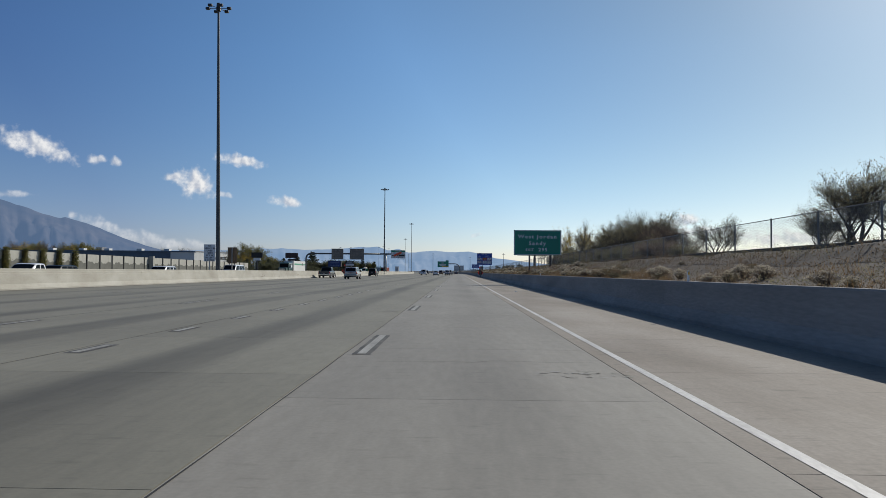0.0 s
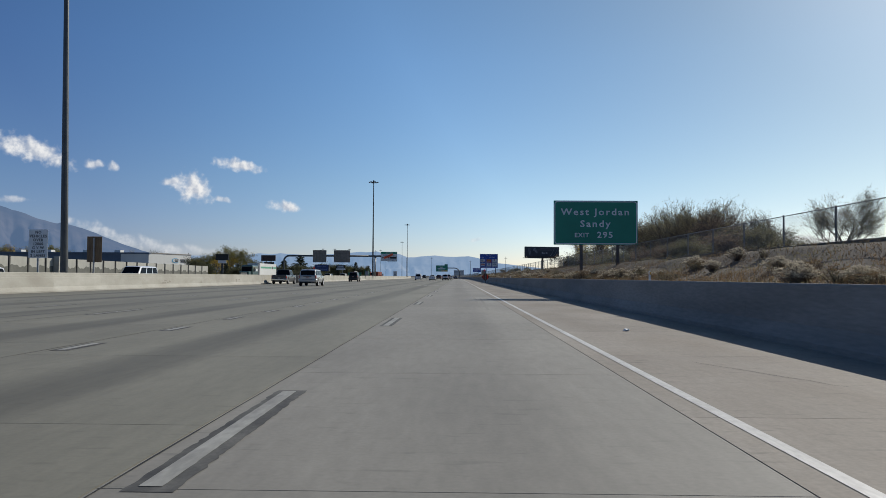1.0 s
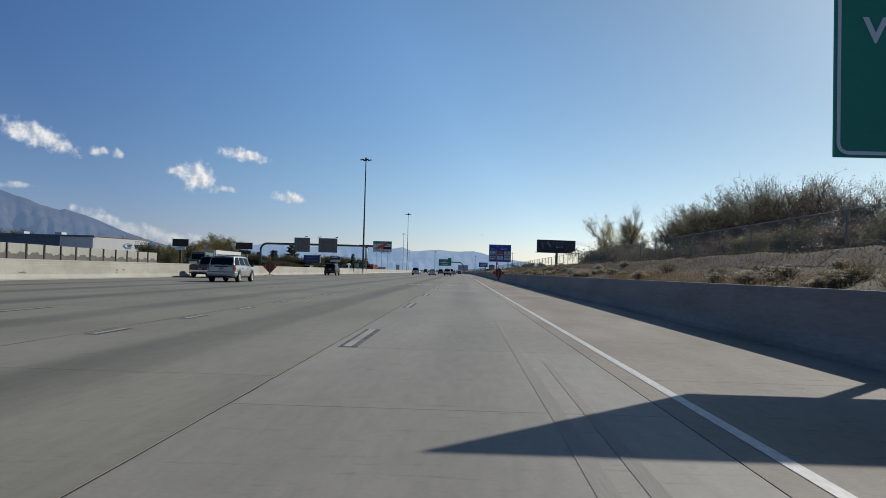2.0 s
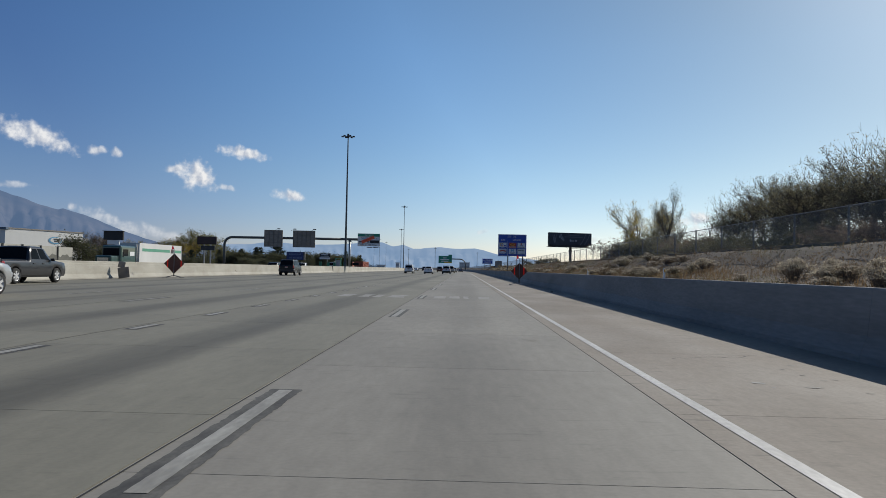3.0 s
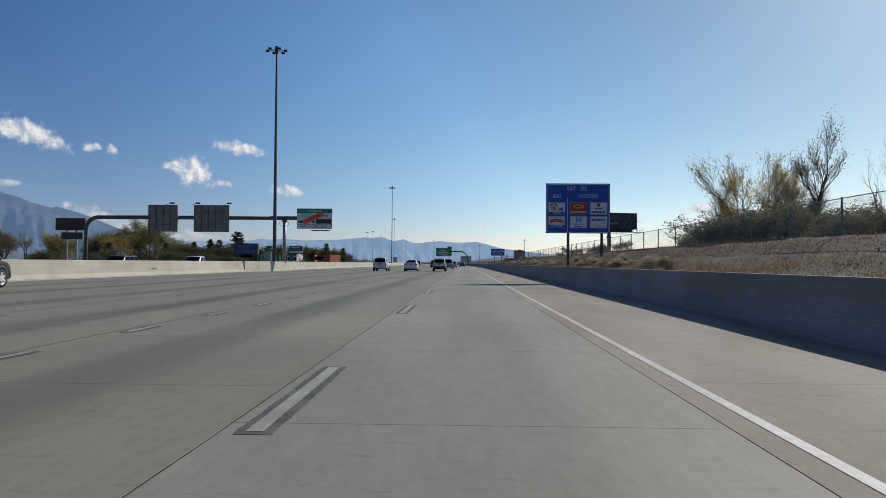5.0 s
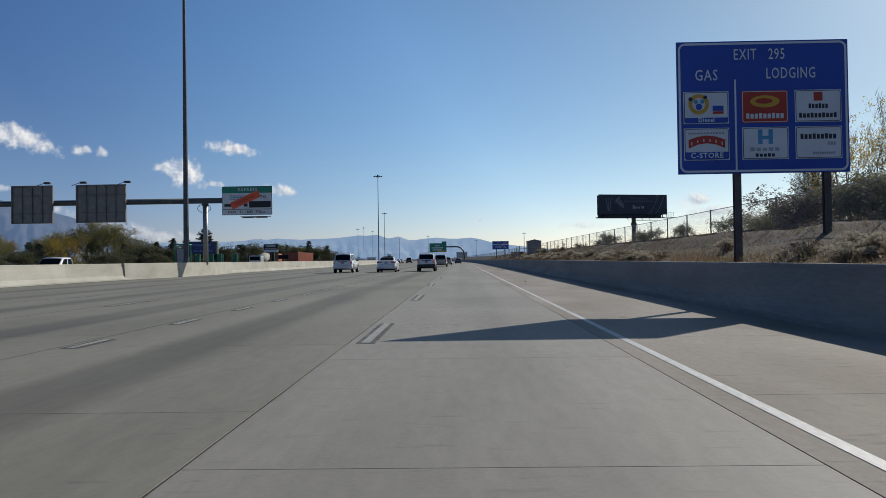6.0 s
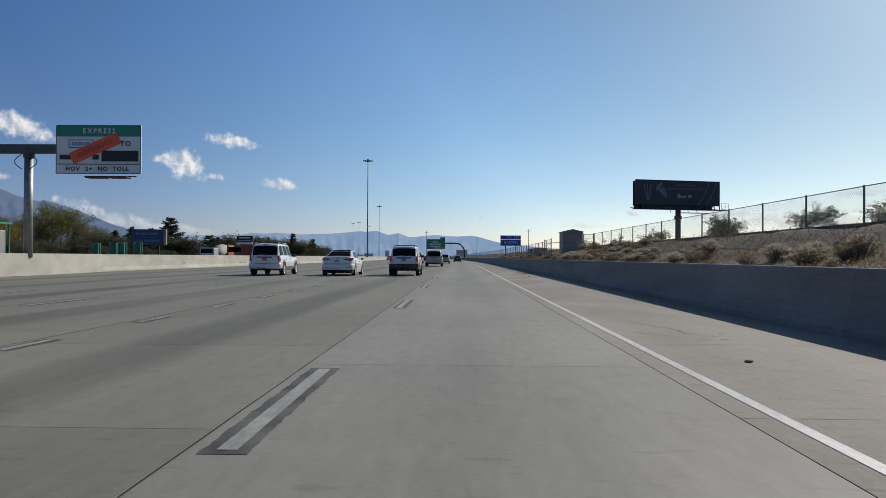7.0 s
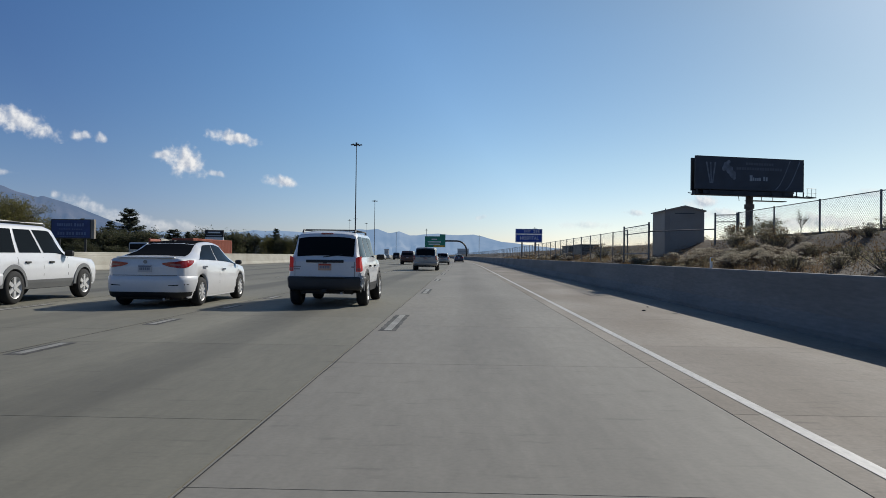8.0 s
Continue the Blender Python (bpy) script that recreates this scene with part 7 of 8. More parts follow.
BIG = [tree_kind(9, DEEP, 26000, 0.085, scatter=0.28, trunks=3, twigs=0, skirt=0.65, kids=1.6), tree_kind(10, DEEP, 26000, 0.085, scatter=0.28, trunks=4, twigs=0, skirt=0.65, kids=1.5)]
HEDGE = [tree_kind(13, SHADY, 8000, 0.13, depth=3, scatter=0.3, trunks=3, twigs=0, skirt=0.55), tree_kind(14, SHADY, 8000, 0.13, depth=3, scatter=0.3, trunks=2, twigs=0, skirt=0.55)]
THICKET = [tree_kind(15, BUSH, 12000, 0.115, scatter=0.26, trunks=4, twigs=0, skirt=0.6, kids=1.4), tree_kind(16, RUSSET, 11000, 0.115, scatter=0.26, trunks=4, twigs=0, skirt=0.6, kids=1.4)]
FIR = [conifer_kind(11), conifer_kind(12)]

rt = random.Random(21)
ROW = "trees behind the fence"
ELMS = "small elm with thin dull olive leaves behind the fence"
stand_tree(ELM[0], ELMS, 37.4, 66.0, 2.0, 9.0, 30, 1.1, group=ROW)
stand_tree(ELM[1], ELMS, 41.0, 63.0, 2.0, 8.2, 80, 1.1, group=ROW)
stand_tree(ELM[1], ELMS, 33.6, 90.5, 2.0, 6.5, 130, 0.85, group=ROW)
stand_tree(ELM[0], ELMS, 35.3, 67.5, 2.0, 5.2, 210, 1.1, group=ROW)
for x, y, h in ((36, 112, 6.4), (35, 121, 7.8), (37, 131, 9.2), (36, 141, 10.0), (38, 152, 9.2), (36, 163, 9.6), (39, 174, 10.2), (38, 186, 9.2), (42, 158, 12.6), (42, 186, 12.2), (43, 172, 11.6), (41, 149, 11.2)):
    stand_tree(RUSS[rt.randrange(3)] if y < 146 else (ELM[0], ELM[1], RUSS[2])[rt.randrange(3)], "autumn tree with sparse russet and olive leaves" if y < 146 else "tall elm with thinning dull olive leaves", x, y, 2.0, h, rt.uniform(0, 360), rt.uniform(0.9, 1.1), group=ROW)
for i in range(22):
    stand_tree(THICKET[rt.random() < 0.25], "low bushy thicket with dry leaves behind the fence", 31.5 + rt.uniform(-2.5, 3), 98 + i * 4.4, 1.8, rt.uniform(3.2, 5.0), rt.uniform(0, 360), 1.4, "bushy_tree", "tree", "thicket behind the fence")
stand_tree(GOLDEN, "slender tree with yellowing leaves behind the fence", 41.3, 248.6, 2.0, 14.6, 10, 0.72, group=ROW)
stand_tree(RUSS[2], "slight tree with thin pale olive leaves", 39.5, 256.0, 2.0, 11.0, 40, 0.45, group=ROW)
stand_tree(ELM[1], "slight tree with thin pale olive leaves", 42.5, 239.0, 2.0, 10.8, 300, 0.6, group=ROW)
stand_tree(BARE[0], "tall thin tree with few leaves on fine upright twigs", 39.6, 227.6, 2.0, 14.8, 70, 0.8, group=ROW)
stand_tree(BARE[1], "bare grey tree with forked trunk", 51.7, 233.7, 2.0, 14.6, 120, 0.6, group=ROW)
stand_tree(BARE[1], "bare grey tree with forked trunk", 49.3, 222.6, 2.0, 13.4, 220, 0.6, group=ROW)
for y, h in ((200, 4.6), (206, 5.2), (213, 5.0), (219, 5.4), (226, 6.4), (231, 7.0), (236, 7.4), (240, 7.8), (246, 7.2), (252, 6.0), (258, 4.6)):
    stand_tree(THICKET[rt.random() < 0.2], "low bushy thicket tree, dark olive", 37.5 + rt.uniform(-2, 2), y, 1.7, h, rt.uniform(0, 360), 1.5, "bushy_tree", "tree", "thicket behind the fence")
for x, y, h in ((15.0, 62, 1.7), (17, 78, 1.9), (16, 96, 1.7), (16, 215, 1.6), (17, 236, 1.7), (15.5, 222, 1.4), (14.5, 240, 1.5), (44.5, 276.5, 5.2), (22, 282, 2.4), (20, 290, 1.6), (24, 268, 2.6)):
    stand_tree(THICKET[0], "small grey-green bush behind the fence", x, y, 1.95, h, rt.uniform(0, 360), 1.2, "bush", "bush", "bushes behind the fence")

for x, y, h in ((12.5, 254.7, 0.95), (12.8, 262.0, 0.8), (13.4, 246.0, 0.7)):
    stand_tree(BARE[0], "thin young tree behind the fence", x, y, 1.93, h, rt.uniform(0, 360), 0.8, "sapling", "tree", "saplings behind the fence")

# far side trees
FARS = "trees beyond the far carriageway"
for x, y, h, w in ((-113, 414, 16.3, 0.85), (-121.5, 420, 18, 0.9), (-130, 410, 12.5, 0.9), (-108, 424, 11, 0.85), (-138, 424, 11, 0.9)):
    stand_tree(BIG[rt.randrange(2)], "broad full tree with deep olive foliage", x, y, -0.2, h, rt.uniform(0, 360), w, group=FARS)
for x, y, h in ((-118, 362, 9.5), (-124, 372, 10), (-112, 384, 10.5), (-130, 352, 9), (-120, 230, 8.5), (-128, 216, 8.5), (-126, 248, 8.0), (-134, 204, 8.8), (-140, 560, 12)):
    stand_tree(BIG[rt.randrange(2)] if rt.random() < 0.5 else GOLDEN, "rounded autumn tree in olive and gold", x, y, -0.2, h, rt.uniform(0, 360), 0.9, group=FARS)
for x, y, h, w in ((-78.8, 406.3, 11.9, 1.25), (-85, 396, 9.0, 1), (-66.9, 403.4, 6.9, 1.9), (-95, 408, 8.4, 1), (-90, 420, 9.4, 1), (-74, 432, 7.2, 1.1), (-101, 398, 7.6, 1), (-62, 425, 6.4, 1.3), (-88, 330, 6.0, 1.2), (-96, 340, 6.6, 1.2)):
    stand_tree(FIR[rt.randrange(2)], "dark green conifer with layered branches", x, y, -0.2, h, rt.uniform(0, 360), w, "conifer", "tree", FARS)
for x, y, h in ((-124.6, 330, 11.2), (-120.3, 334, 10.6), (-116.5, 330, 9.6), (-112.8, 326, 9.2), (-109.5, 330, 8.6), (-127, 322, 10.8)):
    stand_tree((BARE[0], RUSS[0])[rt.random() < 0.4], "brown half-bare tree beyond the far carriageway", x, y, -0.2, h, rt.uniform(0, 360), 1.2, group=FARS)
for i in range(13):
    stand_tree(HEDGE[i % 2], "dark bushy tree in a close row", -97 + 2.5 * i, 392 + rt.uniform(-5, 5), -0.2, rt.uniform(5.6, 7.6), rt.uniform(0, 360), 1.35, group=FARS)
for i in range(9):
    stand_tree((HEDGE[0], BIG[0], FIR[0], HEDGE[1], BIG[1], FIR[1])[i % 6], ("dark bushy tree in a clump", "rounded olive tree in a clump", "dark conifer in a clump")[i % 3], -72.5 + 2.7 * i, 465 + rt.uniform(-5, 5), -0.2, rt.uniform(7.2, 10.6), rt.uniform(0, 360), 0.8, group=FARS)
for i in range(16):
    x, y = -64 - rt.uniform(0, 22), 440 + i * 9
    stand_tree(HEDGE[i % 2], "low dark roadside tree", x, y, -0.2, rt.uniform(5.0, 9.5), rt.uniform(0, 360), 1.3, "tree", "tree", FARS)
for x, y, h in ((-62.5, 209.5, 6.2), (-61, 214.5, 4.6), (-64, 206, 4.0)):
    stand_tree(HEDGE[0], "dense brown bushy tree beside the noise wall", x, y, -0.2, h, rt.uniform(0, 360), 1.2, group=FARS)
for i in range(14):
    stand_tree(HEDGE[i % 2], "dark hedge bush beyond the carriageway", -60 - rt.uniform(0, 14), 225 + i * 14, -0.2, rt.uniform(2.6, 4.2), rt.uniform(0, 360), 1.9, "bush", "bush", "bushes beyond the carriageway")

for i in range(13):
    x, kind = -248 + i * 4.3 + rt.uniform(-1, 1), (GOLDEN, BIG[0], RUSS[1], BIG[1])[rt.randrange(4)] if i < 9 else BIG[i % 2]
    stand_tree(kind, "autumn tree behind the noise wall in gold and olive", x, 402 + rt.uniform(-6, 6), -0.2, rt.uniform(15.2, 17.0) if i < 12 else 13.5, rt.uniform(0, 360), 0.8, group="trees behind the noise wall")


def column_kind(seed):
    """A narrow column of creeper about 3.3 m tall."""
    rnd = random.Random(seed)
    wood, leaf = Shape(), Shape()
    for _ in range(7):
        wood.limb(Vector((rnd.uniform(-0.2, 0.2), rnd.uniform(-0.3, 0.3), -0.2)), Vector((rnd.uniform(-0.2, 0.1), rnd.uniform(-0.4, 0.4), rnd.uniform(2.4, 3.2))), 0.03, 0.012, 4)
    for _ in range(2600):
        z = rnd.uniform(0.05, 3.45)
        leaf.leaf(Vector((rnd.gauss(0, 0.17), rnd.gauss(0, 0.24 + 0.05 * math.sin(z * 2.3 + seed)), z)), rnd.uniform(0.05, 0.10), rnd)
    return [("woody_base", wood.mesh("woody_base", BARK)), ("foliage", leaf.mesh("foliage", DEEP))]


CREEPER = [column_kind(41), column_kind(42)]
for i, y in enumerate((78.2, 82.2, 86.2, 90.2, 94.2, 98.2, 102.4)):
    c = thing("creeper", "dark dry creeper climbing a post of the noise wall", "climbing plant", "creepers on the noise wall", at=pose(-52.85, y, 0.3, 0, 0, 0))
    for nm, me in CREEPER[i % 2]:
        o = tagged(new(nm, me), kind="stuff")
        o.parent = c

# dry brush on the bank
KINDS = [shrub_kind(31, BRUSH, SEED, heads=0.4), shrub_kind(32, SAGE, SEED, heads=0.5), shrub_kind(33, BRUSH, SEED, 80, 900, 0.9), shrub_kind(34, SAGE, STRAW, heads=0.25), shrub_kind(35, BRUSH, STRAW, heads=0.2)]
LABELS = ("brown dry brush with pale seed heads", "grey-green sagebrush with some seed heads", "dry rabbitbrush thick with pale seed heads", "dull green low brush", "dark brown withered brush")
rb = random.Random(5)
spots = [(rb.uniform(-4, 338), 7.95 + abs(rb.gauss(0, 0.55)), rb.randint(1, 6)) for _ in range(96)] + [(235.0, 8.3, 7), (242.0, 8.3, 6), (248.0, 8.2, 7), (253.5, 8.3, 6), (187.5, 8.5, 4), (189.5, 8.6, 3), (203.0, 8.3, 4), (206.5, 8.3, 4), (211.5, 8.3, 4), (30.0, 8.3, 5), (24.0, 8.2, 5), (62.5, 8.3, 6), (66.0, 8.3, 6), (69.5, 8.4, 5), (118.0, 9.9, 5), (126.0, 10.0, 5), (150.0, 9.8, 4), (254.0, 8.7, 5), (251.5, 8.9, 6), (248.5, 9.2, 6), (245.0, 9.6, 6), (242.0, 9.9, 5), (238.5, 9.8, 5), (247.0, 8.5, 6)]
for x, y, h, w, k in ((9.75, 253.0, 0.85, 1.0, 3), (9.5, 252.2, 0.6, 1.0, 1), (9.95, 250.6, 0.62, 1.1, 3), (9.7, 250.0, 0.5, 1.2, 3), (8.6, 269.0, 0.95, 1.1, 3), (10.2, 246.4, 0.36, 1.3, 1), (8.7, 264.5, 0.7, 1.2, 3)):
    t = thing("bush", "dull green bush on the bank beside the cabinet", "bush", "bushes by the cabinet")
    t.matrix_world = pose(x, y, bank_height(x, y) - 0.03, 0, 0, rb.uniform(0, 360)) @ Matrix.Diagonal((h * w, h * w, h, 1))
    for nm, me in KINDS[k]:
        o = tagged(new(nm, me), kind="stuff")
        o.parent = t
clumps = {}
for yc, xc, many in spots:
    for _ in range(many):
        k = rb.choices(range(5), (2.0, 2.4, 4.6, 2.0, 1.2))[0]
        y, x = yc + rb.gauss(0, 1.5), min(max(7.9, xc + rb.gauss(0, 0.4)), 10.3)
        if 255.0 < y < 262 and x > 7.9:
            x = 8.0
        s = rb.uniform(0.24, 0.50)
        m = pose(x, y, bank_height(x, y) - 0.03, 0, 0, rb.uniform(0, 360)) @ Matrix.Diagonal((s * rb.uniform(1.0, 1.6), s * rb.uniform(1.0, 1.6), s * rb.uniform(0.75, 1.05), 1))
        if y > 261 or 52 < y < 116:
            for nm, me in KINDS[k]:
                sh, _ = clumps.setdefault(me.materials[0].name, (Shape(), me.materials[0]))
                base = len(sh.v)
                sh.v += [m @ v.co for v in me.vertices]
                sh.f += [tuple(base + i for i in p.vertices) for p in me.polygons]
            continue
        t = thing("brush", LABELS[k] + " on the bank", "bush", "brush on the bank")
        t.matrix_world = m
        for nm, me in KINDS[k]:
            o = tagged(new(nm, me), kind="stuff")
            o.parent = t
for sh, mat in clumps.values():
    tagged(new("brush_patch", sh.mesh("brush_patch", mat)), "scattered dry brush on the farther bank", "brush", kind="stuff")
grass, litter = Shape(), Shape()
rg = random.Random(8)
for _ in range(110000):
    y, x = rg.uniform(-8, 345), 7.45 + (1.5 * rg.random() ** 1.1 if rg.random() < 0.65 else 3.2 * rg.random())
    if noise.noise((x * 0.8, y * 0.25, 3)) < -0.12:
        continue
    z = bank_height(x, y)
    h, a = rg.uniform(0.05, 0.22), rg.uniform(0, math.pi)
    w = 0.004 + 0.005 * rg.random()
    k = len(grass.v)
    dx, dy = w * math.cos(a), w * math.sin(a)
    tip = Vector((x + rg.gauss(0, 0.06), y + rg.gauss(0, 0.06), z + h))
    grass.v += [Vector((x - dx, y - dy, z - 0.02)), Vector((x + dx, y + dy, z - 0.02)), tip]
    grass.f.append((k, k + 1, k + 2))
tagged(new("dry_grass", grass.mesh("dry_grass", STRAW)), "rusty straw grass on the foot of the bank", "grass", kind="stuff")
weeds = {"brown_weeds": (Shape(), BRUSH), "green_weeds": (Shape(), SAGE)}
for _ in range(210000):
    y, x = rg.uniform(-6, 345), 7.45 + 3.2 * rg.random() ** 1.15
    c = noise.noise((x * 1.1, y * 0.5, 7))
    if c < -0.5:
        continue
    sh = weeds["brown_weeds" if noise.noise((x * 0.7, y * 0.2, 11)) > -0.1 else "green_weeds"][0]
    sh.leaf(Vector((x, y, bank_height(x, y) + abs(rg.gauss(0, 0.06 + 0.14 * max(0, c))))), rg.uniform(0.010, 0.030), rg)
for nm, (sh, mat) in weeds.items():
    tagged(new(nm, sh.mesh(nm, mat)), "low dry weeds covering the bank", "weeds", kind="stuff")
STONE = surface("grey stones", (0.17, 0.155, 0.14), 0.9, var=0.3, coarse=5, world_space=True)
for _ in range(5000):
    y, x = rg.uniform(-6, 340), rg.uniform(8.2, 10.7)
    r = abs(rg.gauss(0, 0.013)) + 0.008
    c = Vector((x, y, bank_height(x, y) + r * 0.3))
    k = len(litter.v)
    litter.v += [c + Vector((r * rg.uniform(0.7, 1.2) * u, r * rg.uniform(0.7, 1.2) * v, r * rg.uniform(0.5, 0.9) * w)) for u, v, w in ((1, 0, 0), (-1, 0, 0), (0, 1, 0), (0, -1, 0), (0, 0, 1), (0, 0, -1))]
    litter.f += [(k + a, k + b, k + c2) for a, b, c2 in ((0, 2, 4), (2, 1, 4), (1, 3, 4), (3, 0, 4), (2, 0, 5), (1, 2, 5), (3, 1, 5), (0, 3, 5))]
tagged(new("bank_stones", litter.mesh("bank_stones", STONE)), "scattered pale stones on the bank", "stones", kind="stuff")


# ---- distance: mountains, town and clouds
def distant(name, color, tint, haze_glow, power, coarse):
    """A far backdrop surface with blue distance haze painted in as a faint glow."""
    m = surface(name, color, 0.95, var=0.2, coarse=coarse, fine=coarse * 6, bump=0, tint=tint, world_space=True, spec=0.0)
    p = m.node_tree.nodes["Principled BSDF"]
    p.inputs["Emission Color"].default_value, p.inputs["Emission Strength"].default_value = (*haze_glow, 1), power
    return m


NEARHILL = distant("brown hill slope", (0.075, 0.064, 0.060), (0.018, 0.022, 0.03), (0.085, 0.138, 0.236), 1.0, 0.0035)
FARHILL = distant("haze-blue distant ridge", (0.17, 0.16, 0.14), (0.045, 0.055, 0.07), (0.175, 0.27, 0.415), 1.0, 0.003)


def ridge(name, label, crest, D, depth, mat, rough, seed):
    rnd = random.Random(seed)
    azs = np.arange(crest[0][0], crest[-1][0] + 0.01, 0.14)
    els = np.interp(azs, [c[0] for c in crest], [c[1] for c in crest])
    rows = 22
    verts, faces = [], []
    for r in range(rows + 1):
        u = r / rows
        for a, e in zip(azs, els):
            dist = D - depth * (1 - u)
            h = D * math.tan(radians(e)) * u ** 1.25
            fold = noise.fractal((a * 0.55, u * 2.2, seed), 1.0, 2.0, 5)
            h += rough * fold * D * math.tan(radians(e)) * (1 - u) * u * 2.2 + 0.01 * D * math.tan(radians(e)) * noise.noise((a * 2.3, u * 4, seed)) * u
            gully = abs(noise.fractal((a * 1.5 + 0.8 * u, u * 0.7, seed + 4.0), 1.0, 2.1, 4))
            h -= 0.5 * rough * gully * D * math.tan(radians(e)) * (1 - u) * u * 1.6
            dist += 60 * fold + 90 * gully * (1 - u)
            verts.append((1.4 + dist * math.sin(radians(a)), 110 + dist * math.cos(radians(a)), h - 1.0 + 1.2 * u))
    w = len(azs)
    for r in range(rows):
        for i in range(w - 1):
            faces.append((r * w + i, r * w + i + 1, (r + 1) * w + i + 1, (r + 1) * w + i))
    me = bpy.data.meshes.new(name)
    me.from_pydata(verts, [], faces)
    for p in me.polygons:
        p.use_smooth = True
    me.materials.append(mat)
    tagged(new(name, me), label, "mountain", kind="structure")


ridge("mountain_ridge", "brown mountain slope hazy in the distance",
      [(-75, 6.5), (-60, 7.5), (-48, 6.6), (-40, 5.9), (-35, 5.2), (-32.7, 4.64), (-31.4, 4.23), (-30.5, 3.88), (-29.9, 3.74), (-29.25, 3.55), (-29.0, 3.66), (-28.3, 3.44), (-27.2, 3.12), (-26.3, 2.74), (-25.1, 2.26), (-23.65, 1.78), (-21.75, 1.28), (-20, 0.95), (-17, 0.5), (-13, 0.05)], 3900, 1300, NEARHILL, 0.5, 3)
ridge("far_ridge", "low haze-blue mountain ridge on the horizon",
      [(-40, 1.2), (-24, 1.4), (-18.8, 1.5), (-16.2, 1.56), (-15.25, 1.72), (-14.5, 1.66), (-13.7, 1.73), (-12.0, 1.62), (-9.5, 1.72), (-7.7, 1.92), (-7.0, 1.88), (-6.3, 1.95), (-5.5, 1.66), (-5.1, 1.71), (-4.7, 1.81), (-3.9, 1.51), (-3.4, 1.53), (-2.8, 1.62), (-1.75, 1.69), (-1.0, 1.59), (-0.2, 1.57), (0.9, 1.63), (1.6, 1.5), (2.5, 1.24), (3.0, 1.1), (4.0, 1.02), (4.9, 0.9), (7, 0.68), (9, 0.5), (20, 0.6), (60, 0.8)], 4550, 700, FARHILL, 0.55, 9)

# town walls and panes carry painted haze, a weak blue emission
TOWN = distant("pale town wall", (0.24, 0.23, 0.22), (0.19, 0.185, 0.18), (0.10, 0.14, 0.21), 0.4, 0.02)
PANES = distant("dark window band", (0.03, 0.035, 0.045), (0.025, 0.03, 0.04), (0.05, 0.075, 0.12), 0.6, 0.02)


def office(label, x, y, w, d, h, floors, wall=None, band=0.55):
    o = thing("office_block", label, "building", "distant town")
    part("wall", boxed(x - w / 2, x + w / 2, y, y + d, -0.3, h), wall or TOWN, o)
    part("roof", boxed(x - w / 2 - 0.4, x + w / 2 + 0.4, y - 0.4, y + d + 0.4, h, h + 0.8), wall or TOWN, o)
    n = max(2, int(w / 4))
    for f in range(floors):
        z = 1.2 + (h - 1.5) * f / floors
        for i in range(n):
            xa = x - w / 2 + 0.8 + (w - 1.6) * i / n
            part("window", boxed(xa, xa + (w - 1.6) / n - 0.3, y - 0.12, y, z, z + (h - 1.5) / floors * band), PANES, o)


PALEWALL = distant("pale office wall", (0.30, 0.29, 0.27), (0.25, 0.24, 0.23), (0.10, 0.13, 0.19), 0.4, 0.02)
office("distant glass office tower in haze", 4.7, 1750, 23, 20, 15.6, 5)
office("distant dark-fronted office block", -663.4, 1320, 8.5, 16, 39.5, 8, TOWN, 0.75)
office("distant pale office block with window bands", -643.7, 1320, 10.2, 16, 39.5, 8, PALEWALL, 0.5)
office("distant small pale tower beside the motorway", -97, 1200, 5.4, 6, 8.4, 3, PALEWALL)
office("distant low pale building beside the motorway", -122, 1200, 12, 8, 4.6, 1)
far = Shape()
rf = random.Random(17)
for _ in range(150):
    y = rf.uniform(620, 1700)
    x = (-60 - rf.uniform(0, 260)) if rf.random() < 0.86 else rf.uniform(34, 110)
    hgt = rf.uniform(3, 6.5) if x < 0 else rf.uniform(2, 3.5)
    x += bend(y)
    for _ in range(150):
        far.leaf(Vector((x + rf.gauss(0, 3), y + rf.gauss(0, 3), abs(rf.gauss(0.45, 0.3)) * hgt)), rf.uniform(0.35, 0.8), rf)
# painted haze: the far leaves give off a faint blue
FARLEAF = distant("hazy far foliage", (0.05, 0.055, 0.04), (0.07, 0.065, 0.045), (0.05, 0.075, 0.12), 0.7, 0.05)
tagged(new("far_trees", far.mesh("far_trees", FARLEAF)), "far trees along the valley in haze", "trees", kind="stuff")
for x, y, h in ((40.5, 629, 17.4), (15.5, 831, 18.5), (-23.5, 750, 20.2), (-60.4, 928, 23.4)):
    u = thing("utility_pole", "thin distant utility pole with a cross arm", "pole", "distant utility poles")
    part("pole", tubed((x, y, -0.3), (x, y, h), 0.2, 0.14, 8), WEATHERPOLE, u)
    part("cross_arm", boxed(x - 1.3, x + 1.3, y - 0.08, y + 0.08, h - 1.2, h - 1.0), WEATHERPOLE, u)


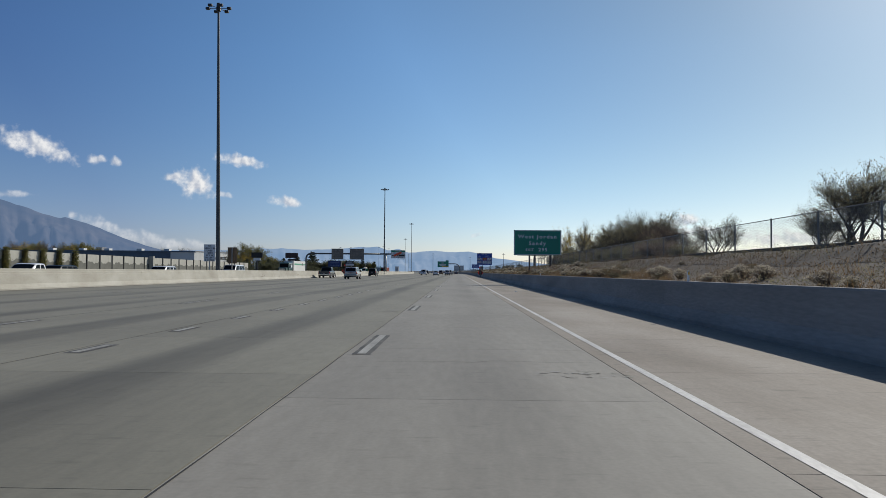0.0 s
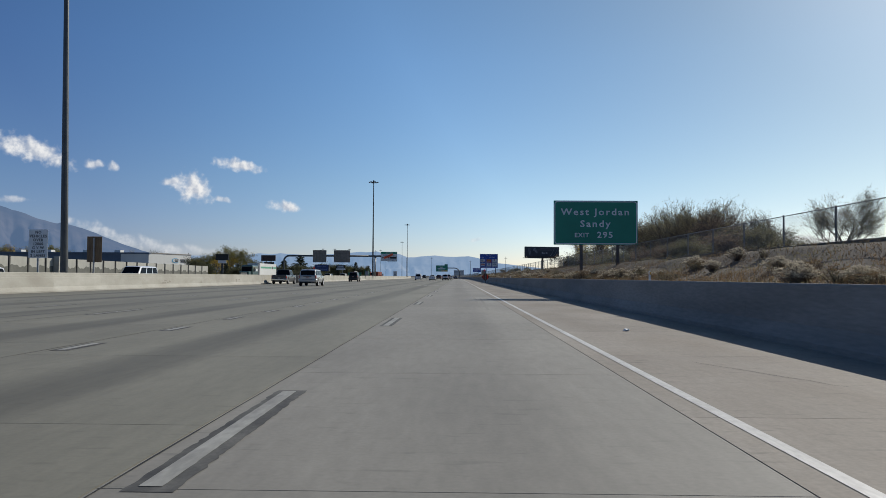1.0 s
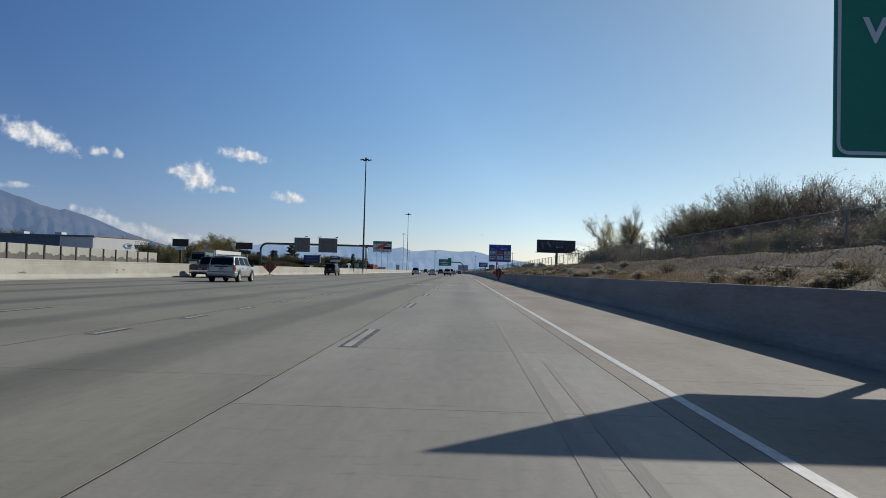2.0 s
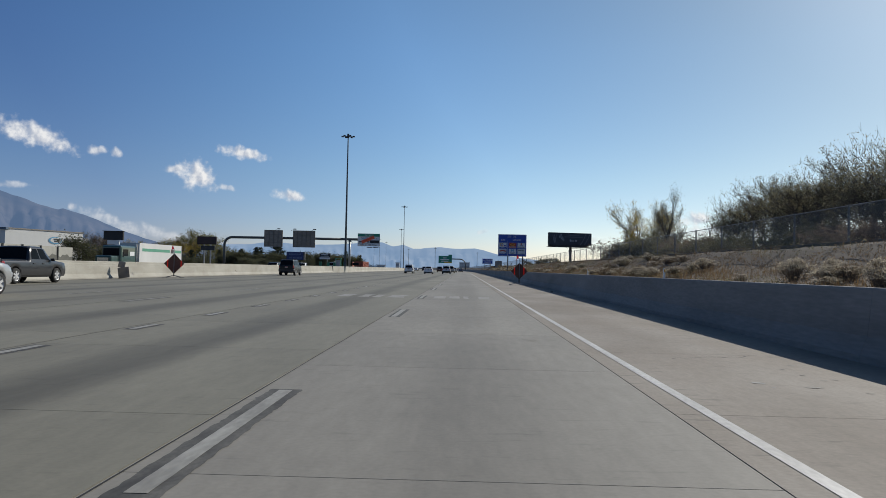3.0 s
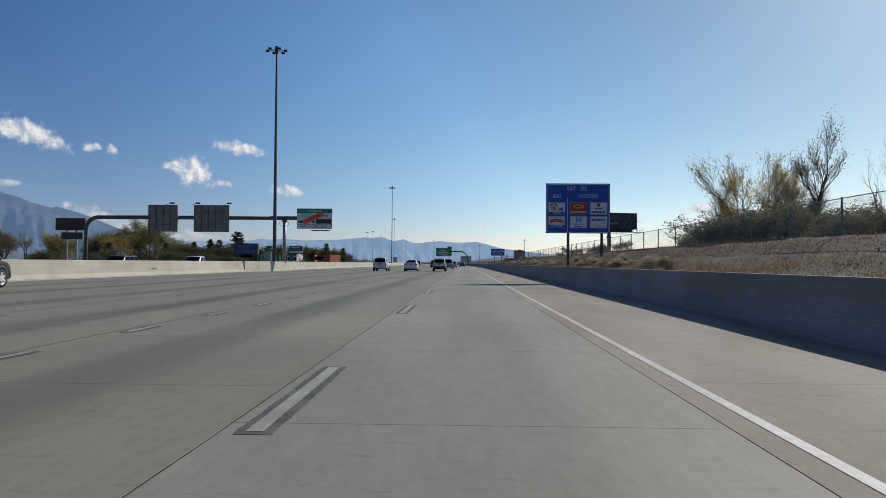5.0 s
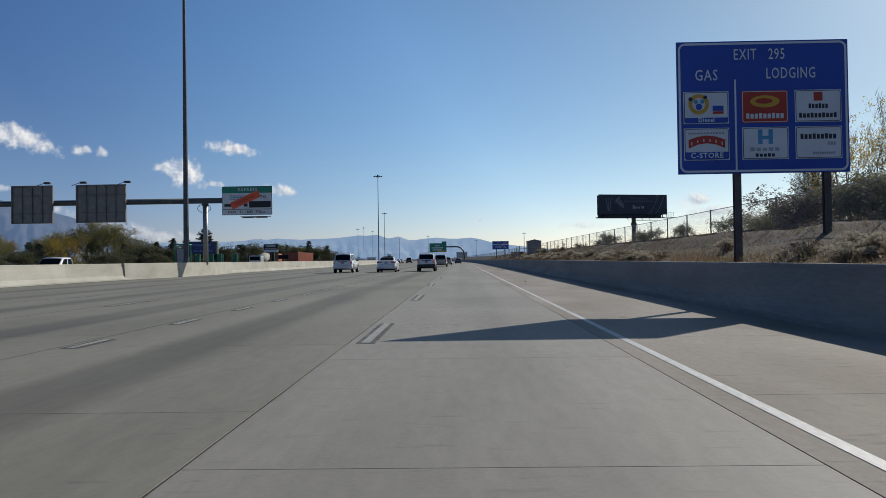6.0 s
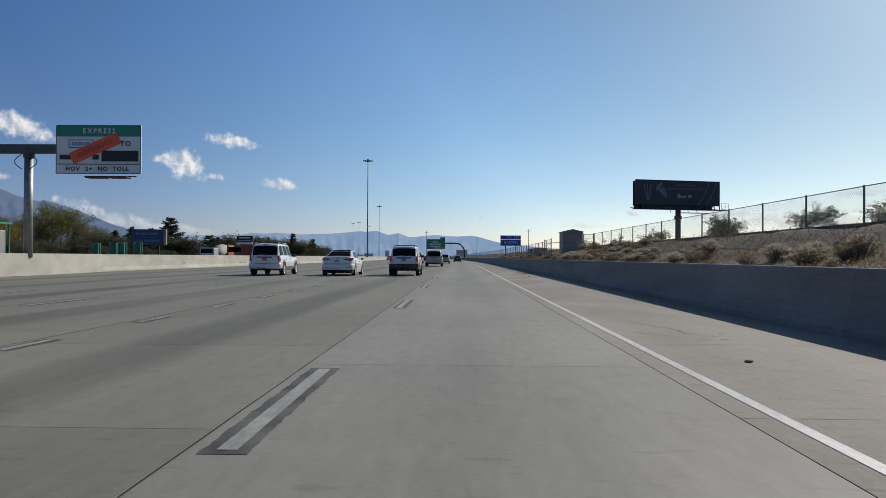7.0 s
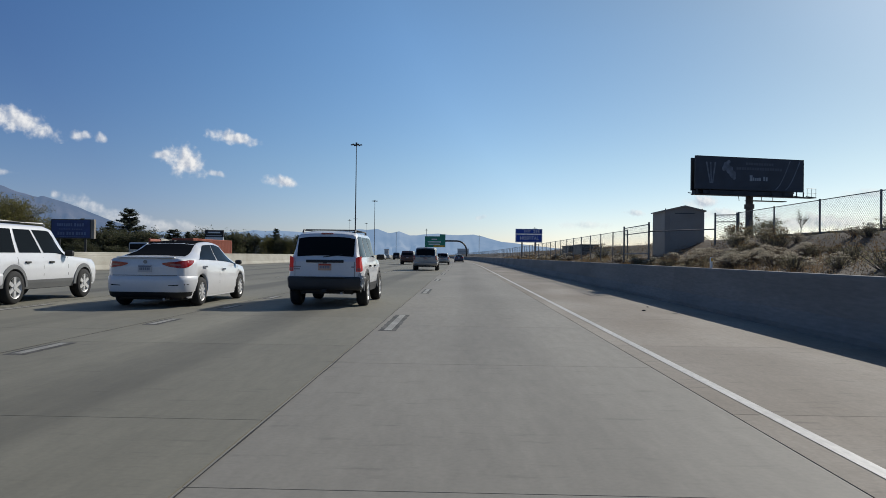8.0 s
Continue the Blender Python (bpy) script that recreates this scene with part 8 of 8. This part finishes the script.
def cloud_matter():
    """Broken white puffs: lumpy noise that thins towards the rim, its glow painted brighter on the side of the sun."""
    m = bpy.data.materials.new("fair weather cloud")
    m.use_nodes = True
    n, k = m.node_tree.nodes, m.node_tree.links
    n.remove(n["Principled BSDF"])
    co, info = n.new("ShaderNodeTexCoord"), n.new("ShaderNodeObjectInfo")
    w = n.new("ShaderNodeMath")
    w.operation, w.inputs[1].default_value = "MULTIPLY", 40
    k.new(info.outputs["Random"], w.inputs[0])
    lumps = []
    for shift in ((0, 0, 0), (11, 16, 0)):
        mp, no = n.new("ShaderNodeMapping"), n.new("ShaderNodeTexNoise")
        mp.inputs["Location"].default_value = shift
        no.noise_dimensions = "4D"
        no.inputs["Scale"].default_value, no.inputs["Detail"].default_value, no.inputs["Roughness"].default_value = 1 / 66, 5, 0.52
        k.new(co.outputs["Object"], mp.inputs["Vector"])
        k.new(mp.outputs[0], no.inputs["Vector"])
        k.new(w.outputs[0], no.inputs["W"])
        lumps.append(no)
    half = n.new("ShaderNodeVectorMath")
    half.operation, half.inputs[1].default_value, half.inputs[2].default_value = "MULTIPLY_ADD", (2, 2, 0), (-1, -1, 0)
    k.new(co.outputs["Generated"], half.inputs[0])
    ln = n.new("ShaderNodeVectorMath")
    ln.operation = "LENGTH"
    k.new(half.outputs[0], ln.inputs[0])
    s1 = n.new("ShaderNodeMath")
    s1.operation, s1.inputs[1].default_value, s1.inputs[2].default_value = "MULTIPLY_ADD", -1.15, 0.06
    k.new(ln.outputs["Value"], s1.inputs[0])
    s2 = n.new("ShaderNodeMath")
    s2.operation, s2.inputs[1].default_value = "MULTIPLY_ADD", 1.9
    k.new(lumps[0].outputs["Fac"], s2.inputs[0])
    k.new(s1.outputs[0], s2.inputs[2])
    soft = n.new("ShaderNodeMapRange")
    soft.interpolation_type = "SMOOTHSTEP"
    soft.inputs["From Min"].default_value, soft.inputs["From Max"].default_value = -0.02, 0.82
    k.new(s2.outputs[0], soft.inputs["Value"])
    slope = n.new("ShaderNodeMath")
    slope.operation = "SUBTRACT"
    k.new(lumps[0].outputs["Fac"], slope.inputs[0])
    k.new(lumps[1].outputs["Fac"], slope.inputs[1])
    sh = n.new("ShaderNodeMapRange")
    sh.inputs["From Min"].default_value, sh.inputs["From Max"].default_value = -0.14, 0.10
    k.new(slope.outputs[0], sh.inputs["Value"])
    mix = n.new("ShaderNodeMix")
    mix.data_type = "RGBA"
    mix.inputs["A"].default_value, mix.inputs["B"].default_value = (0.50, 0.54, 0.62, 1), (0.86, 0.86, 0.86, 1)
    k.new(sh.outputs[0], mix.inputs["Factor"])
    em, tr, mx = n.new("ShaderNodeEmission"), n.new("ShaderNodeBsdfTransparent"), n.new("ShaderNodeMixShader")
    k.new(mix.outputs["Result"], em.inputs["Color"])
    thin = n.new("ShaderNodeMath")
    thin.operation = "MULTIPLY"
    k.new(soft.outputs[0], thin.inputs[0])
    k.new(info.outputs["Alpha"], thin.inputs[1])
    k.new(thin.outputs[0], mx.inputs[0])
    k.new(tr.outputs[0], mx.inputs[1])
    k.new(em.outputs[0], mx.inputs[2])
    k.new(mx.outputs[0], n["Material Output"].inputs["Surface"])
    return m


CLOUD = cloud_matter()
for az, el, w, h, tilt, dense in ((-30.8, 8.5, 5.2, 1.7, -16, 0.95), (-27.05, 7.8, 1.5, 0.7, 4, 0.8), (-25.75, 7.75, 0.9, 0.7, -30, 0.75), (-20.2, 6.5, 3.0, 2.3, -30, 1.0), (-21.9, 6.85, 1.7, 0.6, 8, 0.8), (-18.2, 5.75, 1.5, 0.5, -12, 0.6),
                                  (-17.05, 8.35, 3.7, 1.0, -9, 0.95), (-13.4, 5.3, 2.6, 0.9, -10, 0.9), (-32.2, 5.05, 2.8, 0.5, 3, 0.5), (-28.4, 3.8, 0.6, 0.6, 0, 0.6), (-26.6, 3.2, 3.2, 1.1, -22, 0.42), (-23.6, 2.3, 6.0, 1.1, -12, 0.4), (-20.5, 1.9, 4.5, 0.8, -5, 0.34),
                                  (17.3, 4.0, 2.6, 1.1, 4, 0.85), (18.5, 3.2, 5.0, 0.8, 0, 0.6), (24.5, 2.6, 8.0, 1.2, 0, 0.7), (12.6, 3.3, 1.6, 0.5, -6, 0.6), (1.3, 2.9, 1.0, 0.4, 10, 0.35), (9.0, 2.4, 4.0, 0.6, 0, 0.35), (27.5, 4.4, 3.0, 0.7, 0, 0.4)):
    D = 4700
    p = Vector((1.4 + D * math.cos(radians(el)) * math.sin(radians(az)), 110 + D * math.cos(radians(el)) * math.cos(radians(az)), D * math.sin(radians(el))))
    bm = bmesh.new()
    bmesh.ops.create_circle(bm, cap_ends=True, segments=40, radius=1.0)
    bm.transform(Matrix.Diagonal((D * math.tan(radians(w / 2)) * 1.3, D * math.tan(radians(h / 2)) * 1.3, 1, 1)))
    c = new("cloud", mesh_from("cloud", bm, CLOUD))
    c.matrix_world = look(p, p + (p - Vector((1.4, 110, 1.2)))) @ Matrix.Rotation(radians(tilt), 4, "Z")
    c.visible_shadow = False
    c.color = (1, 1, 1, dense)
    tagged(c, "small white fair weather cloud" if dense > 0.7 else "thin pale wisp of cloud", "cloud", "clouds", "structure")

# ---- road slabs nearest to the traffic, piece by piece
for lane in NEAR_LANES:
    me = slab_mesh(LANES[lane], LANES[lane + 1], SHOULDER if lane == 7 else INNER if lane == 6 else ROAD)
    for i in range(9, 75):
        s = new("slab", me)
        s.location = (0, -50 + STAGGER[lane] + i * SLAB, 0)
        s.parent = road
